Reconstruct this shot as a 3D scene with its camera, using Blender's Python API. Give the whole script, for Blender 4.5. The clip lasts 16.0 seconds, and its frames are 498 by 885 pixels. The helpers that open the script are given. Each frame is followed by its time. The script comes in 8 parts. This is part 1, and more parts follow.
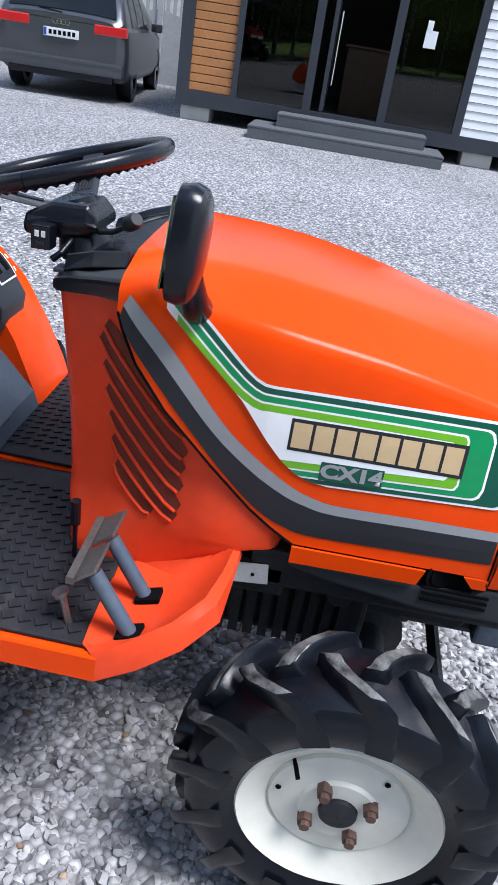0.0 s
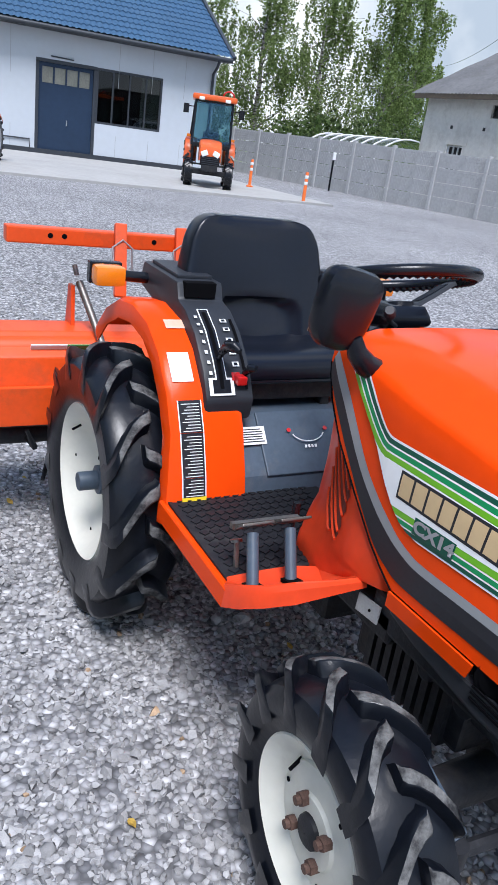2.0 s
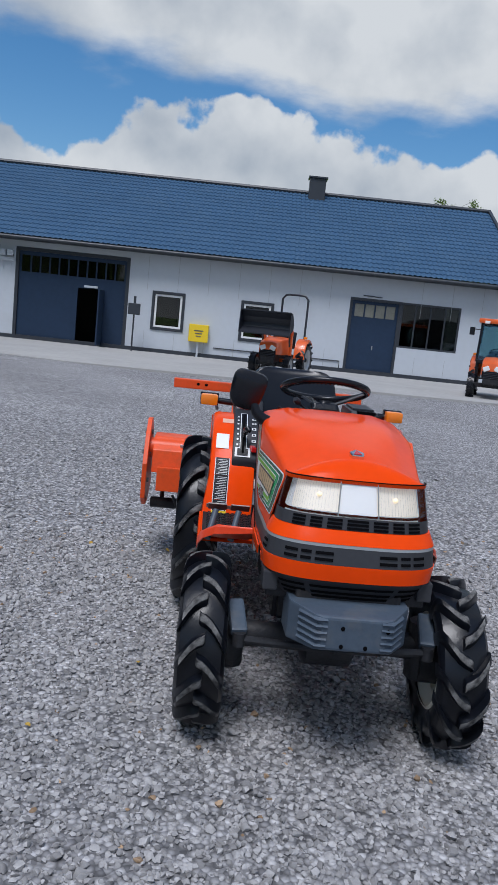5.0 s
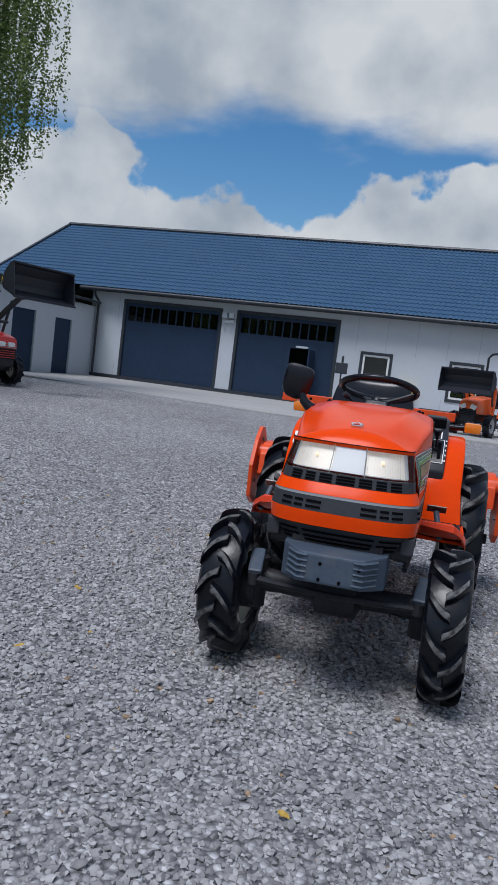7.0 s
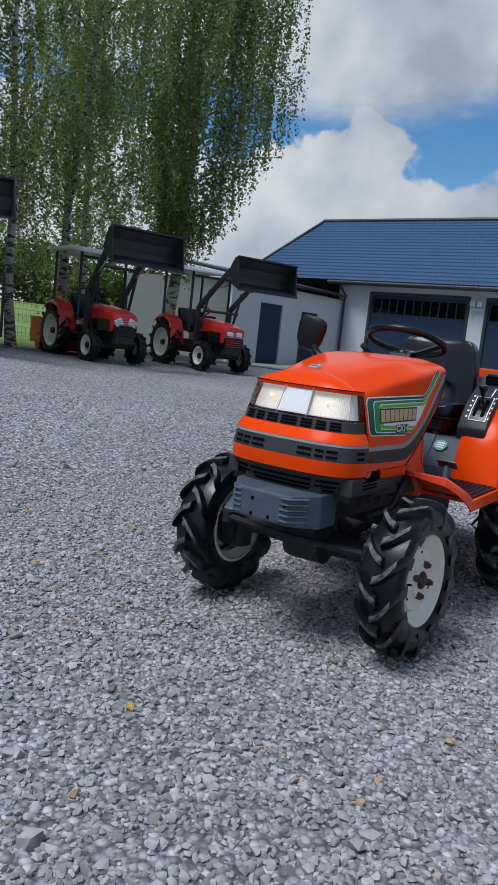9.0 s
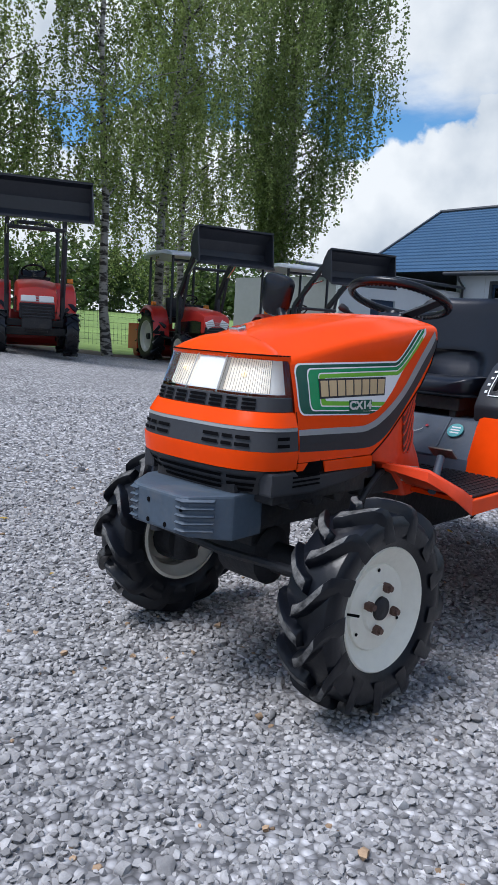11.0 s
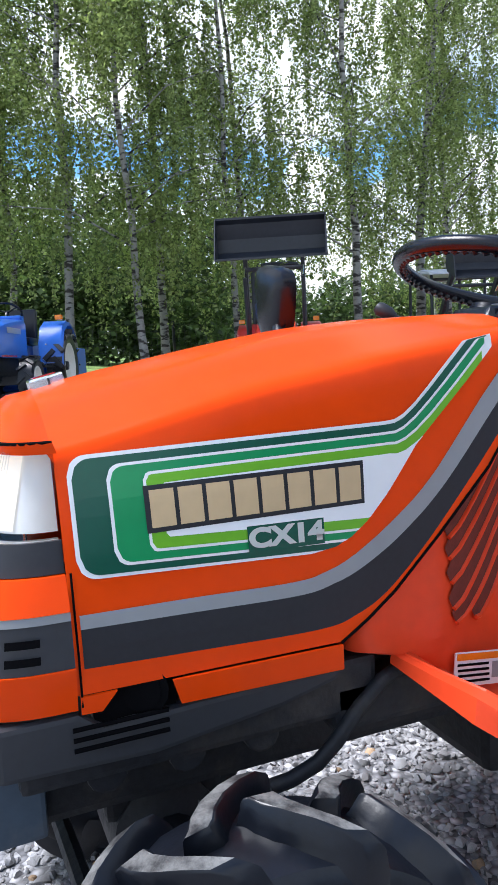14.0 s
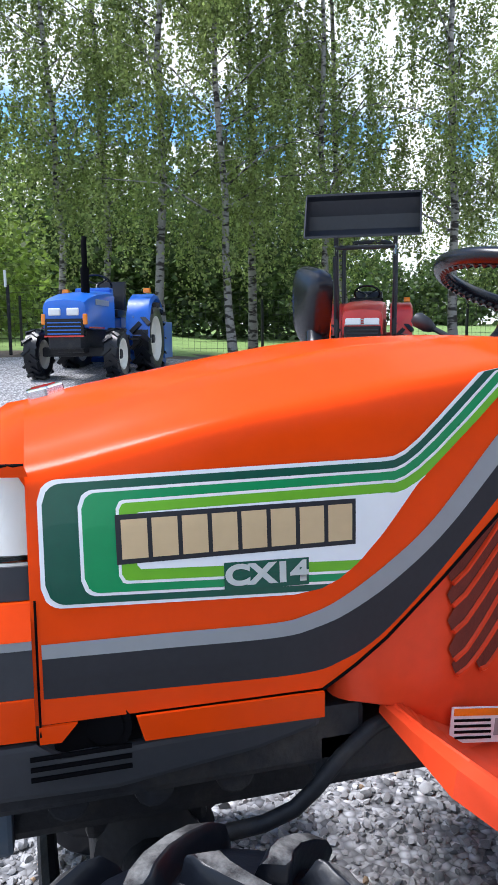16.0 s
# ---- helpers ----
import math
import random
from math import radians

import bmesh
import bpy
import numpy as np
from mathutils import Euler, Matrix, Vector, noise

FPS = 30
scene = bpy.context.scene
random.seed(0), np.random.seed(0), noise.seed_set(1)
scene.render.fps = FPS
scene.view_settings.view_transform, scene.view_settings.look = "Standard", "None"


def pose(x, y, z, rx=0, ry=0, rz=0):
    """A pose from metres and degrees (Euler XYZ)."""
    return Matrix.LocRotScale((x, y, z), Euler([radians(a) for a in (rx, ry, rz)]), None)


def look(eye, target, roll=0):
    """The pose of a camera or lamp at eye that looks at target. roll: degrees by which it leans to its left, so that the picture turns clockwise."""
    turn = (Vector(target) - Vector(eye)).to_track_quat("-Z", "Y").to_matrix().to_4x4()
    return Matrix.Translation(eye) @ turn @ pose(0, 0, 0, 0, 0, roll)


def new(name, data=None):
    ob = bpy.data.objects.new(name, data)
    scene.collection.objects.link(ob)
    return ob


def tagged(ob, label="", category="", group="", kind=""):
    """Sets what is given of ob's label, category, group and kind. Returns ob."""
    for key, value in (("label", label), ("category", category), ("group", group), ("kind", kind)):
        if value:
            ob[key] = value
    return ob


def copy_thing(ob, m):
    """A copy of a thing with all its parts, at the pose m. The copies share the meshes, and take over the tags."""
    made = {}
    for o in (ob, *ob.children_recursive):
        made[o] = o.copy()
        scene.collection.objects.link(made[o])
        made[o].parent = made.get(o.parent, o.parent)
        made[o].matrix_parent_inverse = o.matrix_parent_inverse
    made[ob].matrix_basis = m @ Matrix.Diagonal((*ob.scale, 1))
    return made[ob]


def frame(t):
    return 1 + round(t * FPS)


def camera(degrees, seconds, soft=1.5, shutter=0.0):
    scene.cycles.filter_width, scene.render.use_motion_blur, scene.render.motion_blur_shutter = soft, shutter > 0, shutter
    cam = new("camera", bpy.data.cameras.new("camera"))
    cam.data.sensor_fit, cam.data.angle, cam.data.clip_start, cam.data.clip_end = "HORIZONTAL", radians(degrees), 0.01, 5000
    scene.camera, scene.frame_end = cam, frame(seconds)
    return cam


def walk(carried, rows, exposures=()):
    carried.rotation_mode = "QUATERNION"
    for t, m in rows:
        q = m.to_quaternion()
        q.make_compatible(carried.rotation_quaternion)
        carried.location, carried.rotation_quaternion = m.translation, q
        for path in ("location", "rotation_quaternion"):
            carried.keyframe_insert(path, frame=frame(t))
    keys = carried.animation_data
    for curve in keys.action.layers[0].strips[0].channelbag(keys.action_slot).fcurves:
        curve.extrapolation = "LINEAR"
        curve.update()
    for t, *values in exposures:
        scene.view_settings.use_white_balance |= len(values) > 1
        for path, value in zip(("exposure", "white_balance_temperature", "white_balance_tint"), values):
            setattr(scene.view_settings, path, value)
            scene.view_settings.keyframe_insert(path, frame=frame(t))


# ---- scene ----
cam = camera(37.2, 16.0)
PATH = [  # seconds, x, y, z, heading, pitch, roll
    (0.0, 1.160, -0.210, 1.266, 93.15, -28.61, 9.24),
    (0.5, 1.051, 0.017, 1.248, 113.71, -27.37, 9.28),
    (1.0, 1.033, 0.200, 1.279, 127.97, -24.90, 9.50),
    (1.5, 1.097, 0.383, 1.282, 139.49, -23.43, 7.83),
    (2.0, 1.024, 0.630, 1.276, 150.12, -21.92, 8.11),
    (2.5, 1.016, 0.919, 1.285, 157.18, -20.07, 7.65),
    (3.0, 0.977, 1.225, 1.309, 159.79, -19.19, 8.00),
    (3.2, 0.931, 1.345, 1.305, 161.33, -18.36, 7.76),
    (5.3, 0.375, 2.324, 1.217, 180.39, -7.65, 5.36),
    (5.5, 0.330, 2.403, 1.165, 182.88, -7.22, 5.18),
    (6.0, 0.161, 2.497, 1.112, 184.62, -6.44, 6.11),
    (6.2, 0.072, 2.550, 1.111, 186.31, -6.01, 5.72),
    (6.5, -0.061, 2.567, 1.093, 190.86, -6.11, 7.06),
    (7.0, -0.250, 2.606, 1.063, 193.81, -5.51, 7.01),
    (7.5, -0.464, 2.594, 1.063, 195.31, -5.44, 6.44),
    (8.0, -0.743, 2.490, 1.054, 208.71, -7.01, 7.31),
    (8.1, -0.810, 2.493, 1.051, 209.65, -7.19, 7.01),
    (10.3, -1.435, 1.741, 0.940, 219.46, -8.74, 4.70),
    (10.5, -1.419, 1.678, 0.937, 220.08, -8.68, 3.22),
    (11.0, -1.384, 1.467, 0.921, 224.21, -8.57, 3.31),
    (11.5, -1.324, 1.235, 0.925, 227.06, -8.12, 2.73),
    (12.0, -1.282, 0.985, 0.915, 232.29, -7.51, 2.11),
    (12.5, -1.233, 0.773, 0.927, 235.05, -7.39, 0.83),
    (13.0, -1.113, 0.575, 0.941, 234.20, -7.40, -0.06),
    (13.5, -1.032, 0.390, 0.946, 236.53, -6.97, -1.18),
    (14.0, -0.973, 0.226, 0.938, 247.78, -6.28, -2.87),
    (14.5, -0.933, 0.147, 0.939, 252.55, -6.73, -2.77),
    (15.0, -0.925, 0.138, 0.958, 253.19, -7.57, -1.71),
    (15.5, -0.943, 0.135, 0.982, 254.29, -7.84, -1.18),
    (16.0, -0.959, 0.104, 0.988, 254.62, -8.00, -0.57),
]
walk(cam, [(t, pose(x, y, z, 90, 0, h) @ pose(0, 0, 0, p, 0, 0) @ pose(0, 0, 0, 0, 0, r)) for t, x, y, z, h, p, r in PATH],
     exposures=[(0.0, 0.68), (1.5, 0.5), (2.5, 0.3), (3.2, 0.15), (5.3, -0.4), (8.1, -0.46), (10.3, -0.06), (12.0, 0.4), (13.0, 0.76), (14.0, 0.86), (16.0, 0.88)])

# ---- world and sun ----
SUN_EL, SUN_AZ = 63.0, 24.0  # degrees; azimuth clockwise from +y
world = bpy.data.worlds.new("sky")
scene.world = world
world.use_nodes = True
wn, wl = world.node_tree.nodes, world.node_tree.links
wn.clear()
w_out = wn.new("ShaderNodeOutputWorld")
w_bg = wn.new("ShaderNodeBackground")
w_sky = wn.new("ShaderNodeTexSky")
w_sky.sky_type = "NISHITA"
w_sky.sun_disc = False
w_sky.sun_elevation, w_sky.sun_rotation = radians(SUN_EL), radians(SUN_AZ)
w_sky.air_density, w_sky.dust_density, w_sky.ozone_density = 1.0, 0.6, 2.0
w_co = wn.new("ShaderNodeTexCoord")
w_sep = wn.new("ShaderNodeSeparateXYZ")
wl.new(w_co.outputs["Generated"], w_sep.inputs["Vector"])


def w_math(op, a, b=0.0, c=0.0):
    m = wn.new("ShaderNodeMath")
    m.operation = op
    for i, v in enumerate((a, b, c)):
        if isinstance(v, (int, float)):
            m.inputs[i].default_value = v
        else:
            wl.new(v, m.inputs[i])
    return m.outputs[0]


def w_noise(vec, scale, detail, rough, place):
    mp = wn.new("ShaderNodeMapping")
    mp.inputs["Location"].default_value = place
    t = wn.new("ShaderNodeTexNoise")
    t.inputs["Scale"].default_value, t.inputs["Detail"].default_value, t.inputs["Roughness"].default_value = scale, detail, rough
    wl.new(vec, mp.inputs["Vector"])
    wl.new(mp.outputs["Vector"], t.inputs["Vector"])
    return t.outputs["Fac"]


def w_range(v, a, b, lo, hi):
    m = wn.new("ShaderNodeMapRange")
    m.interpolation_type = "SMOOTHSTEP"
    for k, q in (("From Min", a), ("From Max", b), ("To Min", lo), ("To Max", hi)):
        m.inputs[k].default_value = q
    wl.new(v, m.inputs["Value"])
    return m.outputs["Result"]


# a high sheet of cloud over a row of heaped clouds near the horizon
el_z = w_sep.outputs["Z"]
w_flat = wn.new("ShaderNodeVectorMath")
w_flat.operation = "SCALE"
wl.new(w_co.outputs["Generated"], w_flat.inputs[0])
wl.new(w_math("DIVIDE", 1.0, w_math("ADD", w_math("MAXIMUM", el_z, 0.0), 0.14)), w_flat.inputs["Scale"])
sheet_n = w_noise(w_flat.outputs["Vector"], 0.75, 9, 0.55, (2.2, 0.9, 0.0))
sheet = w_range(w_math("ADD", el_z, w_math("MULTIPLY", w_math("SUBTRACT", sheet_n, 0.5), 0.36)), 0.305, 0.36, 0.0, 1.0)
heap_n = w_noise(w_co.outputs["Generated"], 8.5, 8, 0.5, (1.7, 0.3, 0.0))
heap = w_range(w_math("SUBTRACT", el_z, w_math("MULTIPLY", w_math("SUBTRACT", heap_n, 0.5), 0.30)), 0.226, 0.242, 1.0, 0.0)
broken = w_range(w_noise(w_co.outputs["Generated"], 2.6, 7, 0.55, (0.4, 1.9, 0.7)), 0.47, 0.58, 0.0, 1.0)
open_sky = w_math("MULTIPLY", w_range(el_z, 0.46, 0.60, 0.0, 1.0), w_math("SUBTRACT", 1.0, broken))
cover = w_math("MAXIMUM", w_math("MULTIPLY", sheet, w_math("SUBTRACT", 1.0, open_sky)), heap)
tone = w_noise(w_co.outputs["Generated"], 4.2, 6, 0.5, (1.7, 0.3, -0.06))
w_r2 = wn.new("ShaderNodeValToRGB")
w_r2.color_ramp.elements[0].position, w_r2.color_ramp.elements[1].position = 0.40, 0.60
w_r2.color_ramp.elements[0].color, w_r2.color_ramp.elements[1].color = (4.1, 4.9, 6.0, 1), (8.2, 8.7, 9.3, 1)
wl.new(tone, w_r2.inputs["Fac"])
w_mix = wn.new("ShaderNodeMixRGB")
wl.new(cover, w_mix.inputs["Fac"])
w_hs = wn.new("ShaderNodeHueSaturation")
w_hs.inputs["Saturation"].default_value, w_hs.inputs["Value"].default_value = 1.35, 1.5
wl.new(w_sky.outputs["Color"], w_hs.inputs["Color"])
wl.new(w_hs.outputs["Color"], w_mix.inputs["Color1"])
wl.new(w_r2.outputs["Color"], w_mix.inputs["Color2"])
wl.new(w_mix.outputs["Color"], w_bg.inputs["Color"])
w_bg.inputs["Strength"].default_value = 0.10
wl.new(w_bg.outputs["Background"], w_out.inputs["Surface"])
sun = new("sun", bpy.data.lights.new("sun", "SUN"))
sun.data.energy, sun.data.angle, sun.data.color = 3.7, radians(24), (0.97, 0.98, 1.04)
az, el = radians(SUN_AZ), radians(SUN_EL)
sun_dir = Vector((math.sin(az) * math.cos(el), math.cos(az) * math.cos(el), math.sin(el)))
sun.matrix_world = look(sun_dir * 60, (0, 0, 0))

# ---- materials ----
def mat(name, col, rough=0.5, metal=0.0, var=0.12, scale=6.0, bump=0.0, bscale=80.0, coat=0.0, dirt=None, dirt_scale=3.0, dirt_amt=0.5, detail=5.0, island=0.0, spec=0.5):
    """A surface with colour variation at two scales, fine relief and, if asked, patches of dirt."""
    m = bpy.data.materials.new(name)
    m.use_nodes = True
    nt = m.node_tree
    n, l = nt.nodes, nt.links
    b = n["Principled BSDF"]
    b.inputs["Roughness"].default_value, b.inputs["Metallic"].default_value = rough, metal
    b.inputs["Specular IOR Level"].default_value = spec
    if coat:
        b.inputs["Coat Weight"].default_value, b.inputs["Coat Roughness"].default_value = coat, 0.06
    co = n.new("ShaderNodeTexCoord")
    t1, t2 = n.new("ShaderNodeTexNoise"), n.new("ShaderNodeTexNoise")
    t1.inputs["Scale"].default_value, t1.inputs["Detail"].default_value = scale, detail
    t2.inputs["Scale"].default_value, t2.inputs["Detail"].default_value = scale * 11, 4
    l.new(co.outputs["Object"], t1.inputs["Vector"])
    l.new(co.outputs["Object"], t2.inputs["Vector"])
    add = n.new("ShaderNodeMath")
    add.operation = "ADD"
    l.new(t1.outputs["Fac"], add.inputs[0])
    l.new(t2.outputs["Fac"], add.inputs[1])
    ramp = n.new("ShaderNodeMapRange")
    ramp.inputs["From Min"].default_value, ramp.inputs["From Max"].default_value = 0.6, 1.4
    ramp.inputs["To Min"].default_value, ramp.inputs["To Max"].default_value = 1 - var, 1 + var
    l.new(add.outputs[0], ramp.inputs["Value"])
    vm = n.new("ShaderNodeVectorMath")
    vm.operation = "SCALE"
    vm.inputs[0].default_value = col
    l.new(ramp.outputs["Result"], vm.inputs["Scale"])
    out = vm.outputs["Vector"]
    if island:
        g = n.new("ShaderNodeNewGeometry")
        mr = n.new("ShaderNodeMapRange")
        mr.inputs["To Min"].default_value, mr.inputs["To Max"].default_value = 1 - island, 1 + island
        l.new(g.outputs["Random Per Island"], mr.inputs["Value"])
        v2 = n.new("ShaderNodeVectorMath")
        v2.operation = "SCALE"
        l.new(out, v2.inputs[0])
        l.new(mr.outputs["Result"], v2.inputs["Scale"])
        out = v2.outputs["Vector"]
    if dirt:
        t3 = n.new("ShaderNodeTexNoise")
        t3.inputs["Scale"].default_value, t3.inputs["Detail"].default_value, t3.inputs["Roughness"].default_value = dirt_scale, 8, 0.7
        l.new(co.outputs["Object"], t3.inputs["Vector"])
        r3 = n.new("ShaderNodeMapRange")
        r3.inputs["From Min"].default_value, r3.inputs["From Max"].default_value = 0.62 - 0.3 * dirt_amt, 0.72
        l.new(t3.outputs["Fac"], r3.inputs["Value"])
        mx = n.new("ShaderNodeMixRGB")
        mx.inputs["Color2"].default_value = (*dirt, 1)
        sc = n.new("ShaderNodeMath")
        sc.operation = "MULTIPLY"
        sc.inputs[1].default_value = min(1.0, dirt_amt * 1.3)
        l.new(r3.outputs["Result"], sc.inputs[0])
        l.new(sc.outputs[0], mx.inputs["Fac"])
        l.new(out, mx.inputs["Color1"])
        out = mx.outputs["Color"]
        ra = n.new("ShaderNodeMath")
        ra.operation = "MULTIPLY_ADD"
        ra.inputs[1].default_value, ra.inputs[2].default_value = 0.25, rough
        l.new(sc.outputs[0], ra.inputs[0])
        l.new(ra.outputs[0], b.inputs["Roughness"])
    l.new(out, b.inputs["Base Color"])
    if bump:
        t4 = n.new("ShaderNodeTexNoise")
        t4.inputs["Scale"].default_value, t4.inputs["Detail"].default_value = bscale, 6
        l.new(co.outputs["Object"], t4.inputs["Vector"])
        bp = n.new("ShaderNodeBump")
        bp.inputs["Strength"].default_value, bp.inputs["Distance"].default_value = bump, 0.4 / bscale
        l.new(t4.outputs["Fac"], bp.inputs["Height"])
        l.new(bp.outputs["Normal"], b.inputs["Normal"])
    return m


def gravel_mat():
    """Crushed grey limestone: cells of several greys with rounded relief and painted shade in their gaps, tracks and
    damp patches at a larger scale.
    """
    m = bpy.data.materials.new("gravel")
    m.use_nodes = True
    n, l = m.node_tree.nodes, m.node_tree.links
    b = n["Principled BSDF"]
    b.inputs["Roughness"].default_value = 0.92
    co = n.new("ShaderNodeTexCoord")
    v = n.new("ShaderNodeTexVoronoi")
    v.inputs["Scale"].default_value, v.inputs["Randomness"].default_value = 48.0, 1.0
    l.new(co.outputs["Object"], v.inputs["Vector"])
    sep = n.new("ShaderNodeSeparateColor")
    l.new(v.outputs["Color"], sep.inputs["Color"])
    cr = n.new("ShaderNodeValToRGB")
    cr.color_ramp.elements[0].color, cr.color_ramp.elements[1].color = (0.15, 0.15, 0.16, 1), (0.60, 0.595, 0.61, 1)
    e = cr.color_ramp.elements.new(0.55)
    e.color = (0.36, 0.357, 0.37, 1)
    l.new(sep.outputs["Red"], cr.inputs["Fac"])
    # shade between the stones, put into the colour: darker away from cell centres
    gap_shade = n.new("ShaderNodeMapRange")
    gap_shade.inputs["From Min"].default_value, gap_shade.inputs["From Max"].default_value = 0.32, 0.66
    gap_shade.inputs["To Min"].default_value, gap_shade.inputs["To Max"].default_value = 1.0, 0.45
    l.new(v.outputs["Distance"], gap_shade.inputs["Value"])
    big = n.new("ShaderNodeTexNoise")
    big.inputs["Scale"].default_value, big.inputs["Detail"].default_value = 0.35, 7
    l.new(co.outputs["Object"], big.inputs["Vector"])
    br = n.new("ShaderNodeMapRange")
    br.inputs["From Min"].default_value, br.inputs["From Max"].default_value = 0.3, 0.7
    br.inputs["To Min"].default_value, br.inputs["To Max"].default_value = 0.82, 1.15
    l.new(big.outputs["Fac"], br.inputs["Value"])
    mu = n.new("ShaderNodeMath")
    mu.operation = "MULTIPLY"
    l.new(gap_shade.outputs["Result"], mu.inputs[0])
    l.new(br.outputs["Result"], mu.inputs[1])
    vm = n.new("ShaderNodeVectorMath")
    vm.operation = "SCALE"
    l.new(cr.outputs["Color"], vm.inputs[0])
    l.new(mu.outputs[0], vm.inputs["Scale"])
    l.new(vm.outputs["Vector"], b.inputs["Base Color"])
    bp = n.new("ShaderNodeBump")
    bp.invert = True
    bp.inputs["Strength"].default_value, bp.inputs["Distance"].default_value = 0.9, 0.012
    l.new(v.outputs["Distance"], bp.inputs["Height"])
    l.new(bp.outputs["Normal"], b.inputs["Normal"])
    return m


def birch_bark():
    m = mat("birch_bark", (0.30, 0.29, 0.265), 0.85, var=0.2, scale=4, bump=0.5, bscale=30)
    n, l = m.node_tree.nodes, m.node_tree.links
    b = n["Principled BSDF"]
    src = b.inputs["Base Color"].links[0].from_socket
    co = n.new("ShaderNodeTexCoord")
    mp = n.new("ShaderNodeMapping")
    mp.inputs["Scale"].default_value = (3, 3, 9)
    t = n.new("ShaderNodeTexNoise")
    t.inputs["Scale"].default_value, t.inputs["Detail"].default_value = 1.6, 6
    l.new(co.outputs["Object"], mp.inputs["Vector"])
    l.new(mp.outputs["Vector"], t.inputs["Vector"])
    r = n.new("ShaderNodeMapRange")
    r.inputs["From Min"].default_value, r.inputs["From Max"].default_value = 0.49, 0.57
    l.new(t.outputs["Fac"], r.inputs["Value"])
    mx = n.new("ShaderNodeMixRGB")
    mx.inputs["Color2"].default_value = (0.045, 0.04, 0.035, 1)
    l.new(r.outputs["Result"], mx.inputs["Fac"])
    l.new(src, mx.inputs["Color1"])
    l.new(mx.outputs["Color"], b.inputs["Base Color"])
    return m


def leaf_mat(name, col, var):
    m = bpy.data.materials.new(name)
    m.use_nodes = True
    n, l = m.node_tree.nodes, m.node_tree.links
    b = n["Principled BSDF"]
    b.inputs["Roughness"].default_value = 0.55
    g = n.new("ShaderNodeNewGeometry")
    r = n.new("ShaderNodeMapRange")
    r.inputs["To Min"].default_value, r.inputs["To Max"].default_value = 1 - var, 1 + var
    l.new(g.outputs["Random Per Island"], r.inputs["Value"])
    v = n.new("ShaderNodeVectorMath")
    v.operation = "SCALE"
    v.inputs[0].default_value = col
    l.new(r.outputs["Result"], v.inputs["Scale"])
    l.new(v.outputs["Vector"], b.inputs["Base Color"])
    tr = n.new("ShaderNodeBsdfTranslucent")
    l.new(v.outputs["Vector"], tr.inputs["Color"])
    mx = n.new("ShaderNodeMixShader")
    mx.inputs["Fac"].default_value = 0.55
    l.new(b.outputs["BSDF"], mx.inputs[1])
    l.new(tr.outputs["BSDF"], mx.inputs[2])
    l.new(mx.outputs["Shader"], n["Material Output"].inputs["Surface"])
    return m


def glass_mat(name, col=(0.75, 0.82, 0.85), rough=0.02, mixing=0.5):
    m = bpy.data.materials.new(name)
    m.use_nodes = True
    n, l = m.node_tree.nodes, m.node_tree.links
    n.remove(n["Principled BSDF"])
    gl = n.new("ShaderNodeBsdfGlossy")
    gl.inputs["Roughness"].default_value = rough
    tr = n.new("ShaderNodeBsdfTransparent")
    tr.inputs["Color"].default_value = (*col, 1)
    fr = n.new("ShaderNodeFresnel")
    fr.inputs["IOR"].default_value = 1.5 + mixing
    mx = n.new("ShaderNodeMixShader")
    l.new(fr.outputs["Fac"], mx.inputs["Fac"])
    l.new(tr.outputs["BSDF"], mx.inputs[1])
    l.new(gl.outputs["BSDF"], mx.inputs[2])
    l.new(mx.outputs["Shader"], n["Material Output"].inputs["Surface"])
    return m


ORANGE = (0.82, 0.062, 0.004)
M_orange = mat("orange_paint", ORANGE, 0.2, var=0.05, scale=3, spec=0.11, bump=0.012, bscale=9)
M_faded = mat("faded_orange_paint", (0.72, 0.060, 0.018), 0.30, var=0.1, scale=4, spec=0.22, bump=0.04, bscale=12)
M_tiller = mat("scuffed_orange_paint", (0.76, 0.075, 0.008), 0.42, var=0.1, scale=5, dirt=(0.25, 0.07, 0.03), dirt_scale=9, dirt_amt=0.35)
M_blackpl = mat("black_plastic", (0.005, 0.006, 0.010), 0.27, spec=0.36, var=0.2, scale=9, bump=0.08, bscale=260)
M_greypl = mat("dark_grey_plastic", (0.024, 0.027, 0.034), 0.45, spec=0.3, var=0.12, scale=7, bump=0.08, bscale=300)
M_vinyl = mat("black_vinyl", (0.006, 0.0078, 0.014), 0.28, spec=0.38, var=0.2, scale=6, bump=0.12, bscale=420)
M_tyre = mat("tyre_rubber", (0.0045, 0.0058, 0.0095), 0.3, spec=0.36, var=0.3, scale=9, bump=0.10, bscale=60, dirt=(0.09, 0.09, 0.088), dirt_scale=11, dirt_amt=0.1)
M_lugtop = mat("worn_lug_rubber", (0.018, 0.018, 0.02), 0.6, spec=0.25, var=0.4, scale=24, bump=0.4, bscale=140, dirt=(0.22, 0.22, 0.215), dirt_scale=26, dirt_amt=0.75)
M_rim = mat("cream_rim_paint", (0.72, 0.70, 0.62), 0.45, var=0.05, scale=5, dirt=(0.4, 0.34, 0.26), dirt_scale=6, dirt_amt=0.15)
M_steelgrey = mat("slate_grey_paint", (0.062, 0.086, 0.118), 0.45, spec=0.3, var=0.15, scale=6, dirt=(0.16, 0.15, 0.14), dirt_scale=11, dirt_amt=0.3, bump=0.05, bscale=40)
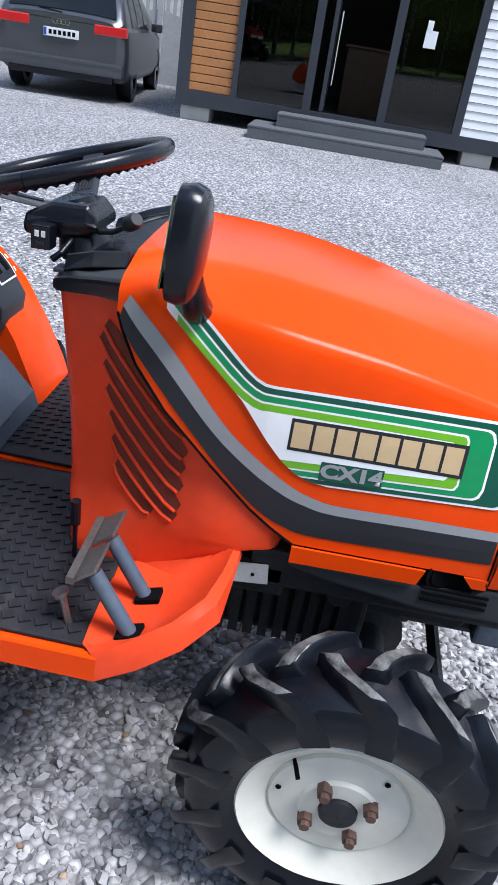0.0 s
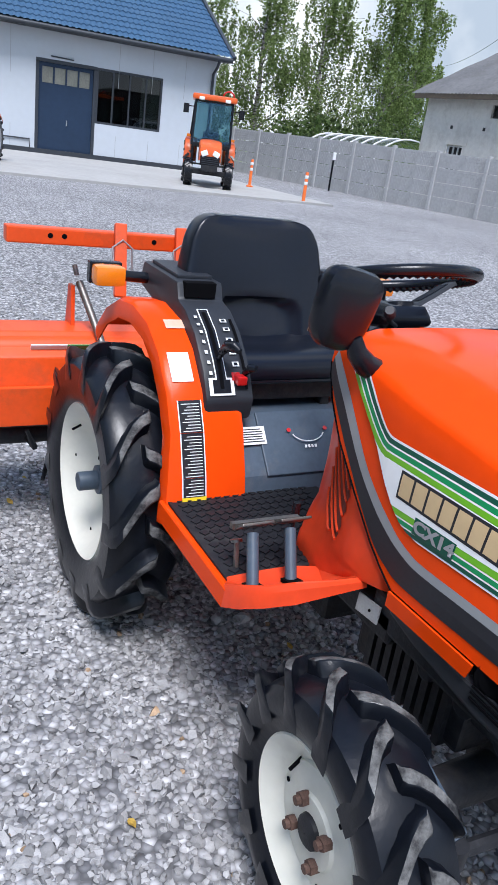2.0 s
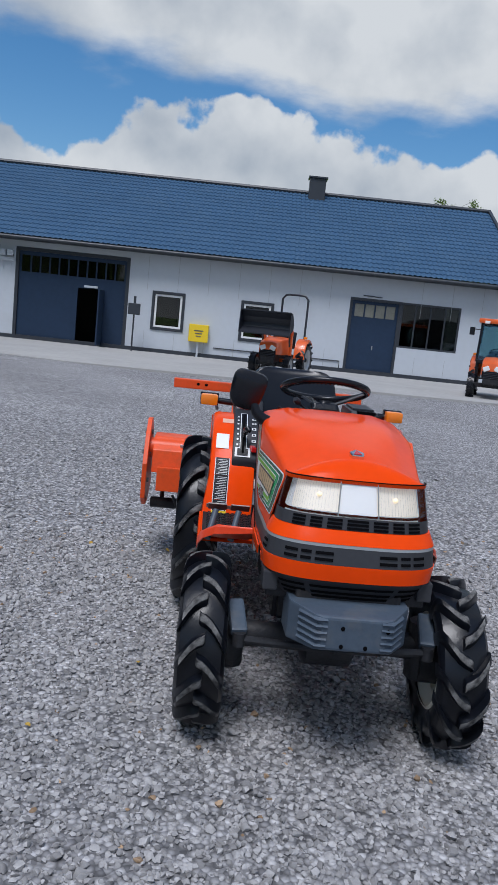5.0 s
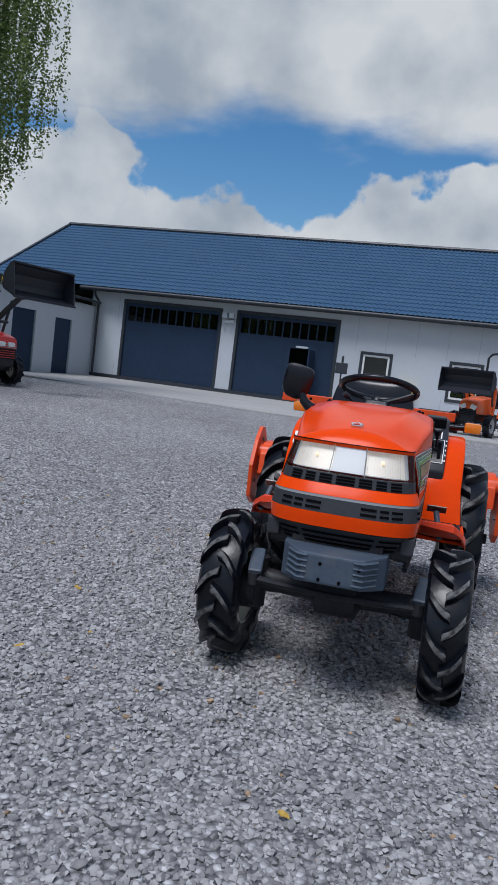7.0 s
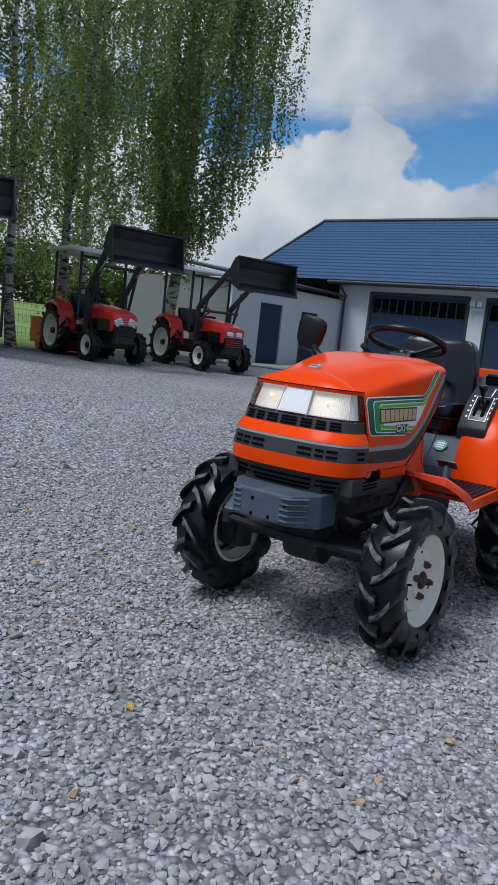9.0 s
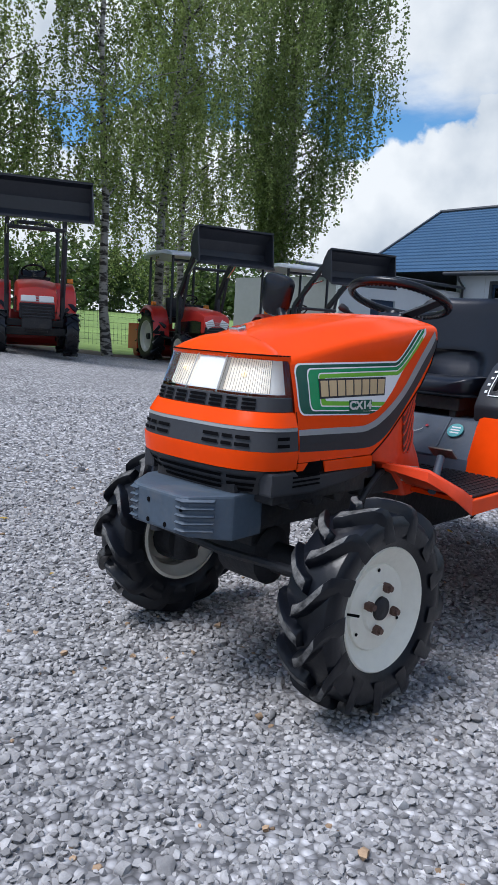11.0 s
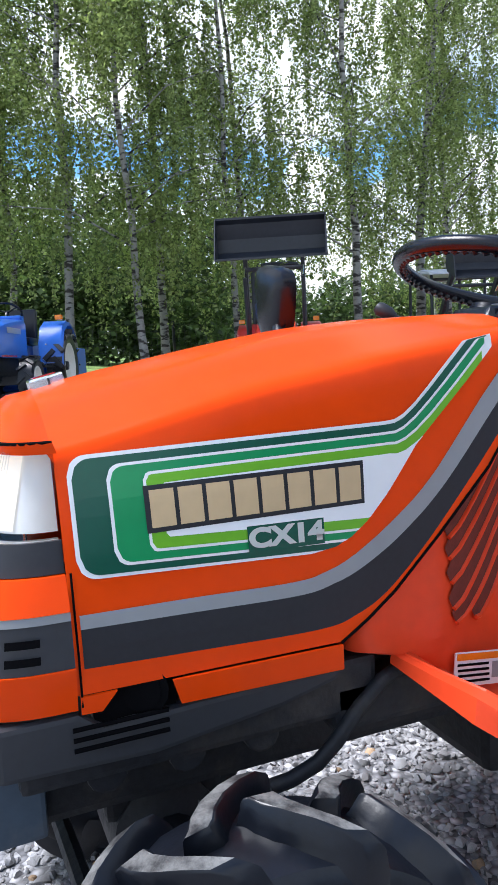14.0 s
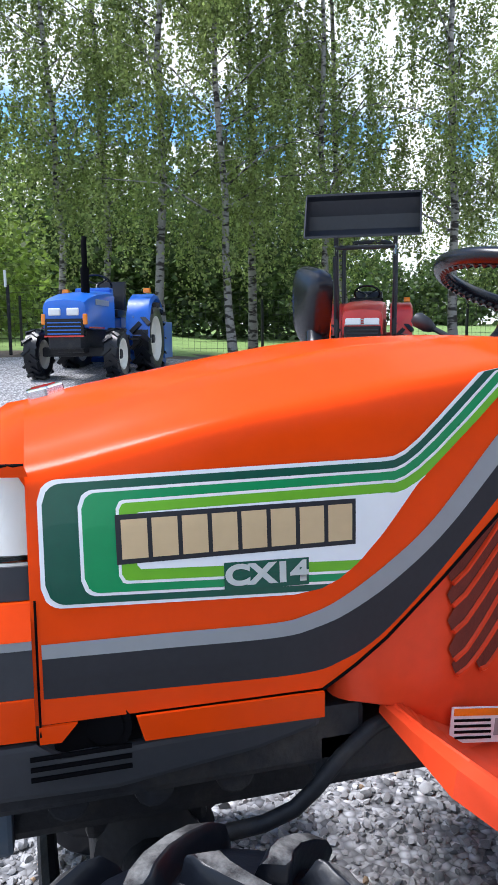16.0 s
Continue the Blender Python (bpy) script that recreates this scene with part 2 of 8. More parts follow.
M_under = mat("grimy_black_iron", (0.02, 0.021, 0.025), 0.5, spec=0.3, var=0.4, scale=8, bump=0.3, bscale=50, dirt=(0.11, 0.09, 0.07), dirt_scale=7, dirt_amt=0.3)
M_slot = mat("slot_black", (0.004, 0.004, 0.005), 0.9, var=0.1, spec=0.05)
M_codegrey = mat("pale_grey_film", (0.50, 0.53, 0.50), 0.4, var=0.04)
M_silver = mat("silver_trim", (0.42, 0.43, 0.44), 0.35, metal=0.6, var=0.08)
M_greystripe = mat("grey_stripe_film", (0.27, 0.28, 0.29), 0.35, var=0.05)
M_blackstripe = mat("black_stripe_film", (0.02, 0.0205, 0.025), 0.4, spec=0.3, var=0.15, scale=12)
M_white = mat("white_film", (0.78, 0.79, 0.8), 0.32, var=0.03)
M_dgreen = mat("dark_green_film", (0.002, 0.075, 0.045), 0.26, var=0.08)
M_green = mat("green_film", (0.003, 0.25, 0.08), 0.26, var=0.06)
M_lime = mat("lime_film", (0.14, 0.42, 0.015), 0.32, var=0.06)
M_tan = mat("tan_film", (0.56, 0.40, 0.22), 0.4, var=0.06)
M_chrome = mat("chrome", (0.75, 0.76, 0.78), 0.14, metal=1.0, var=0.04)
M_wornsteel = mat("worn_steel", (0.19, 0.18, 0.17), 0.45, metal=0.8, var=0.3, scale=20, dirt=(0.16, 0.1, 0.06), dirt_scale=18, dirt_amt=0.4)
M_rust = mat("rusty_bolt", (0.11, 0.06, 0.045), 0.8, var=0.4, scale=40)
M_rubber = mat("rubber_mat", (0.014, 0.0145, 0.018), 0.6, spec=0.25, var=0.25, scale=8, bump=0.15, bscale=120, dirt=(0.09, 0.085, 0.08), dirt_scale=5, dirt_amt=0.35)
M_amber = mat("amber_lens", (0.85, 0.22, 0.01), 0.2, var=0.08, scale=30, coat=0.6)
M_redlens = mat("red_lens", (0.55, 0.015, 0.015), 0.2, var=0.08, coat=0.6)
M_yellow = mat("yellow_paint", (0.80, 0.56, 0.02), 0.5, var=0.06)
M_reflect = mat("glowing_lamp_reflector", (0.80, 0.75, 0.67), 0.4, metal=0.45, var=0.05)
M_lampback = mat("glowing_lamp_back_plate", (0.6, 0.62, 0.64), 0.6, metal=0.0, var=0.05)
M_lens = glass_mat("headlamp_lens", (0.93, 0.94, 0.95), 0.05, 0.0)
M_glass = glass_mat("window_glass", (0.30, 0.33, 0.34), 0.01, 0.1)
M_cabglass = glass_mat("cab_glass", (0.62, 0.74, 0.74), 0.01, 0.2)
M_poly = glass_mat("greenhouse_film", (0.75, 0.80, 0.84), 0.25, 0.6)
M_mirror = mat("mirror_glass", (0.85, 0.86, 0.88), 0.03, metal=1.0, var=0.02)

M_gravel = gravel_mat()
M_stone = mat("gravel_stones", (0.318, 0.313, 0.316), 0.95, spec=0.15, var=0.25, scale=60, bump=0.3, bscale=300, island=0.36)
M_conc = mat("concrete_slab", (0.36, 0.355, 0.345), 0.85, var=0.12, scale=0.6, bump=0.15, bscale=40, dirt=(0.25, 0.24, 0.23), dirt_scale=0.5, dirt_amt=0.3)
M_fence = mat("fence_concrete", (0.40, 0.405, 0.41), 0.9, var=0.15, scale=1.2, bump=0.3, bscale=30, dirt=(0.2, 0.2, 0.2), dirt_scale=0.8, dirt_amt=0.4)
M_panel = mat("light_grey_cladding", (0.50, 0.54, 0.59), 0.5, var=0.04, scale=0.5, dirt=(0.4, 0.41, 0.42), dirt_scale=0.4, dirt_amt=0.2)
M_gate = mat("anthracite_gate_paint", (0.018, 0.036, 0.072), 0.5, spec=0.25, var=0.12, scale=0.8, bump=0.04, bscale=20)
M_anth = mat("anthracite_trim", (0.03, 0.036, 0.046), 0.45, var=0.1, scale=2)
M_roof = mat("graphite_roof_tile", (0.045, 0.10, 0.18), 0.6, spec=0.15, var=0.1, scale=0.6, dirt=(0.065, 0.12, 0.19), dirt_scale=0.7, dirt_amt=0.35)
M_brickw = mat("whitewashed_brick", (0.72, 0.70, 0.655), 0.9, var=0.12, scale=0.7, bump=0.5, bscale=14, dirt=(0.38, 0.35, 0.3), dirt_scale=1.1, dirt_amt=0.4)
M_brickr = mat("pale_red_brick", (0.42, 0.24, 0.16), 0.9, var=0.2, scale=3, bump=0.4, bscale=20)
M_asb = mat("weathered_cement_roof", (0.13, 0.13, 0.135), 0.95, var=0.25, scale=0.6, bump=0.3, bscale=20, dirt=(0.10, 0.10, 0.095), dirt_scale=1.5, dirt_amt=0.5)
M_wood = mat("varnished_wood_cladding", (0.40, 0.17, 0.06), 0.5, var=0.22, scale=2.2, bump=0.12, bscale=40)
# near black in place of shade inside openings and vent holes; also dark frames
M_dark = mat("unlit_dark_and_frames", (0.03, 0.03, 0.032), 0.8, var=0.2)
M_interior = mat("interior_grey", (0.12, 0.12, 0.125), 0.8, var=0.15)
M_bark = birch_bark()
M_leaf = leaf_mat("birch_leaf", (0.25, 0.315, 0.10), 0.5)
M_leafd = leaf_mat("willow_leaf", (0.185, 0.25, 0.085), 0.45)
M_leafw = leaf_mat("wood_leaf", (0.075, 0.12, 0.035), 0.55)
M_leafy = leaf_mat("hedge_leaf", (0.16, 0.23, 0.045), 0.5)
M_grass = mat("grass_field", (0.15, 0.235, 0.055), 0.9, var=0.35, scale=0.25, bump=0.5, bscale=3)
M_earth = mat("brown_earth", (0.115, 0.085, 0.062), 0.95, var=0.35, scale=1.3, bump=0.8, bscale=12)
M_red = mat("red_tractor_paint", (0.55, 0.022, 0.018), 0.35, var=0.08, scale=2, coat=0.3)
M_blue = mat("blue_tractor_paint", (0.006, 0.11, 0.50), 0.35, var=0.08, scale=2, coat=0.3)
M_orange2 = mat("bright_orange_paint", (0.72, 0.115, 0.02), 0.33, var=0.05, scale=2, coat=0.3)
M_bucket = mat("black_bucket_steel", (0.018, 0.021, 0.030), 0.42, var=0.2, scale=2, dirt=(0.05, 0.05, 0.055), dirt_scale=2, dirt_amt=0.3)
M_cargrey = mat("dark_grey_car_paint", (0.075, 0.08, 0.09), 0.28, metal=0.5, var=0.03, coat=0.4)
M_carsilver = mat("pale_blue_silver_car_paint", (0.42, 0.48, 0.55), 0.38, metal=0.4, var=0.03, coat=0.2)
M_carglass = mat("tinted_car_glass", (0.012, 0.016, 0.02), 0.08, var=0.05, spec=0.1)
M_plate = mat("number_plate_white", (0.7, 0.71, 0.72), 0.4, var=0.04)
M_polew = mat("weathered_concrete_pole", (0.20, 0.18, 0.145), 0.9, var=0.25, scale=3, bump=0.4, bscale=25)
M_bollard = mat("bollard_orange", (0.80, 0.16, 0.03), 0.45, var=0.06)
M_deck = mat("grey_composite_deck", (0.085, 0.092, 0.102), 0.7, var=0.15, scale=3, bump=0.2, bscale=25)
M_canopy = mat("pale_canopy_plastic", (0.62, 0.65, 0.72), 0.4, var=0.06)
M_stoneblock = mat("kerb_block", (0.45, 0.44, 0.42), 0.9, var=0.15, scale=5, bump=0.3, bscale=40)
M_bulb = mat("lit_bulb", (0.85, 0.72, 0.5), 0.3, var=0.02)
M_bulb.node_tree.nodes["Principled BSDF"].inputs["Emission Color"].default_value = (1.0, 0.80, 0.55, 1)
M_bulb.node_tree.nodes["Principled BSDF"].inputs["Emission Strength"].default_value = 1.0
M_leaffall = mat("fallen_leaf", (0.42, 0.27, 0.05), 0.7, var=0.3, scale=30)
# emission on reflector and back plate stands in for the bulbs' light on them
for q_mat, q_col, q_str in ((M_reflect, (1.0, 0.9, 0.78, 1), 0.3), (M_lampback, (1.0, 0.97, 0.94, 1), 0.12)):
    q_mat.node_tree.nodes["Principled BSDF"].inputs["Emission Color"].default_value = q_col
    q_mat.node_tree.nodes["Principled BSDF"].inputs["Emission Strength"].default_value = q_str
M_grille = mat("charcoal_grille_plastic", (0.036, 0.038, 0.044), 0.45, var=0.1, scale=8, spec=0.3, bump=0.06, bscale=300)

# ---- geometry helpers ----
def part(name, bm, material, parent=None, label="", smooth=False, bevel=0.0):
    """Links a bmesh as one mesh object under a thing or a part."""
    me = bpy.data.meshes.new(name)
    if bevel:
        bmesh.ops.remove_doubles(bm, verts=bm.verts, dist=1e-5)
        es = [e for e in bm.edges if len(e.link_faces) == 2 and e.calc_face_angle(0) > 0.6]
        bmesh.ops.bevel(bm, geom=es, offset=bevel, segments=2, profile=0.6, affect="EDGES", clamp_overlap=True)
    bmesh.ops.recalc_face_normals(bm, faces=bm.faces)
    bm.to_mesh(me)
    bm.free()
    for p in me.polygons:
        p.use_smooth = smooth
    if smooth:
        me.set_sharp_from_angle(angle=radians(38))
    me.materials.append(material)
    ob = new(name, me)
    ob.parent = parent
    if label:
        tagged(ob, label)
    return ob


def thing(name, label, category, at=(0, 0, 0), rz=0.0, group="", kind=""):
    """An Empty at the base of a thing, the parent of its parts."""
    ob = new(name)
    ob.empty_display_size = 0.1
    ob.matrix_world = pose(*at, 0, 0, rz)
    return tagged(ob, label, category, group, kind)


def mesh_np(name, verts, faces, material, parent=None, label="", smooth=False):
    """One mesh out of arrays: verts (n, 3), faces (m, k) with k the same for all."""
    verts, faces = np.asarray(verts, np.float32), np.asarray(faces, np.int32)
    me = bpy.data.meshes.new(name)
    k = faces.shape[1]
    me.vertices.add(len(verts))
    me.vertices.foreach_set("co", verts.ravel())
    me.loops.add(faces.size)
    me.loops.foreach_set("vertex_index", faces.ravel())
    me.polygons.add(len(faces))
    me.polygons.foreach_set("loop_start", np.arange(0, faces.size, k, dtype=np.int32))
    me.update(calc_edges=True)
    me.polygons.foreach_set("use_smooth", np.full(len(faces), smooth))
    me.materials.append(material)
    ob = new(name, me)
    ob.parent = parent
    if label:
        tagged(ob, label)
    return ob


def B():
    return bmesh.new()


def box(bm, c, s, m=None):
    """A box of size s round c, turned by m."""
    mm = Matrix.Translation(c) @ (m.to_4x4() if m else Matrix()) @ Matrix.Diagonal((*s, 1))
    bmesh.ops.create_cube(bm, size=1, matrix=mm)
    return bm


def beam(bm, a, b, w, h=None, up=(0, 0, 1)):
    """A square bar from a to b."""
    a, b = Vector(a), Vector(b)
    d = (b - a)
    L = d.length
    d.normalize()
    u = Vector(up)
    if abs(d.dot(u)) > 0.98:
        u = Vector((0, 1, 0))
    s = d.cross(u).normalized()
    u = s.cross(d)
    m = Matrix((s, d, u)).transposed()
    return box(bm, (a + b) / 2, (w, L, h or w), m)


def tube(bm, pts, r, seg=8, caps=True):
    """A round bar along points; r may be a list."""
    pts = [Vector(p) for p in pts]
    rs = r if isinstance(r, (list, tuple)) else [r] * len(pts)
    rings, prev = [], None
    for i, p in enumerate(pts):
        d = (pts[min(i + 1, len(pts) - 1)] - pts[max(i - 1, 0)]).normalized()
        if prev is None:
            u = d.orthogonal().normalized()
        else:
            u = (prev - d * prev.dot(d)).normalized()
        prev = u
        v = d.cross(u)
        rings.append([bm.verts.new(p + (u * math.cos(2 * math.pi * k / seg) + v * math.sin(2 * math.pi * k / seg)) * rs[i]) for k in range(seg)])
    for a, b in zip(rings, rings[1:]):
        for k in range(seg):
            bm.faces.new((a[k], a[(k + 1) % seg], b[(k + 1) % seg], b[k]))
    if caps:
        bm.faces.new(rings[0][::-1])
        bm.faces.new(rings[-1])
    return bm


def cyl(bm, a, b, r, seg=16, r2=None):
    return tube(bm, [a, b], [r, r if r2 is None else r2], seg)


def lathe(bm, prof, seg=40, m=None, closed=False):
    """prof: (radius, x) round the x axis."""
    m = m or Matrix()
    rings = []
    for r, x in prof:
        rings.append([bm.verts.new(m @ Vector((x, r * math.cos(2 * math.pi * k / seg), r * math.sin(2 * math.pi * k / seg)))) for k in range(seg)])
    pairs = list(zip(rings, rings[1:])) + ([(rings[-1], rings[0])] if closed else [])
    for a, b in pairs:
        for k in range(seg):
            bm.faces.new((a[k], a[(k + 1) % seg], b[(k + 1) % seg], b[k]))
    return bm


def prism(bm, poly, a, b, axis="x"):
    """A flat outline pushed from a to b along an axis; poly gives the two other coordinates in order."""
    def put(u, v, w):
        return {"x": (w, u, v), "y": (u, w, v), "z": (u, v, w)}[axis]
    lo = [bm.verts.new(put(u, v, a)) for u, v in poly]
    hi = [bm.verts.new(put(u, v, b)) for u, v in poly]
    bm.faces.new(lo)
    bm.faces.new(hi[::-1])
    n = len(poly)
    for i in range(n):
        bm.faces.new((lo[i], hi[i], hi[(i + 1) % n], lo[(i + 1) % n]))
    return bm


def loft(bm, rings, closed=True, caps=True):
    vs = [[bm.verts.new(p) for p in r] for r in rings]
    n = len(vs[0])
    for a, b in zip(vs, vs[1:]):
        for k in range(n if closed else n - 1):
            bm.faces.new((a[k], a[(k + 1) % n], b[(k + 1) % n], b[k]))
    if caps and closed:
        bm.faces.new(vs[0][::-1])
        bm.faces.new(vs[-1])
    return bm


def quad(bm, *ps):
    return bm.faces.new([bm.verts.new(p) for p in ps])


def interp(t, xs, ys):
    return float(np.interp(t, xs, ys))


def solid(bm, t):
    bmesh.ops.recalc_face_normals(bm, faces=bm.faces)
    bmesh.ops.solidify(bm, geom=bm.faces[:], thickness=t)
    return bm

# ---- ground ----
def gz(x, y):
    """Height of the yard: level round the tractor, rising gently to the birches."""
    k = min(1.0, max(0.0, (y + 9.0) / 9.0))
    k = k * k * (3 - 2 * k)
    s = max(0.0, x - 2.0)
    h = (0.022 + 0.06 * k) * min(s, 9.0) + (0.035 + 0.005 * k) * max(0.0, min(s, 70.0) - 9.0)
    sm = lambda q: (lambda c: c * c * (3 - 2 * c))(min(1.0, max(0.0, q)))
    h *= 1 - sm((-13.0 - y) / 7.0) * (1 - sm((x - 17.0) / 10.0))
    return h + 0.01 * math.exp(-((x - 0.5) ** 2 + (y + 0.6) ** 2) / 0.6)


def ground_sheet():
    xs = np.unique(np.concatenate([np.linspace(-4, 4, 41), np.linspace(-30, 30, 61), np.linspace(-900, 900, 31), np.linspace(-120, 120, 49)]).round(3))
    ys = np.unique(np.concatenate([np.linspace(-4, 5, 46), np.linspace(-36, 30, 67), np.linspace(-900, 900, 31), np.linspace(-120, 120, 49)]).round(3))
    verts = [(x, y, gz(x, y)) for y in ys for x in xs]
    nx = len(xs)
    faces, idx = [], []
    for j in range(len(ys) - 1):
        for i in range(nx - 1):
            faces.append((j * nx + i, j * nx + i + 1, (j + 1) * nx + i + 1, (j + 1) * nx + i))
            cx, cy = (xs[i] + xs[i + 1]) / 2, (ys[j] + ys[j + 1]) / 2
            edge = 11.0 + 0.4 * math.sin(cy * 0.9)
            idx.append(0 if (-17.6 < cx < edge and -40 < cy < 40) else 2 if cx < edge + 1.8 and cx > 0 and abs(cy) < 40 else 1)
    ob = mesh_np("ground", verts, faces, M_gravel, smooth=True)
    ob.data.materials.append(M_grass)
    ob.data.materials.append(M_earth)
    ob.data.polygons.foreach_set("material_index", np.array(idx, np.int32))
    tagged(ob, "grey crushed-stone yard giving way to meadow", "ground", kind="structure")


ground_sheet()


def stones(name, n, region, size, label, seed, keep=None, fine=True, material=None):
    """Loose crushed stones: small angular lumps, each turned and squashed at random."""
    rng = np.random.default_rng(seed)
    x0, x1, y0, y1 = region
    c = np.stack([rng.uniform(x0, x1, n), rng.uniform(y0, y1, n)], 1)
    if keep is not None:
        c = c[keep(c[:, 0], c[:, 1], rng.uniform(0, 1, n))]
    n = len(c)
    z = np.array([gz(a, b) for a, b in c])
    bm = bmesh.new()
    if fine:
        bmesh.ops.create_icosphere(bm, subdivisions=1, radius=1)
    else:
        bmesh.ops.create_cube(bm, size=1.3)
        bmesh.ops.triangulate(bm, faces=bm.faces)
    bm.verts.index_update()
    base = np.array([v.co[:] for v in bm.verts])
    f = np.array([[v.index for v in q.verts] for q in bm.faces])
    bm.free()
    m = len(base)
    v = base[None] + rng.normal(0, 0.155 if fine else 0.2, (n, m, 3))
    r = size * rng.lognormal(0, 0.28, n)
    v *= (r[:, None] * rng.uniform(0.65, 1.15, (n, 3)))[:, None, :]
    q = rng.normal(size=(n, 4))
    q /= np.linalg.norm(q, axis=1)[:, None]
    w, i, j, k = q.T
    R = np.stack([1 - 2 * (j * j + k * k), 2 * (i * j - k * w), 2 * (i * k + j * w), 2 * (i * j + k * w), 1 - 2 * (i * i + k * k), 2 * (j * k - i * w),
                  2 * (i * k - j * w), 2 * (j * k + i * w), 1 - 2 * (i * i + j * j)], 1).reshape(n, 3, 3)
    v = np.einsum("nab,nkb->nka", R, v)
    v[:, :, 2] *= 0.8
    v[:, :, 0] += c[:, 0:1]
    v[:, :, 1] += c[:, 1:2]
    v[:, :, 2] += (z + rng.uniform(-0.45, 0.6, n) * r)[:, None]
    faces = (f[None] + m * np.arange(n)[:, None, None]).reshape(-1, 3)
    ob = mesh_np(name, v.reshape(-1, 3), faces, material or M_stone, smooth=True)
    ob.data.set_sharp_from_angle(angle=radians(46 if fine else 75))
    return tagged(ob, label, "gravel", kind="stuff")


stones("gravel_stones", 72000, (-1.9, 2.2, -2.1, 2.2), 0.0083, "loose crushed grey limestone of the yard", 3,
       keep=lambda x, y, u: u < np.minimum(np.minimum(x + 1.9, 2.2 - x), np.minimum(y + 2.1, 2.2 - y)) / 0.45 + 0.1)
stones("gravel_outer_stones", 66000, (-3.2, 4.8, -5.5, 3.2), 0.0090, "loose crushed grey limestone further out", 4, fine=False,
       keep=lambda x, y, u: ~((x > -1.6) & (x < 1.9) & (y > -1.8) & (y < 1.9)) & (u < 1.3 - np.hypot(x - 0.3, y) / 6.0))
stones("large_pale_stones", 260, (-2.0, 2.3, -2.2, 2.3), 0.019, "scattered larger pale stones among the gravel", 12)
stones("brown_stones", 900, (-2.6, 2.8, -2.6, 2.9), 0.0088, "scattered rusty brown stones among the gravel", 17, material=mat("brown_stone", (0.33, 0.23, 0.15), 0.95, spec=0.15, var=0.3, scale=60, bump=0.3, bscale=300, island=0.4))


def concrete_pad():
    bm = B()
    prism(bm, [(-10.2, -16.3), (-4.5, -16.0), (4.0, -15.9), (9.0, -17.4), (14.2, -19.2), (14.2, -26.2), (-10.2, -26.0)], -0.1, 0.06, "z")
    tagged(part("concrete_apron", bm, M_conc, bevel=0.01), "pale concrete apron in front of the warehouse", "pavement", kind="structure")


concrete_pad()


# ---- warehouse ----
def wall_grid(bm, x0, x1, z0, z1, holes, y0, y1):
    """A wall from y0 to y1 thick, with openings (xa, xb, za, zb) right through it."""
    xs = sorted({x0, x1, *[h[0] for h in holes], *[h[1] for h in holes]})
    zs = sorted({z0, z1, *[min(z1, max(z0, h[k])) for h in holes for k in (2, 3)]})
    full = {}
    for i in range(len(xs) - 1):
        for j in range(len(zs) - 1):
            cx, cz = (xs[i] + xs[i + 1]) / 2, (zs[j] + zs[j + 1]) / 2
            full[i, j] = not any(h[0] < cx < h[1] and h[2] < cz < h[3] for h in holes)
    vs = {}

    def v(i, j, y):
        if (i, j, y) not in vs:
            vs[i, j, y] = bm.verts.new((xs[i], y, zs[j]))
        return vs[i, j, y]

    for (i, j), on in full.items():
        if not on:
            continue
        for y in (y0, y1):
            bm.faces.new((v(i, j, y), v(i + 1, j, y), v(i + 1, j + 1, y), v(i, j + 1, y)))
        for (di, dj), (p, q) in (((-1, 0), ((0, 0), (0, 1))), ((1, 0), ((1, 0), (1, 1))), ((0, -1), ((0, 0), (1, 0))), ((0, 1), ((0, 1), (1, 1)))):
            if not full.get((i + di, j + dj), False):
                bm.faces.new((v(i + p[0], j + p[1], y0), v(i + q[0], j + q[1], y0), v(i + q[0], j + q[1], y1), v(i + p[0], j + p[1], y1)))
    return bm


def tile_roof(name, x0, x1, y0, z0, y1, z1, parent, material, label, rows=20, pitch=0.19, step=0.035, wave=0.018):
    """Metal roof tiles: steps down the slope and waves across it."""
    n = int((x1 - x0) / (pitch / 4))
    xs = np.linspace(x0, x1, n + 1)
    verts, m = [], []
    s, nrm = np.array([y1 - y0, z1 - z0]), np.array([-(z1 - z0), y1 - y0])
    nrm = nrm / np.linalg.norm(nrm) * (1 if nrm[1] > 0 else -1)
    ts, hs = [], []
    for r in range(rows):
        ts += [r / rows, (r + 1) / rows - 0.002]
        hs += [step, 0.0]
    for t, h in zip(ts, hs):
        for i, x in enumerate(xs):
            o = h + wave * (1 + math.cos(2 * math.pi * (x - x0) / pitch))
            verts.append((x, y0 + s[0] * t + nrm[0] * o, z0 + s[1] * t + nrm[1] * o))
    k = n + 1
    faces = [(j * k + i, j * k + i + 1, (j + 1) * k + i + 1, (j + 1) * k + i) for j in range(len(ts) - 1) for i in range(n)]
    return mesh_np(name, verts, faces, material, parent, label)


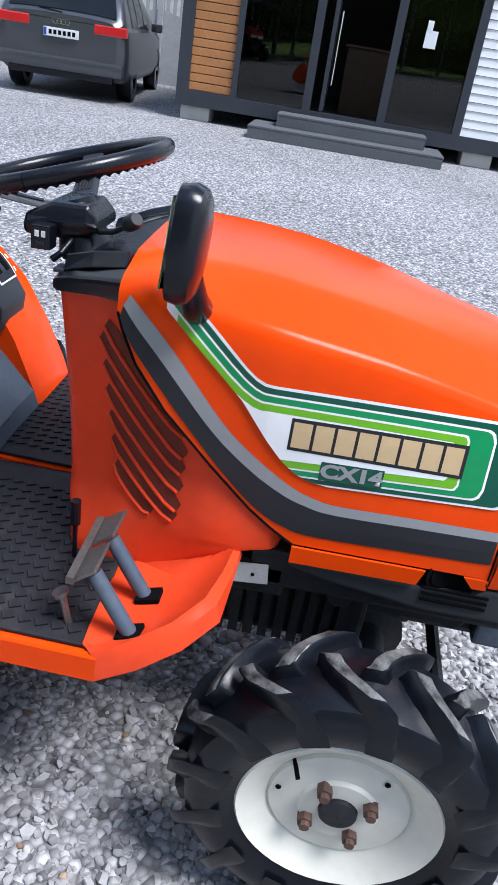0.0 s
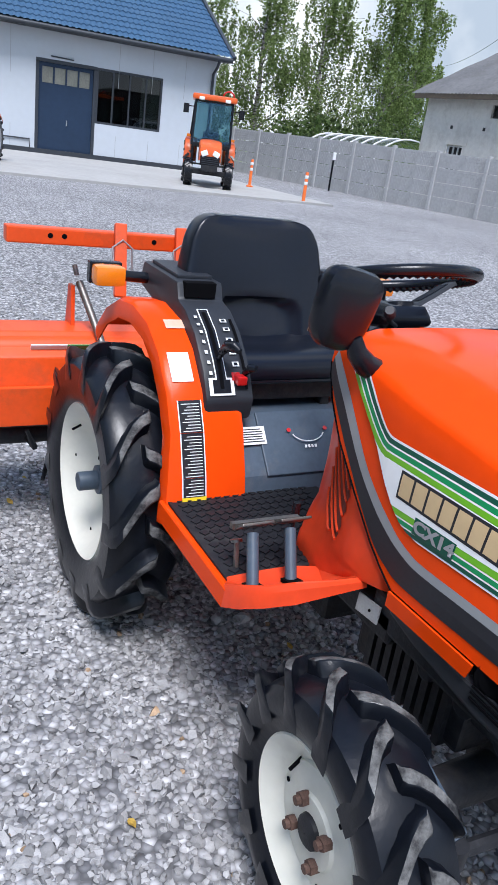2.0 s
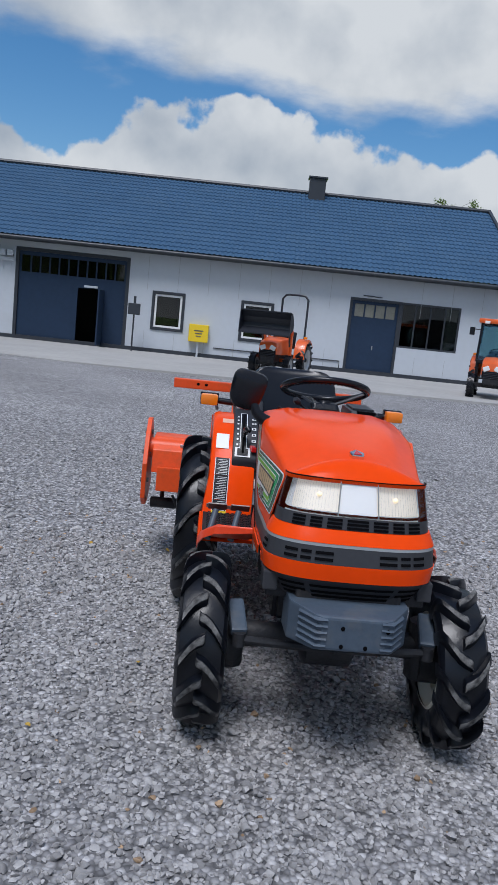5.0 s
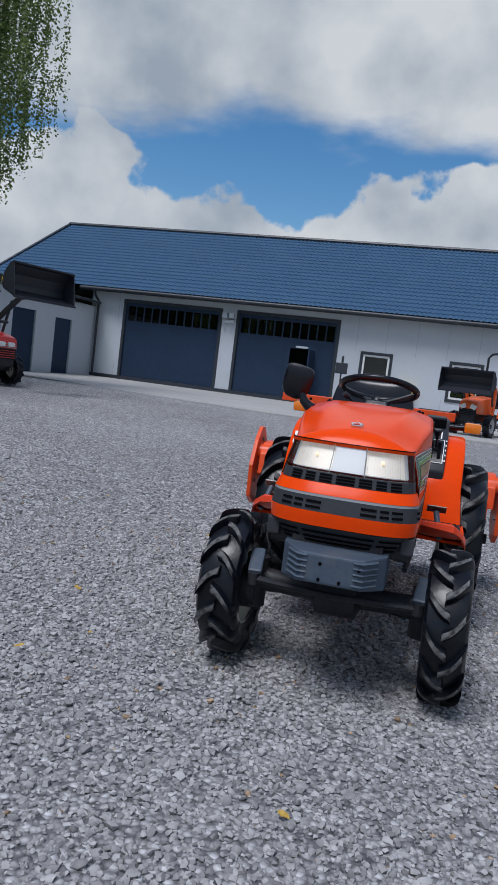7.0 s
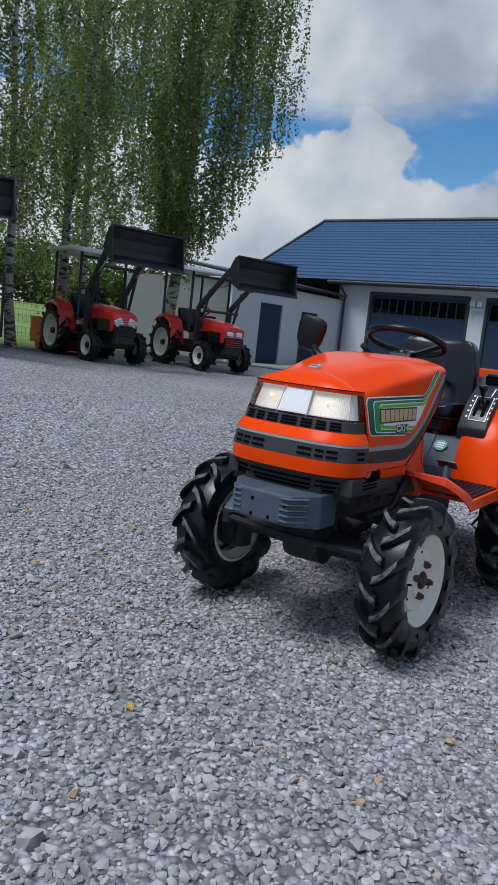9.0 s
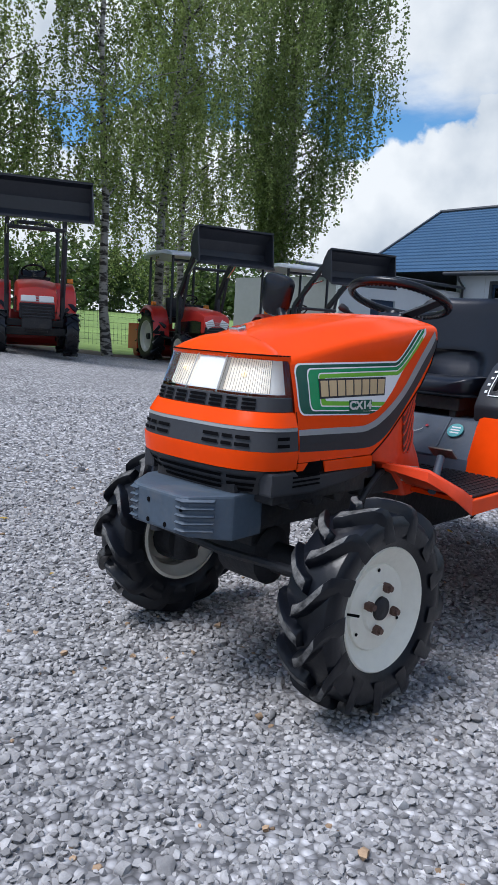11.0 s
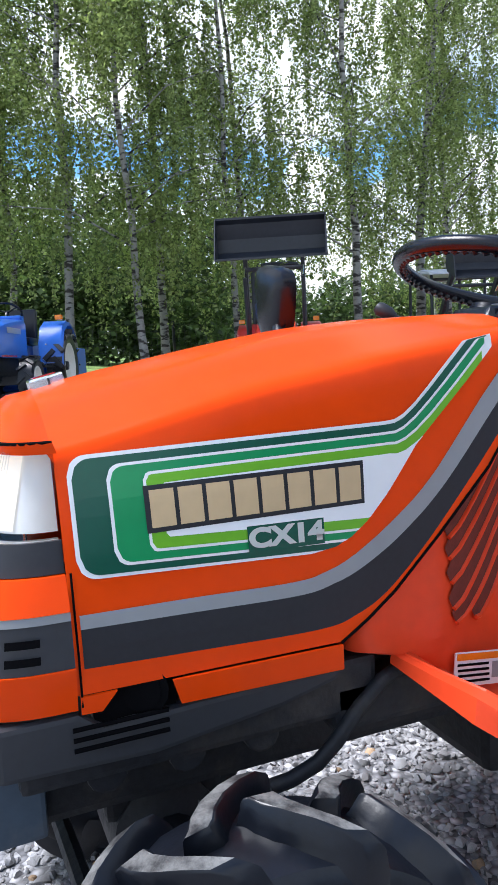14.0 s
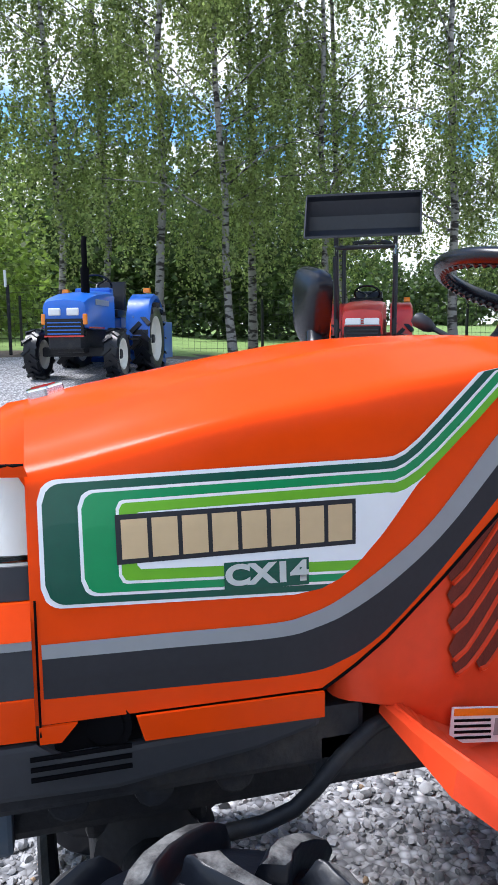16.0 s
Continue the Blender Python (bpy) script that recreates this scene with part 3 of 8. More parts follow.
def window_unit(parent, x0, x1, z0, z1, y, name="window", frame_mat=None, mull=0, glass=None):
    w = B()
    t = 0.07
    for a in ((x0 + t / 2, (z0 + z1) / 2, t, z1 - z0), (x1 - t / 2, (z0 + z1) / 2, t, z1 - z0)):
        box(w, (a[0], y, a[1]), (a[2], 0.09, a[3]))
    for a in (z0 + t / 2, z1 - t / 2):
        box(w, ((x0 + x1) / 2, y, a), (x1 - x0 - 2 * t, 0.09, t))
    for k in range(mull):
        x = x0 + (x1 - x0) * (k + 1) / (mull + 1)
        box(w, (x, y, (z0 + z1) / 2), (0.05, 0.07, z1 - z0 - 2 * t))
    fr = part(name, w, frame_mat or M_anth, parent, bevel=0.006)
    g = B()
    box(g, ((x0 + x1) / 2, y - 0.005, (z0 + z1) / 2), (x1 - x0 - 2 * t, 0.012, z1 - z0 - 2 * t))
    part("pane", g, glass or M_glass, fr)
    return fr


def warehouse():
    W = thing("warehouse", "long grey-clad workshop with blue-grey metal tile roof and dark gates", "building", (4.0, -25.75, 0.0), -3.33)
    dx = -4.0
    G1, G2, G3 = (8.5 + dx, 12.9 + dx), (3.7 + dx, 7.9 + dx), (-8.55 + dx, -4.45 + dx)
    holes = [(*G1, 0, 3.38), (*G2, 0, 3.38), (G3[1] - 1.9, G3[1], 0, 2.82), (G3[0], G3[1] - 1.9, 1.17, 2.82), (1.68 + dx, 2.72 + dx, 0.98, 2.22), (-1.6 + dx, -0.56 + dx, 0.9, 2.2)]
    X0, X1 = -10.4 + dx, 14.4 + dx
    part("facade_wall", wall_grid(B(), X0, X1, 0, 3.7, holes, -0.25, 0.0), M_panel, W)
    b = B()
    box(b, (X0 + 0.125, -6.0, 1.85), (0.25, 11.5, 3.7))
    box(b, (15.3 + dx, -12, 1.85), (32, 0.25, 3.7))
    prism(b, [(-0.0, 3.7), (-12.1, 3.7), (-6.05, 7.1)], X0 + 0.0, X0 + 0.2, "x")
    prism(b, [(-0.0, 3.7), (-12.1, 3.7), (-6.05, 7.1)], 15.2, 15.4, "x")
    box(b, (15.3, -6, 1.85), (0.25, 11.5, 3.7))
    part("gable_wall", b, M_panel, W)
    m_joint = mat("panel_joint", (0.33, 0.35, 0.37), 0.6)
    for x in np.arange(X0 + 1.1, X1, 1.12):
        if not any(h[0] - 0.05 < x < h[1] + 0.05 and h[2] < 0.5 for h in holes):
            for za, zb in ((2.3, 3.6), (0.05, 0.85)):
                part("panel_joint", box(B(), (x, 0.002, (za + zb) / 2), (0.012, 0.006, zb - za)), m_joint, W)
    b = B()
    box(b, ((X0 + X1) / 2, 0.012, 0.1), (X1 - X0, 0.03, 0.2))
    part("plinth", b, M_anth, W)
    # eave, gutter, downpipes
    b = B()
    box(b, ((X0 + X1) / 2, 0.22, 3.62), (X1 - X0 + 0.5, 0.5, 0.03))
    box(b, ((X0 + X1) / 2, 0.46, 3.66), (X1 - X0 + 0.5, 0.03, 0.16))
    part("eave_board", b, M_anth, W)
    b = B()
    tube(b, [(X0 - 0.3, 0.55, 3.66), (X1 + 0.3, 0.55, 3.66)], 0.075, 10)
    part("gutter", b, M_anth, W, smooth=True)
    for x in (X0 + 0.15, X1 - 0.35):
        b = B()
        tube(b, [(x, 0.55, 3.6), (x, 0.4, 3.4), (x, 0.08, 3.2), (x, 0.08, 0.2)], 0.05, 8)
        part("downpipe", b, M_anth, W, smooth=True)
    # roof
    tile_roof("roof", X0 - 0.35, 15.6, 0.55, 3.72, -6.05, 7.35, W, M_roof, "blue-grey metal tile roof")
    b = B()
    quad(b, (X0 - 0.35, -6.05, 7.33), (15.6, -6.05, 7.33), (15.6, -12.6, 3.7), (X0 - 0.35, -12.6, 3.7))
    part("rear_roof", solid(b, 0.05), M_roof, W)
    b = B()
    tube(b, [(X0 - 0.4, -6.05, 7.42), (15.65, -6.05, 7.42)], 0.09, 8)
    for x in (X0 - 0.35, 15.6):
        beam(b, (x, 0.55, 3.74), (x, -6.05, 7.42), 0.12, 0.12)
    part("ridge_cap", b, M_anth, W)
    ch = B()
    box(ch, (-7.1, -5.7, 7.45), (0.7, 0.6, 1.0))
    cpart = part("chimney", ch, M_anth, W, "dark clad chimney", bevel=0.02)
    b = B()
    box(b, (-7.1, -5.7, 7.98), (0.82, 0.72, 0.07))
    part("chimney_cap", b, M_anth, cpart, bevel=0.01)
    # gates
    for (g0, g1), open_door in ((G1, False), (G2, True)):
        b = B()
        for s in (g0 + 0.06, g1 - 0.06):
            box(b, (s, -0.06, 1.72), (0.12, 0.16, 3.32))
        box(b, ((g0 + g1) / 2, -0.06, 3.32), (g1 - g0 - 0.24, 0.16, 0.12))
        gate = part("gate", b, M_anth, W, "dark blue-grey sliding workshop gate with a row of small panes", bevel=0.01)
        d0, d1 = (4.62 + dx, 5.58 + dx) if open_door else (9.0 + dx, 9.0 + dx)
        hs = [(g0 + 0.2, g1 - 0.2, 2.52, 3.12)]
        if open_door:
            hs.append((d0, d1, 0.1, 2.13))
        part("gate_leaf", wall_grid(B(), g0 + 0.12, g1 - 0.12, 0.08, 3.26, hs, -0.12, -0.06), M_gate, gate)
        for x in np.linspace(g0 + 0.2, g1 - 0.2, 12)[1:-1]:
            part("glazing_bar", box(B(), (x, -0.09, 2.82), (0.05, 0.07, 0.6)), M_gate, gate)
        b = B()
        box(b, ((g0 + g1) / 2, -0.1, 2.82), (g1 - g0 - 0.4, 0.01, 0.6))
        part("pane", b, M_glass, gate)
        if open_door:
            b = B()
            box(b, (d0 - 0.01, 0.38, 1.12), (0.05, 0.9, 2.0))
            part("wicket_door", b, M_gate, gate, "open wicket door", bevel=0.008)
            b = B()
            box(b, ((d0 + d1) / 2, -0.02, 2.2), (0.5, 0.05, 0.08))
            part("door_closer", b, M_panel, gate, bevel=0.01)
    b = B()
    box(b, ((G3[1] - 0.95), -0.06, 2.78), (1.9, 0.14, 0.1))
    for x in (G3[1] - 0.05, G3[1] - 1.85):
        box(b, (x, -0.06, 1.36), (0.1, 0.14, 2.72))
    d3 = part("gate", b, M_anth, W, "dark double door with glazed top panes", bevel=0.01)
    part("gate_leaf", wall_grid(B(), G3[1] - 1.8, G3[1] - 0.1, 0.06, 2.73, [(G3[1] - 1.72, G3[1] - 0.18, 2.15, 2.62)], -0.12, -0.06), M_gate, d3)
    for k in range(5):
        part("glazing_bar", box(B(), (G3[1] - 1.72 + 1.54 * k / 4, -0.085, 2.385), (0.05, 0.06, 0.47)), M_gate, d3)
    b = B()
    box(b, (G3[1] - 0.95, -0.1, 2.385), (1.5, 0.01, 0.46))
    part("pane", b, mat("dusty_pane", (0.2, 0.2, 0.17), 0.4, var=0.3, scale=2), d3)
    b = B()
    box(b, (G3[1] - 1.0, -0.045, 1.05), (0.03, 0.05, 0.16))
    part("handle", b, M_silver, d3)
    window_unit(W, G3[0], G3[1] - 1.9, 1.17, 2.82, -0.06, "window", M_anth, 3)
    for x0, x1, z0, z1 in ((1.68 + dx, 2.72 + dx, 0.98, 2.22), (-1.6 + dx, -0.56 + dx, 0.9, 2.2)):
        b = B()
        for s in ((x0 - 0.04, (z0 + z1) / 2, 0.1, z1 - z0 + 0.18), (x1 + 0.04, (z0 + z1) / 2, 0.1, z1 - z0 + 0.18)):
            box(b, (s[0], 0.01, s[1]), (s[2], 0.05, s[3]))
        for z in (z0 - 0.04, z1 + 0.04):
            box(b, ((x0 + x1) / 2, 0.012, z), (x1 - x0, 0.05, 0.1))
        part("window_surround", b, M_anth, W, bevel=0.004)
        window_unit(W, x0 + 0.02, x1 - 0.02, z0 + 0.02, z1 - 0.02, -0.05, "window", M_white)
    # interior: wall and floor coloured near black for the unlit depth inside
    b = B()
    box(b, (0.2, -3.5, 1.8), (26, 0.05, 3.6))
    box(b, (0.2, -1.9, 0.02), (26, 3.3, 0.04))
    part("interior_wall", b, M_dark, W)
    # fittings
    b = B()
    box(b, (G1[0] - 0.3, 0.06, 2.9), (0.5, 0.1, 0.12))
    for k in (-0.14, 0.14):
        box(b, (G1[0] - 0.3 + k, 0.12, 3.12), (0.2, 0.2, 0.2))
        beam(b, (G1[0] - 0.3 + k, 0.06, 3.0), (G1[0] - 0.3 + k, 0.06, 2.5), 0.03)
    part("wall_lamp_bracket", b, M_panel, W, bevel=0.006)
    part("conduit", tube(B(), [(-9.6, 0.03, 2.9), (-4.9 + dx, 0.03, 2.92)], 0.02, 6), M_anth, W)
    b = B()
    tube(b, [(-3.6, 0.03, 0.45), (-8.3, 0.03, 0.45), (-8.3, 0.03, 0.2)], 0.02, 6)
    part("conduit", b, M_anth, W)
    # lean-to wing
    w0 = B()
    doors = [(-24.6, -23.4, 0, 2.2), (-22.1, -20.7, 0, 2.3)]
    hs = [(a + 19.0, c + 19.0, z0, z1) for a, c, z0, z1 in doors]
    wall_grid(w0, -7.4, 0.0, 0, 2.95, hs, -0.2, 0.0)
    for v in w0.verts:
        v.co = Vector((10.2 - v.co.y, 6.75 + v.co.x + 0.6, v.co.z))
    part("wing_wall", w0, M_panel, W)
    # end wall in a darker grey than the wing's long wall
    b = B()
    box(b, (13.0, 7.25, 1.48), (5.4, 0.2, 2.95))
    part("wing_end_wall", b, mat("end_wall_grey", (0.20, 0.21, 0.23), 0.6, var=0.08, scale=0.6), W)
    for a, c, z0, z1 in doors:
        b = B()
        box(b, (10.3, (a + c) / 2 + 19 + 7.35, z1 / 2), (0.06, c - a, z1))
        part("door", b, M_gate, W, "dark steel side door", bevel=0.01)
    b = B()
    loft(b, [[(9.85, 0.2, 3.05), (15.8, 0.2, 3.9), (15.8, 0.2, 4.0), (9.85, 0.2, 3.15)], [(9.85, 7.6, 3.05), (15.8, 7.6, 3.9), (15.8, 7.6, 4.0), (9.85, 7.6, 3.15)]])
    part("wing_roof", b, M_anth, W, bevel=0.01)


warehouse()


def gas_box():
    t = thing("gas_meter_box", "yellow gas meter box on a pole by the wall", "meter box", (1.0, -25.45, 0))
    b = B()
    box(b, (0, 0, 0.93), (0.72, 0.28, 0.64))
    part("cabinet", b, M_yellow, t, bevel=0.02)
    b = B()
    for i in range(3):
        box(b, (0, 0.145, 1.02 - 0.1 * i), (0.34 - 0.08 * i, 0.006, 0.04))
    part("marking", b, M_wornsteel, t)
    b = B()
    box(b, (0, 0, 0.3), (0.07, 0.07, 0.62))
    part("post", b, M_panel, t)


gas_box()


def letter_post():
    t = thing("post_box", "dark metal letter box on a tall thin post", "post box", (3.35, -24.9, 0.06))
    b = B()
    tube(b, [(0, 0, 0), (0, 0, 1.75)], 0.03, 8)
    part("post", b, M_anth, t)
    b = B()
    box(b, (0, 0.05, 1.5), (0.42, 0.2, 0.4))
    part("box", b, M_anth, t, bevel=0.02)
    b = B()
    tube(b, [(0, 0, 1.7), (0, 0, 1.95)], 0.045, 8)
    part("finial", b, M_anth, t)


letter_post()


# ---- fence, house behind, greenhouse ----
def fence_run(name, label, a, b, n, panel_h, parent_kind="fence", pickets=False):
    a, b = Vector((*a, 0)), Vector((*b, 0))
    d = (b - a) / n
    ang = math.degrees(math.atan2(d.y, d.x))
    t = thing(name, label, "fence", tuple(a), ang)
    L = d.length
    pm = B()
    box(pm, (0, 0, panel_h / 2 + 0.03), (0.13, 0.14, panel_h + 0.06))
    first = part("post", pm, M_fence, t, bevel=0.012)
    for i in range(1, n + 1):
        o = new("post", first.data)
        o.parent, o.location = t, (L * i, 0, 0)
    if pickets:
        low = panel_h - 0.62
        bm = B()
        prism(bm, [(0.07, 0), (L - 0.07, 0), (L - 0.07, low + 0.12), (L * 0.75, low), (L / 2, low - 0.05), (L / 4, low), (0.07, low + 0.12)], -0.03, 0.03, "y")
        base = part("board", bm, M_fence, t)
        for i in range(1, n):
            o = new("board", base.data)
            o.parent, o.location = t, (L * i, 0, 0)
        bm = B()
        prism(bm, [(-0.035, 0), (0.035, 0), (0.035, 0.5), (0, 0.6), (-0.035, 0.5)], -0.02, 0.02, "y")
        pk = part("picket", bm, M_fence, t)
        pk.location = (0.2, 0, low - 0.02)
        for i in range(n):
            for k in range(14):
                u = 0.15 + (L - 0.3) * k / 13
                if i == 0 and k == 0:
                    pk.location = (u, 0, low - 0.02)
                    continue
                o = new("picket", pk.data)
                s = abs(2 * u / L - 1)
                o.parent, o.location = t, (i * L + u, 0, low - 0.06 + 0.1 * s)
        return t
    rows = 4
    h = panel_h / rows
    bm = B()
    box(bm, (L / 2, 0, h / 2), (L - 0.1, 0.05, h - 0.012))
    for r in range(5):
        for c in range(11):
            for sd in (-1, 1):
                box(bm, (0.12 + (L - 0.24) * (c + 0.5 * (r % 2) + 0.25) / 11.5, sd * 0.028, h * (r + 0.5) / 5), ((L - 0.24) / 11.5 - 0.02, 0.012, h / 5 - 0.02))
    b0 = part("board", bm, M_fence, t)
    for i in range(n):
        for r in range(rows):
            if i or r:
                o = new("board", b0.data)
                o.parent, o.location = t, (L * i, 0, r * h)
    return t


fence_run("fence", "grey precast concrete panel fence with slotted posts", (-14.2, -31.0), (-16.9, -9.1), 11, 1.75)
fence_run("picket_fence", "grey concrete fence with scalloped base and picket top", (-16.9, -9.1), (-16.9, 9.0), 8, 1.95, pickets=True)


def old_house():
    H = thing("old_house", "whitewashed brick outbuilding with corrugated cement roof", "building", (-18.0, -23.0, 0), 90)
    # local x runs along the wall away from the gable, local y into the house
    holes = [(1.5, 2.3, 1.2, 2.1), (9.9, 10.85, 3.0, 3.4), (4.9, 5.8, 1.2, 2.08), (6.5, 7.8, 1.2, 2.06), (8.45, 9.45, 1.2, 2.02), (11.6, 12.5, 1.2, 2.04), (3.35, 4.3, 3.03, 3.43), (15.4, 16.3, 3.0, 3.4)]
    part("wall", wall_grid(B(), 0, 34, 0, 3.75, holes, 0, 0.4), M_brickw, H)
    b = B()
    box(b, (0.2, 4.4, 1.87), (0.4, 8.0, 3.75))
    prism(b, [(0, 3.75), (8.4, 3.75), (4.2, 6.0)], 0.02, 0.4, "x")
    part("gable_wall", b, M_brickw, H)
    for i, h in enumerate(holes):
        m = M_brickr if i in (2, 3, 4) else M_dark
        b = B()
        box(b, ((h[0] + h[1]) / 2, 0.16, (h[2] + h[3]) / 2), (h[1] - h[0], 0.06, h[3] - h[2]))
        part("bricked_opening" if i in (2, 3, 4) else "window_recess", b, m, H)
        if i in (0, 1, 6, 7):
            b = B()
            x0, x1, z0, z1 = h
            for x in np.linspace(x0 + 0.03, x1 - 0.03, 4):
                box(b, (x, 0.09, (z0 + z1) / 2), (0.04, 0.05, z1 - z0))
            for z in (z0 + 0.03, (z0 + z1) / 2, z1 - 0.03):
                box(b, ((x0 + x1) / 2, 0.09, z), (x1 - x0 - 0.07, 0.045, 0.04))
            part("window_frame", b, M_white if i == 0 else M_dark, H)
        b = B()
        box(b, ((h[0] + h[1]) / 2, -0.012, h[3] + 0.12), (h[1] - h[0] + 0.4, 0.03, 0.2))
        part("lintel", b, M_brickw, H)
    for i in range(18):
        part("vent_hole", box(B(), (1.55 + i * 1.62, -0.005, 2.68), (0.11, 0.02, 0.11)), M_dark, H)
    # corrugated roof
    n = 34 * 12
    xs = np.linspace(-0.5, 34.5, n)
    vs = []
    for t in np.linspace(0, 1, 7):
        for x in xs:
            o = 0.03 * math.cos(2 * math.pi * x / 0.18) + (0.03 if int(t * 6) % 2 else 0)
            vs.append((x, -0.45 + 4.65 * t, 3.7 + 2.4 * t + o))
    f = [(j * n + i, j * n + i + 1, (j + 1) * n + i + 1, (j + 1) * n + i) for j in range(6) for i in range(n - 1)]
    mesh_np("roof", vs, f, M_asb, H, "weathered corrugated cement sheets", smooth=True)
    b = B()
    quad(b, (-0.5, 4.2, 6.1), (34.5, 4.2, 6.1), (34.5, 8.9, 3.7), (-0.5, 8.9, 3.7))
    part("rear_roof", solid(b, 0.05), M_asb, H)
    b = B()
    box(b, (17, -0.2, 3.66), (34.6, 0.4, 0.05))
    box(b, (17, -0.42, 3.62), (34.6, 0.04, 0.16))
    part("eave_board", b, mat("old_timber", (0.1, 0.08, 0.06), 0.9, var=0.3), H)


old_house()


def greenhouse():
    t = thing("greenhouse", "low clear film tunnel greenhouse behind the fence", "greenhouse", (-18.6, -30.0, 0), 82)
    vs, seg = [], 14
    L = 7.0
    for j in range(8):
        for k in range(seg + 1):
            a = math.pi * k / seg
            vs.append((L * j / 7, 1.5 * math.cos(a), 0.75 + 1.35 * math.sin(a)))
    s = seg + 1
    f = [(j * s + k, j * s + k + 1, (j + 1) * s + k + 1, (j + 1) * s + k) for j in range(7) for k in range(seg)]
    mesh_np("film_cover", vs, f, M_poly, t, smooth=True)
    for j in range(8):
        b = B()
        tube(b, [(L * j / 7, 1.52 * math.cos(math.pi * k / seg), 0.75 + 1.37 * math.sin(math.pi * k / seg)) for k in range(seg + 1)], 0.03, 6)
        box(b, (L * j / 7, 1.5, 0.38), (0.05, 0.05, 0.76))
        box(b, (L * j / 7, -1.5, 0.38), (0.05, 0.05, 0.76))
        part("hoop", b, M_white, t)


greenhouse()


def pole():
    t = thing("utility_pole", "weathered leaning concrete utility pole by the fence", "pole", (-16.1, -13.4, 0))
    b = B()
    loft(b, [[(-0.1, -0.1, 0), (0.1, -0.1, 0), (0.1, 0.1, 0), (-0.1, 0.1, 0)], [(-0.07, 0.5, 9), (0.07, 0.5, 9), (0.07, 0.63, 9), (-0.07, 0.63, 9)]])
    part("shaft", b, M_polew, t, bevel=0.02)
    b = B()
    tube(b, [(-0.7, 0.58, 8.7), (0.7, 0.58, 8.7)], 0.05, 8)
    part("crossarm", b, M_polew, t)


pole()


def cables():
    for i, (a, c, sag) in enumerate((((-16.1, -12.8, 8.7), (-15, -60, 9.5), 1.2), ((-16.0, -12.9, 8.2), (-40, -50, 8.5), 1.0))):
        b = B()
        a, c = Vector(a), Vector(c)
        tube(b, [a.lerp(c, k / 24) - Vector((0, 0, 4 * sag * (k / 24) * (1 - k / 24))) for k in range(25)], 0.012, 5)
        tagged(part("overhead_cable", b, M_blackpl), "thin black overhead power cable", "cable")


cables()


def bollard(at):
    t = thing("bollard", "orange flexible bollard with white reflective bands", "bollard", at, group="bollards at the apron corner")
    b = B()
    lathe(b, [(0.001, 0), (0.10, 0), (0.10, 0.03), (0.045, 0.06), (0.04, 0.74), (0.03, 0.76), (0.001, 0.76)], 16, Matrix.Rotation(radians(-90), 4, "Y"))
    part("body", b, M_bollard, t, smooth=True)
    for z in (0.45, 0.6):
        b = B()
        lathe(b, [(0.044, z), (0.047, z + 0.005), (0.047, z + 0.075), (0.044, z + 0.08)], 16, Matrix.Rotation(radians(-90), 4, "Y"))
        part("reflective_band", b, M_white, t, smooth=True)
    return t


b1 = bollard((-9.5, -19.8, 0.06))
copy_thing(b1, pose(-9.4, -16.5, 0.0))


def marker_post(at, label):
    t = thing("marker_post", label, "post", at)
    b = B()
    box(b, (0, 0, 0.55), (0.05, 0.05, 1.1))
    part("stake", b, M_blackpl, t)
    b = B()
    box(b, (0, 0.03, 1.2), (0.12, 0.04, 0.26))
    part("cap", b, M_white, t, bevel=0.01)


marker_post((-14.6, -23.4, 0), "black stake with white top by the concrete fence")
marker_post((11.6, 0.6, gz(11.6, 0.6)), "slim stake with white and red top at the yard edge")


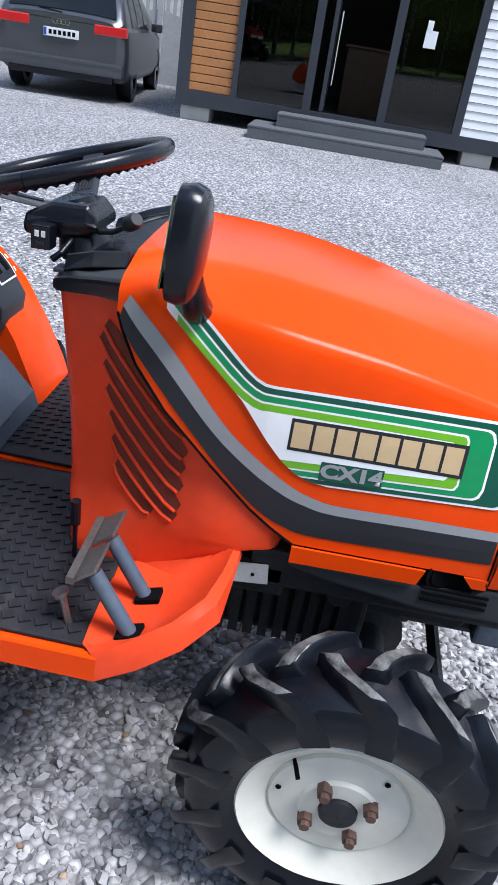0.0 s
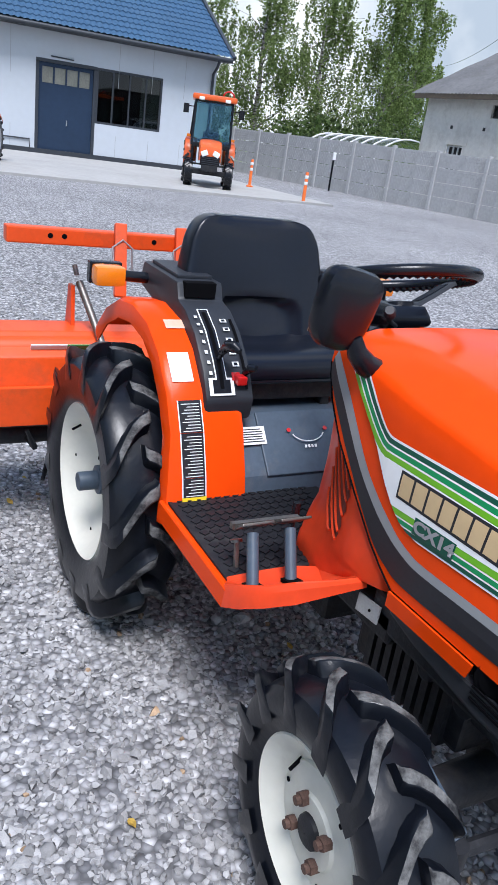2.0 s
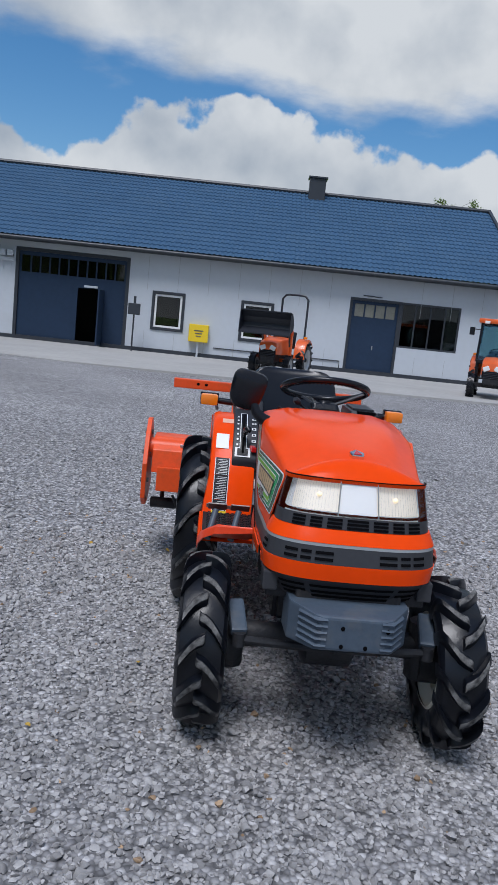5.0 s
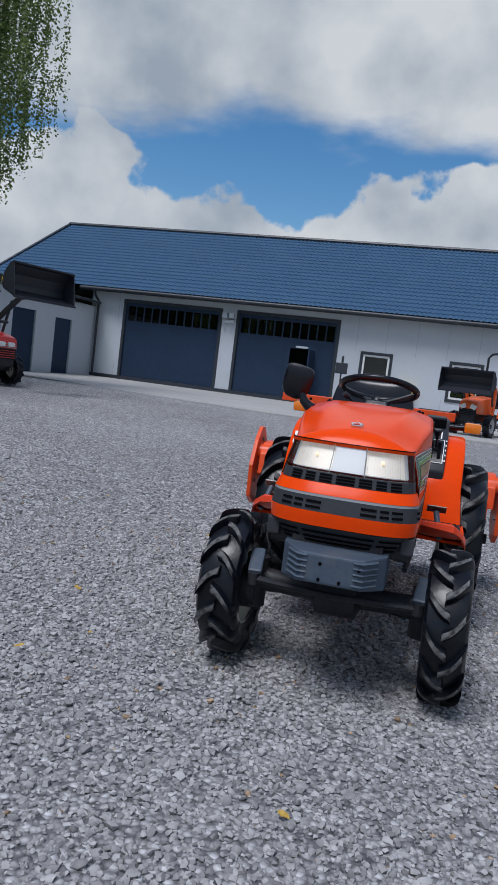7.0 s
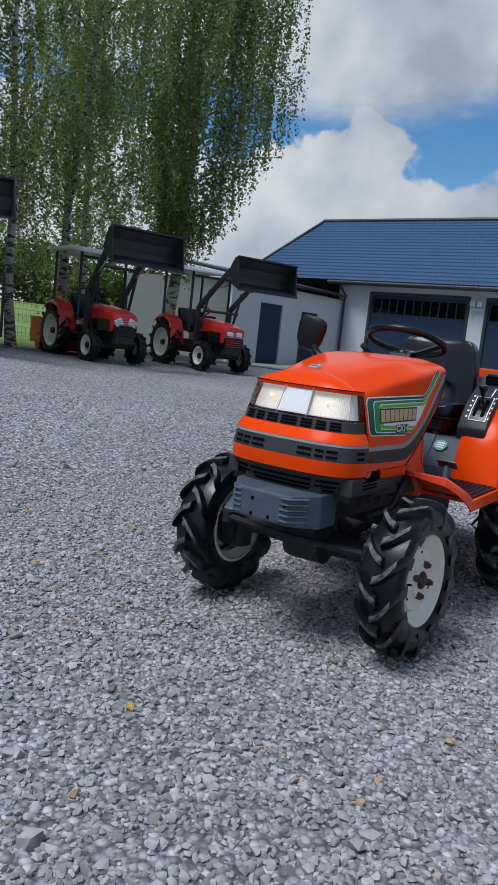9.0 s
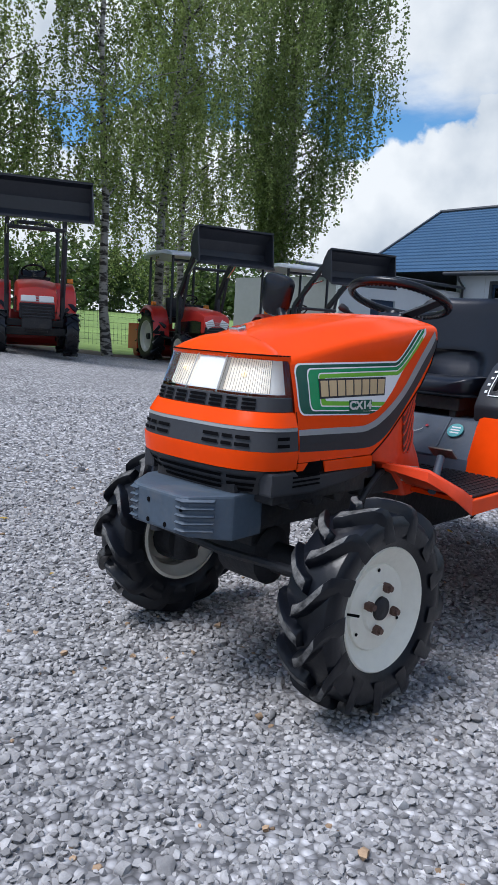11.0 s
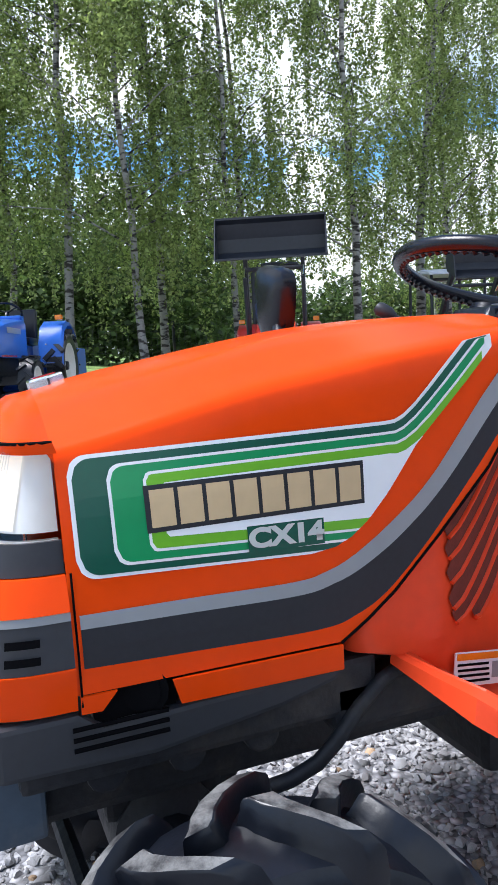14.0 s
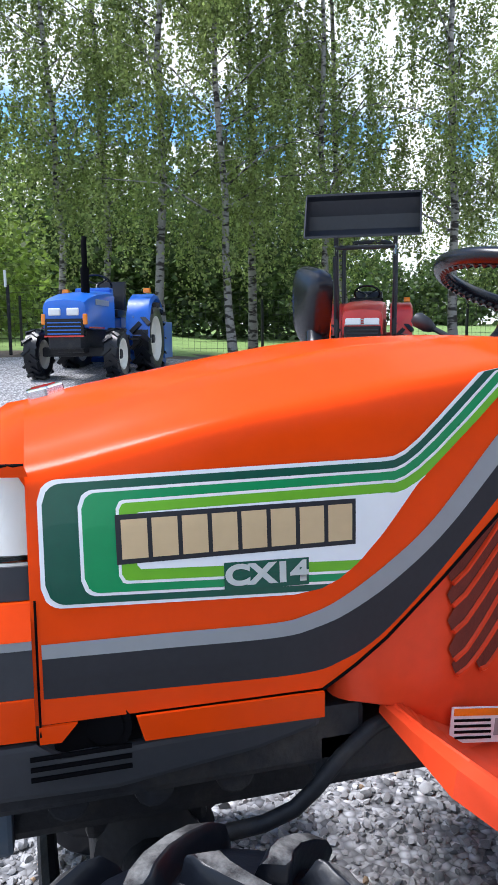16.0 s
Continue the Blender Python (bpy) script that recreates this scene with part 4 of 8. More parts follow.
# ---- office cabin ----
def office():
    O = thing("office_cabin", "modular office cabin with wood cladding and tall glazed doors", "cabin", (-10.85, 0.0, 0), 90)
    # local x = world y, local y = into the cabin
    zb, zt = 0.2, 3.15
    part("front_frame", wall_grid(B(), -2.8, 5.6, zb, zt, [(-2.62, -1.98, zb + 0.22, zt - 0.2), (-1.9, -0.9, zb + 0.2, zt - 0.2), (-0.78, 0.22, zb + 0.2, zt - 0.2), (0.34, 1.34, zb + 0.2, zt - 0.2), (1.46, 5.4, zb + 0.2, zt - 0.2)], 0.0, 0.14), M_anth, O)
    for i in range(22):
        b = B()
        z = zb + 0.22 + i * 0.116
        box(b, (-2.3, 0.05, z + 0.056), (0.64, 0.03, 0.106))
        part("cladding_board", b, M_wood, O, bevel=0.006)
    for i in range(22):
        b = B()
        z = zb + 0.2 + i * 0.116
        prism(b, [(0.03, z), (0.06, z), (0.06, z + 0.11), (0.045, z + 0.11)], 1.46, 5.4, "x")
        part("white_slat", b, M_white, O)
    for x0, x1 in ((-1.9, -0.9), (0.34, 1.34)):
        b = B()
        box(b, ((x0 + x1) / 2, 0.08, (zb + zt) / 2), (x1 - x0, 0.012, zt - zb - 0.4))
        part("glass_pane", b, M_glass, O)
    # open glass door folded inward
    b = B()
    for z in (zb + 0.25, zt - 0.25):
        box(b, (-0.62, 0.5, z), (0.06, 0.8, 0.08))
    for y in (0.12, 0.88):
        box(b, (-0.62, y, (zb + zt) / 2), (0.06, 0.07, zt - zb - 0.42))
    d = part("open_door", b, M_anth, O, "open glazed door with long steel handle", bevel=0.006)
    b = B()
    box(b, (-0.62, 0.5, (zb + zt) / 2), (0.012, 0.7, zt - zb - 0.6))
    part("door_pane", b, M_glass, d)
    b = B()
    tube(b, [(-0.55, 0.7, 0.75), (-0.55, 0.7, 1.75)], 0.018, 8)
    part("door_handle", b, M_chrome, d)
    b = B()
    box(b, (0.74, 0.06, 1.55), (0.17, 0.004, 0.22))
    box(b, (0.7, 0.056, 1.72), (0.08, 0.004, 0.12))
    part("paper_notice", b, M_white, O)
    # shell and inside
    b = B()
    box(b, (1.4, 2.6, zt - 0.05), (8.4, 5.0, 0.1))
    part("roof", b, M_anth, O)
    b = B()
    box(b, (1.4, 2.6, zb + 0.06), (8.3, 5.0, 0.1))
    part("floor", b, M_interior, O)
    for c, q in (((-2.74, 2.6, 1.7), (0.1, 4.9, 2.85)), ((5.54, 2.6, 1.7), (0.1, 4.9, 2.85)), ((1.4, 5.1, 1.7), (8.4, 0.1, 2.85))):
        part("shell_wall", box(B(), c, q), M_interior, O)
    for x in (-2.5, 1.8, 5.2):
        part("foundation_block", box(B(), (x, 0.3, 0.1), (0.45, 0.45, 0.2)), M_stoneblock, O, bevel=0.015)
    b = B()
    box(b, (-1.93, -0.1, 2.6), (0.12, 0.18, 0.34))
    part("wall_lamp", b, M_white, O, bevel=0.02)
    # steps
    t = thing("entrance_steps", "dark grey composite two-step entrance deck", "steps", (-10.85, 0.0, 0), 90)
    for z0, z1, x0, x1, y0 in ((0.0, 0.17, -1.55, 1.2, -0.95), (0.17, 0.34, -1.2, 0.95, -0.55)):
        for k in range(6):
            w = (0 - y0 - 0.02) / 6
            part("tread_board", box(B(), ((x0 + x1) / 2, y0 + w * (k + 0.5), z1 - 0.015), (x1 - x0, w - 0.006, 0.03)), M_deck, t, bevel=0.003)
        b = B()
        box(b, ((x0 + x1) / 2, y0 + 0.02, (z0 + z1) / 2 - 0.015), (x1 - x0 - 0.02, 0.03, z1 - z0 - 0.04))
        box(b, (x0 + 0.02, y0 / 2, (z0 + z1) / 2 - 0.015), (0.03, -y0 - 0.08, z1 - z0 - 0.04))
        box(b, (x1 - 0.02, y0 / 2, (z0 + z1) / 2 - 0.015), (0.03, -y0 - 0.08, z1 - z0 - 0.04))
        part("step_frame", b, M_deck, t)
    t = thing("reception_desk", "dark brown office desk inside the cabin", "desk", (-12.9, 0.1, 0.31), 90)
    M_desk = mat("desk_brown", (0.10, 0.05, 0.03), 0.5, var=0.3)
    part("counter", box(B(), (0, 0, 0.5), (1.0, 0.5, 1.0)), M_desk, t, bevel=0.01)
    part("desk_top", box(B(), (0, -0.02, 1.02), (1.1, 0.6, 0.04)), M_desk, t, bevel=0.01)


office()


# ---- trees ----
def leaves_np(centres, size, rng, droop=0.75):
    """Small leaf blades (two triangles each), hanging more or less."""
    n = len(centres)
    d = rng.normal(size=(n, 3))
    d[:, 2] = d[:, 2] * 0.4 - droop
    d /= np.linalg.norm(d, axis=1)[:, None]
    s = np.cross(d, rng.normal(size=(n, 3)))
    s /= np.linalg.norm(s, axis=1)[:, None]
    L = size * rng.uniform(0.6, 1.3, (n, 1))
    a = centres
    p0, p2 = a, a + d * L
    p1, p3 = a + d * L * 0.45 + s * L * 0.36, a + d * L * 0.45 - s * L * 0.36
    v = np.stack([p0, p1, p2, p3], 1).reshape(-1, 3)
    f = np.arange(4 * n).reshape(n, 4)
    return v, f


def birch(name, at, h, seed, label, lean=(0.0, 0.0), r=0.14, crown0=0.28, spread=1.9, n_limb=34, strands=9, leaf=0.075, per=16, hang=1.3, material=None, group="birches along the yard", lift=0.0):
    rng = np.random.default_rng(seed)
    T = thing(name, label, "tree", at, group=group)
    N = 12
    path = []
    wob = rng.normal(0, 0.05, (N + 1, 2)).cumsum(0)
    for i in range(N + 1):
        u = i / N
        path.append(Vector((lean[0] * u * h + wob[i, 0], lean[1] * u * h + wob[i, 1], u * h)))
    rad = [max(0.012, r * (1.25 if i == 0 else 1) * (1 - 0.93 * (i / N) ** 0.9)) for i in range(N + 1)]
    b = tube(B(), path, rad, 10)
    part("trunk", b, M_bark, T, smooth=True)
    lb, cs = B(), []
    for k in range(n_limb):
        u = crown0 + (1 - crown0) * (k + rng.uniform(0, 1)) / n_limb
        i = min(N - 1, int(u * N))
        p = path[i].lerp(path[i + 1], u * N - i)
        a = rng.uniform(0, 2 * math.pi)
        ln = spread * (1.15 - 0.75 * u) * rng.uniform(0.6, 1.15)
        if lift:
            ln = max(0.3, min(ln, (p.z - 2.4) / lift * 1.1))
        rise = rng.uniform(0.25, 0.9)
        end = p + Vector((math.cos(a) * ln, math.sin(a) * ln, rise * ln * 0.7))
        mid = p.lerp(end, 0.5) + Vector((0, 0, 0.12 * ln))
        tube(lb, [p, mid, end], [max(0.008, rad[i] * 0.35), 0.012, 0.005], 5, caps=False)
        for s in range(strands):
            f = rng.uniform(0.25, 1.0)
            q = p.lerp(mid, f * 2) if f < 0.5 else mid.lerp(end, f * 2 - 1)
            q = np.array(q) + rng.normal(0, 0.18, 3)
            L = hang * rng.uniform(0.35, 1.25) * (0.6 + 0.5 * (1 - u))
            if lift:
                L = min(L, q[2] - 1.8 - lift * math.hypot(q[0] - p.x, q[1] - p.y))
                if L < 0.35:
                    continue
            sway = rng.normal(0, 0.14, 2)
            m = per if not lift else max(6, int(per * min(1.0, L / (hang * 0.8))))
            tt = np.sort(rng.uniform(0, 1, m))
            c = np.stack([q[0] + sway[0] * tt + rng.normal(0, 0.035, m), q[1] + sway[1] * tt + rng.normal(0, 0.035, m), q[2] - L * tt], 1)
            cs.append(c)
    tagged(part("branchwork", lb, M_bark, T), "thin grey birch branches", kind="stuff")
    v, f = leaves_np(np.concatenate(cs), leaf, rng)
    mesh_np("crown", v, f, material or M_leaf, T)
    return T


def gpt(x, y):
    return (x, y, gz(x, y) - 0.05)


BIRCHES = [(11.0, -3.0, 11, 0.13, 0.05), (11.9, -2.0, 12, 0.15, -0.01), (13.0, -0.2, 11.5, 0.13, 0.02), (13.5, -1.0, 12.5, 0.13, 0.01), (13.1, -3.9, 12, 0.16, 0.02),
           (11.7, -4.7, 11.5, 0.13, -0.02), (11.2, -7.0, 12, 0.17, 0.0), (11.6, -8.8, 12.5, 0.2, -0.03), (12.0, 1.6, 12, 0.14, 0.02), (12.8, 3.2, 11, 0.14, 0.0),
           (13.4, -6.0, 12, 0.15, 0.01), (12.6, -10.2, 12, 0.17, -0.01), (13.2, 5.0, 11.5, 0.14, -0.02), (14.8, -11.6, 12, 0.16, 0.01)]
for i, (x, y, h, r, ln) in enumerate(BIRCHES):
    birch("birch_tree", gpt(x, y), h, 20 + i, "tall white-barked birch with loose hanging foliage", (ln * 0.5, ln), r * 0.58, crown0=0.2, spread=2.0 + 0.2 * (i % 3), strands=13, per=74, hang=1.8, leaf=0.062)
birch("weeping_birch", gpt(13.6, -14.4), 13.0, 61, "weeping birch with long curtains of dark foliage", (-0.08, 0.0), 0.2, crown0=0.25, spread=4.3, n_limb=84, strands=18, per=105, hang=4.6, leaf=0.082, material=M_leafd, group="", lift=1.75)
for i, (x, y, h) in enumerate(((-16, -40, 8.6), (-19, -38.5, 10.4), (-22, -37, 9.4), (-25.2, -36, 10.6), (-28.5, -38, 10.8), (-12.6, -42, 9.6), (-32, -42, 8))):
    birch("weeping_birch", (x, y, 0), h, 80 + i, "tall drooping birch behind the concrete fence", (0, 0), 0.2, crown0=0.12, spread=3.0, n_limb=38, strands=13, per=34, hang=2.4, leaf=0.135, material=M_leafd, group="birches behind the fence")


def thicket(name, n, box_, leaf, seed, material, label, top=None):
    """A belt of bushes or far wood: uneven heaps of leaves."""
    rng = np.random.default_rng(seed)
    x0, x1, y0, y1, h = box_
    m = n // 60
    c = np.stack([rng.uniform(x0, x1, m), rng.uniform(y0, y1, m), np.zeros(m)], 1)
    hh = h * rng.uniform(0.45, 1.0, m)
    c[:, 2] = hh * rng.uniform(0.1, 0.95, m)
    rr = h * rng.uniform(0.10, 0.24, m)
    p = np.repeat(c, 60, 0) + rng.normal(0, 1, (m * 60, 3)) * np.repeat(rr, 60)[:, None] * 0.55
    p[:, 2] = np.abs(p[:, 2]) + np.array([gz(a, b) for a, b in p[:, :2]])
    v, f = leaves_np(p, leaf, rng, 0.2)
    ob = mesh_np(name, v, f, material)
    return tagged(ob, label, "vegetation", kind="stuff")


thicket("bushes", 42000, (17, 23, 0.3, 14, 4.2), 0.16, 5, M_leafy, "dense green bushes behind the birches")
thicket("wood_belt", 64000, (30, 40, -14, 26, 9.5), 0.34, 11, M_leafw, "dark belt of wood behind the meadow")
thicket("far_wood", 42000, (62, 75, -75, 30, 8.0), 0.6, 7, M_leafw, "far dark wood beyond the meadow")
thicket("fence_bushes", 26000, (-34, -18, -36, -30, 3.4), 0.2, 8, M_leafw, "dark bushes behind the fence")


def wire_fence():
    t = thing("wire_fence", "thin dark wire mesh fence at the yard edge", "fence", gpt(14.6, -12))
    for i in range(10):
        b = B()
        box(b, (0, i * 2.5, 0.8), (0.05, 0.05, 1.6))
        part("post", b, M_under, t)
    b = B()
    for k in range(10):
        tube(b, [(0, 0, 0.15 + 0.15 * k), (0, 22.5, 0.15 + 0.15 * k + 0.55)], 0.004, 4)
    for k in range(180):
        tube(b, [(0, k * 0.125, 0.1), (0, k * 0.125, 1.55)], 0.003, 3)
    part("mesh", b, M_under, t)


wire_fence()


def fallen_leaves(n, seed):
    """Dry birch leaves scattered over the gravel, each a bent blade."""
    rng = random.Random(seed)
    first = None
    for k in range(n):
        x, y = rng.uniform(-2.2, 2.6), rng.uniform(-2.6, 2.4)
        s = rng.uniform(0.7, 1.3)
        if first is None:
            bm = B()
            mid = [bm.verts.new((0, 0.02 * (i - 2), 0.004 * (i - 2) ** 2 * 0.25)) for i in range(5)]
            for sx in (-1, 1):
                e = [bm.verts.new((sx * w, 0.02 * (i - 2), 0.006 + 0.004 * (i % 2))) for i, w in ((1, 0.016), (2, 0.019), (3, 0.012))]
                for a, b, c in ((mid[0], e[0], mid[1]), (mid[3], e[2], mid[4])):
                    bm.faces.new((a, b, c))
                for i in range(2):
                    bm.faces.new((mid[i + 1], e[i], e[i + 1], mid[i + 2]))
            ob = tagged(part("fallen_leaf", solid(bm, 0.0006), M_leaffall), "dry yellow birch leaf lying on the gravel", "leaf", group="fallen leaves on the gravel")
            first = ob.data
        else:
            ob = tagged(new("fallen_leaf", first), "dry yellow birch leaf lying on the gravel", "leaf", group="fallen leaves on the gravel")
        ob.matrix_world = pose(x, y, gz(x, y) + 0.014, rng.uniform(-14, 14), rng.uniform(-14, 14), rng.uniform(0, 360)) @ Matrix.Diagonal((s * 0.45, s * 0.45, s * 0.45, 1))


fallen_leaves(34, 9)

# ---- the orange compact tractor ----
# y forward, x to its right, front axle at y = 0
TR = thing("compact_tractor", "small orange four-wheel-drive tractor with green side decals on gravel", "tractor")


# the driver's place and all behind it are laid out a little large; this brings them to size against the hood
REAR = Matrix(((0.957, 0, 0, 0), (0, 0.92, 0.039, -0.05), (0, -0.015, 0.946, 0.008), (0, 0, 0, 1)))


def to_size(make):
    """Builds parts with make() and brings their meshes to size."""
    before, done = set(bpy.data.objects), set()
    make()
    for o in set(bpy.data.objects) - before:
        if o.type != "MESH":
            continue
        at = o.location.copy()
        o.location = REAR @ at if at.length else at
        if o.data.name not in done:
            done.add(o.data.name)
            o.data.transform(REAR if not at.length else REAR.to_3x3().to_4x4())


def hood_side(y, z):
    f = interp(z, [0.58, 0.66, 0.74, 0.80, 0.86], [0.246, 0.242, 0.229, 0.215, 0.197])
    r = interp(z, [0.58, 0.80, 0.90, 0.96, 1.0], [0.250, 0.252, 0.250, 0.244, 0.236])
    s = min(1.0, max(0.0, (0.12 - y) / 0.36))
    return f * (1 - s) + r * s


def crease_z(y):
    return interp(y, [-0.50, -0.405, -0.25, -0.08, 0.12], [0.972, 0.966, 0.945, 0.915, 0.864])


def top_z(y):
    return interp(y, [-0.54, -0.48, -0.42, -0.32, -0.23, -0.13, 0.07, 0.12, 0.2], [0.984, 0.988, 0.991, 0.989, 0.982, 0.966, 0.930, 0.917, 0.895])


def hood_low(y):
    return interp(y, [-0.46, -0.438, -0.384, -0.31, -0.245, -0.205, -0.172, 0.2], [0.928, 0.868, 0.796, 0.722, 0.662, 0.632, 0.612, 0.612])


NW = ([0.52, 0.595, 0.64, 0.70, 0.735, 0.765, 0.865], [0.19, 0.240, 0.246, 0.238, 0.222, 0.218, 0.198])
ND = ([0.52, 0.595, 0.64, 0.70, 0.735, 0.765, 0.865], [0.235, 0.272, 0.276, 0.262, 0.240, 0.232, 0.190])
NY = 0.128


def nose_pt(u, z, out=0.0):
    """A point of the rounded nose: u from -1 (left side) over 0 (front) to 1 (right side)."""
    w, d = interp(z, *NW) + out, interp(z, *ND) + out
    a = u * math.pi / 2
    e = 2 / 2.9
    x = w * math.copysign(abs(math.sin(a)) ** e, u)
    y = NY + (d - NY) * abs(math.cos(a)) ** e
    return Vector((x, y, z))


NU = [i / 24 for i in range(-24, 25)]


def hood():
    bm = B()
    ys = [0.128, 0.09, 0.05, 0.0, -0.05, -0.1, -0.15, -0.172, -0.19, -0.21, -0.245, -0.28, -0.31, -0.35, -0.384, -0.41, -0.43, -0.45, -0.46]
    rings = []
    for y in ys:
        zb, zc, zt = hood_low(y), crease_z(y), top_z(y)
        half = []
        zs = min(zc - 0.022, 2)
        for k in range(9):
            z = zb + (zs - zb) * k / 8 if zs > zb else zb
            half.append((hood_side(y, z), y, z))
        xs = half[-1][0]
        for k, (dx, dz) in enumerate(((0.004, 0.010), (0.012, 0.017), (0.024, 0.022))):
            half.append((xs - dx, y, zs + dz))
        xc, zc2 = half[-1][0], half[-1][2]
        for k in range(1, 11):
            q = 1 - k / 10
            drop = 0.16 * (q / 0.7) ** 2 if q < 0.7 else 0.16 + 0.84 * ((q - 0.7) / 0.3)
            rnd = min(1.0, max(0.0, (y + 0.12) / 0.22))
            half.append((xc * q, y, zt - (zt - zc2) * (drop * (1 - rnd) + q ** 2.2 * rnd)))
        rings.append(half + [(-p[0], p[1], p[2]) for p in half[-2::-1]])
    loft(bm, rings, closed=False, caps=False)
    ob = part("hood", bm, M_orange, TR, "glossy orange engine hood", smooth=True)
    # front lip of the top, down to the lamps
    last = rings[0]
    n0 = 9
    top = last[n0 - 1:len(last) - n0 + 1]
    m = len(top)
    tgt = [nose_pt(1 - 2 * k / (m - 1), 0.866, 0.006) for k in range(m)]
    rr = []
    for s in (0.0, 0.35, 0.7, 0.9, 1.0):
        row = []
        for a, b in zip(top, tgt):
            a = Vector(a)
            p = a.lerp(b, s)
            p.z = a.z + (b.z - a.z) * s ** 2.2
            row.append(p)
        rr.append(row)
    rr.append([p - Vector((0, 0.004, 0.012)) for p in tgt])
    bm = B()
    loft(bm, rr, closed=False, caps=False)
    part("hood_lip", bm, M_orange, TR, smooth=True)
    bm = B()
    for sx in (1, -1):
        bm = B()
        loft(bm, [[(sx * 0.2475, 0.03, 0.6105), (sx * 0.2505, -0.172, 0.610)], [(sx * 0.247, 0.022, 0.583), (sx * 0.250, -0.172, 0.581)]], closed=False, caps=False)
        loft(bm, [[(sx * 0.2465, 0.125, 0.6105), (sx * 0.2475, 0.088, 0.6105)], [(sx * 0.2455, 0.125, 0.592), (sx * 0.2465, 0.104, 0.592)]], closed=False, caps=False)
        part("side_skirt", solid(bm, 0.004), M_orange, TR)
    bm = B()
    lines = [[(s * (hood_side(y, hood_low(y)) + 0.0005), y, hood_low(y) - 0.001) for y in (-0.172, -0.19, -0.21, -0.245, -0.28, -0.31, -0.35, -0.384, -0.41, -0.43, -0.45, -0.459)] for s in (1, -1)]
    for ln in lines:
        part("hood_seal", tube(B(), ln, 0.0019, 6), M_slot, TR)


hood()


def nose_strip(name, z0, z1, material, out=0.0, label="", rows=4, u0=-1.0, u1=1.0, lip=True):
    us = [u for u in NU if u0 - 1e-6 <= u <= u1 + 1e-6]
    bm = B()
    rings = []
    if lip:
        rings.append([nose_pt(u, z1, out - 0.012) for u in us])
    for k in range(rows + 1):
        z = z1 + (z0 - z1) * k / rows
        rings.append([nose_pt(u, z, out) for u in us])
    if lip:
        rings.append([nose_pt(u, z0, out - 0.012) for u in us])
    loft(bm, rings, closed=False, caps=False)
    return part(name, bm, material, TR, label, smooth=True)


# the housing behind the lens glows by its own material
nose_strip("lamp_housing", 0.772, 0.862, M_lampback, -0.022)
nose_strip("headlamp_lens", 0.768, 0.864, M_lens, 0.0, "clear ribbed headlamp lens across the nose").visible_shadow = False
nose_strip("upper_grille", 0.734, 0.767, M_grille, 0.0, "black slotted strip under the lamps")
nose_strip("nose_band", 0.699, 0.733, M_orange, 0.004)
nose_strip("trim_line", 0.690, 0.6985, M_greystripe, 0.003)
nose_strip("middle_grille", 0.643, 0.6895, M_grille, 0.002, "black slotted grille band")
nose_strip("lower_nose", 0.597, 0.6425, M_orange, 0.004)
nose_strip("bumper_grille", 0.530, 0.594, M_grille, -0.002, "dark grey lower grille")


def nose_slots(z, h, spans, name="grille_slot", out=0.0035):
    for a, b in spans:
        n = 5
        us = [a + (b - a) * k / (n - 1) for k in range(n)]
        bm = B()
        loft(bm, [[nose_pt(u, z + h / 2, out) for u in us], [nose_pt(u, z - h / 2, out) for u in us]], closed=False, caps=False)
        part(name, bm, M_slot, TR)


for z in (0.7605, 0.7505, 0.7405):
    nose_slots(z, 0.0065, [(-0.52, -0.36), (-0.31, -0.2), (-0.16, -0.06), (-0.035, 0.035), (0.06, 0.16), (0.2, 0.31), (0.36, 0.52)])
for z in (0.674, 0.657):
    nose_slots(z, 0.008, [(-0.93, -0.8), (-0.5, -0.36), (-0.33, -0.24), (-0.21, -0.09), (0.09, 0.21), (0.24, 0.33), (0.36, 0.5), (0.8, 0.93)], out=0.0055)
for z in (0.575, 0.557, 0.543):
    nose_slots(z, 0.008, [(-0.62, -0.3), (-0.25, 0.25), (0.3, 0.62)], out=0.0015)


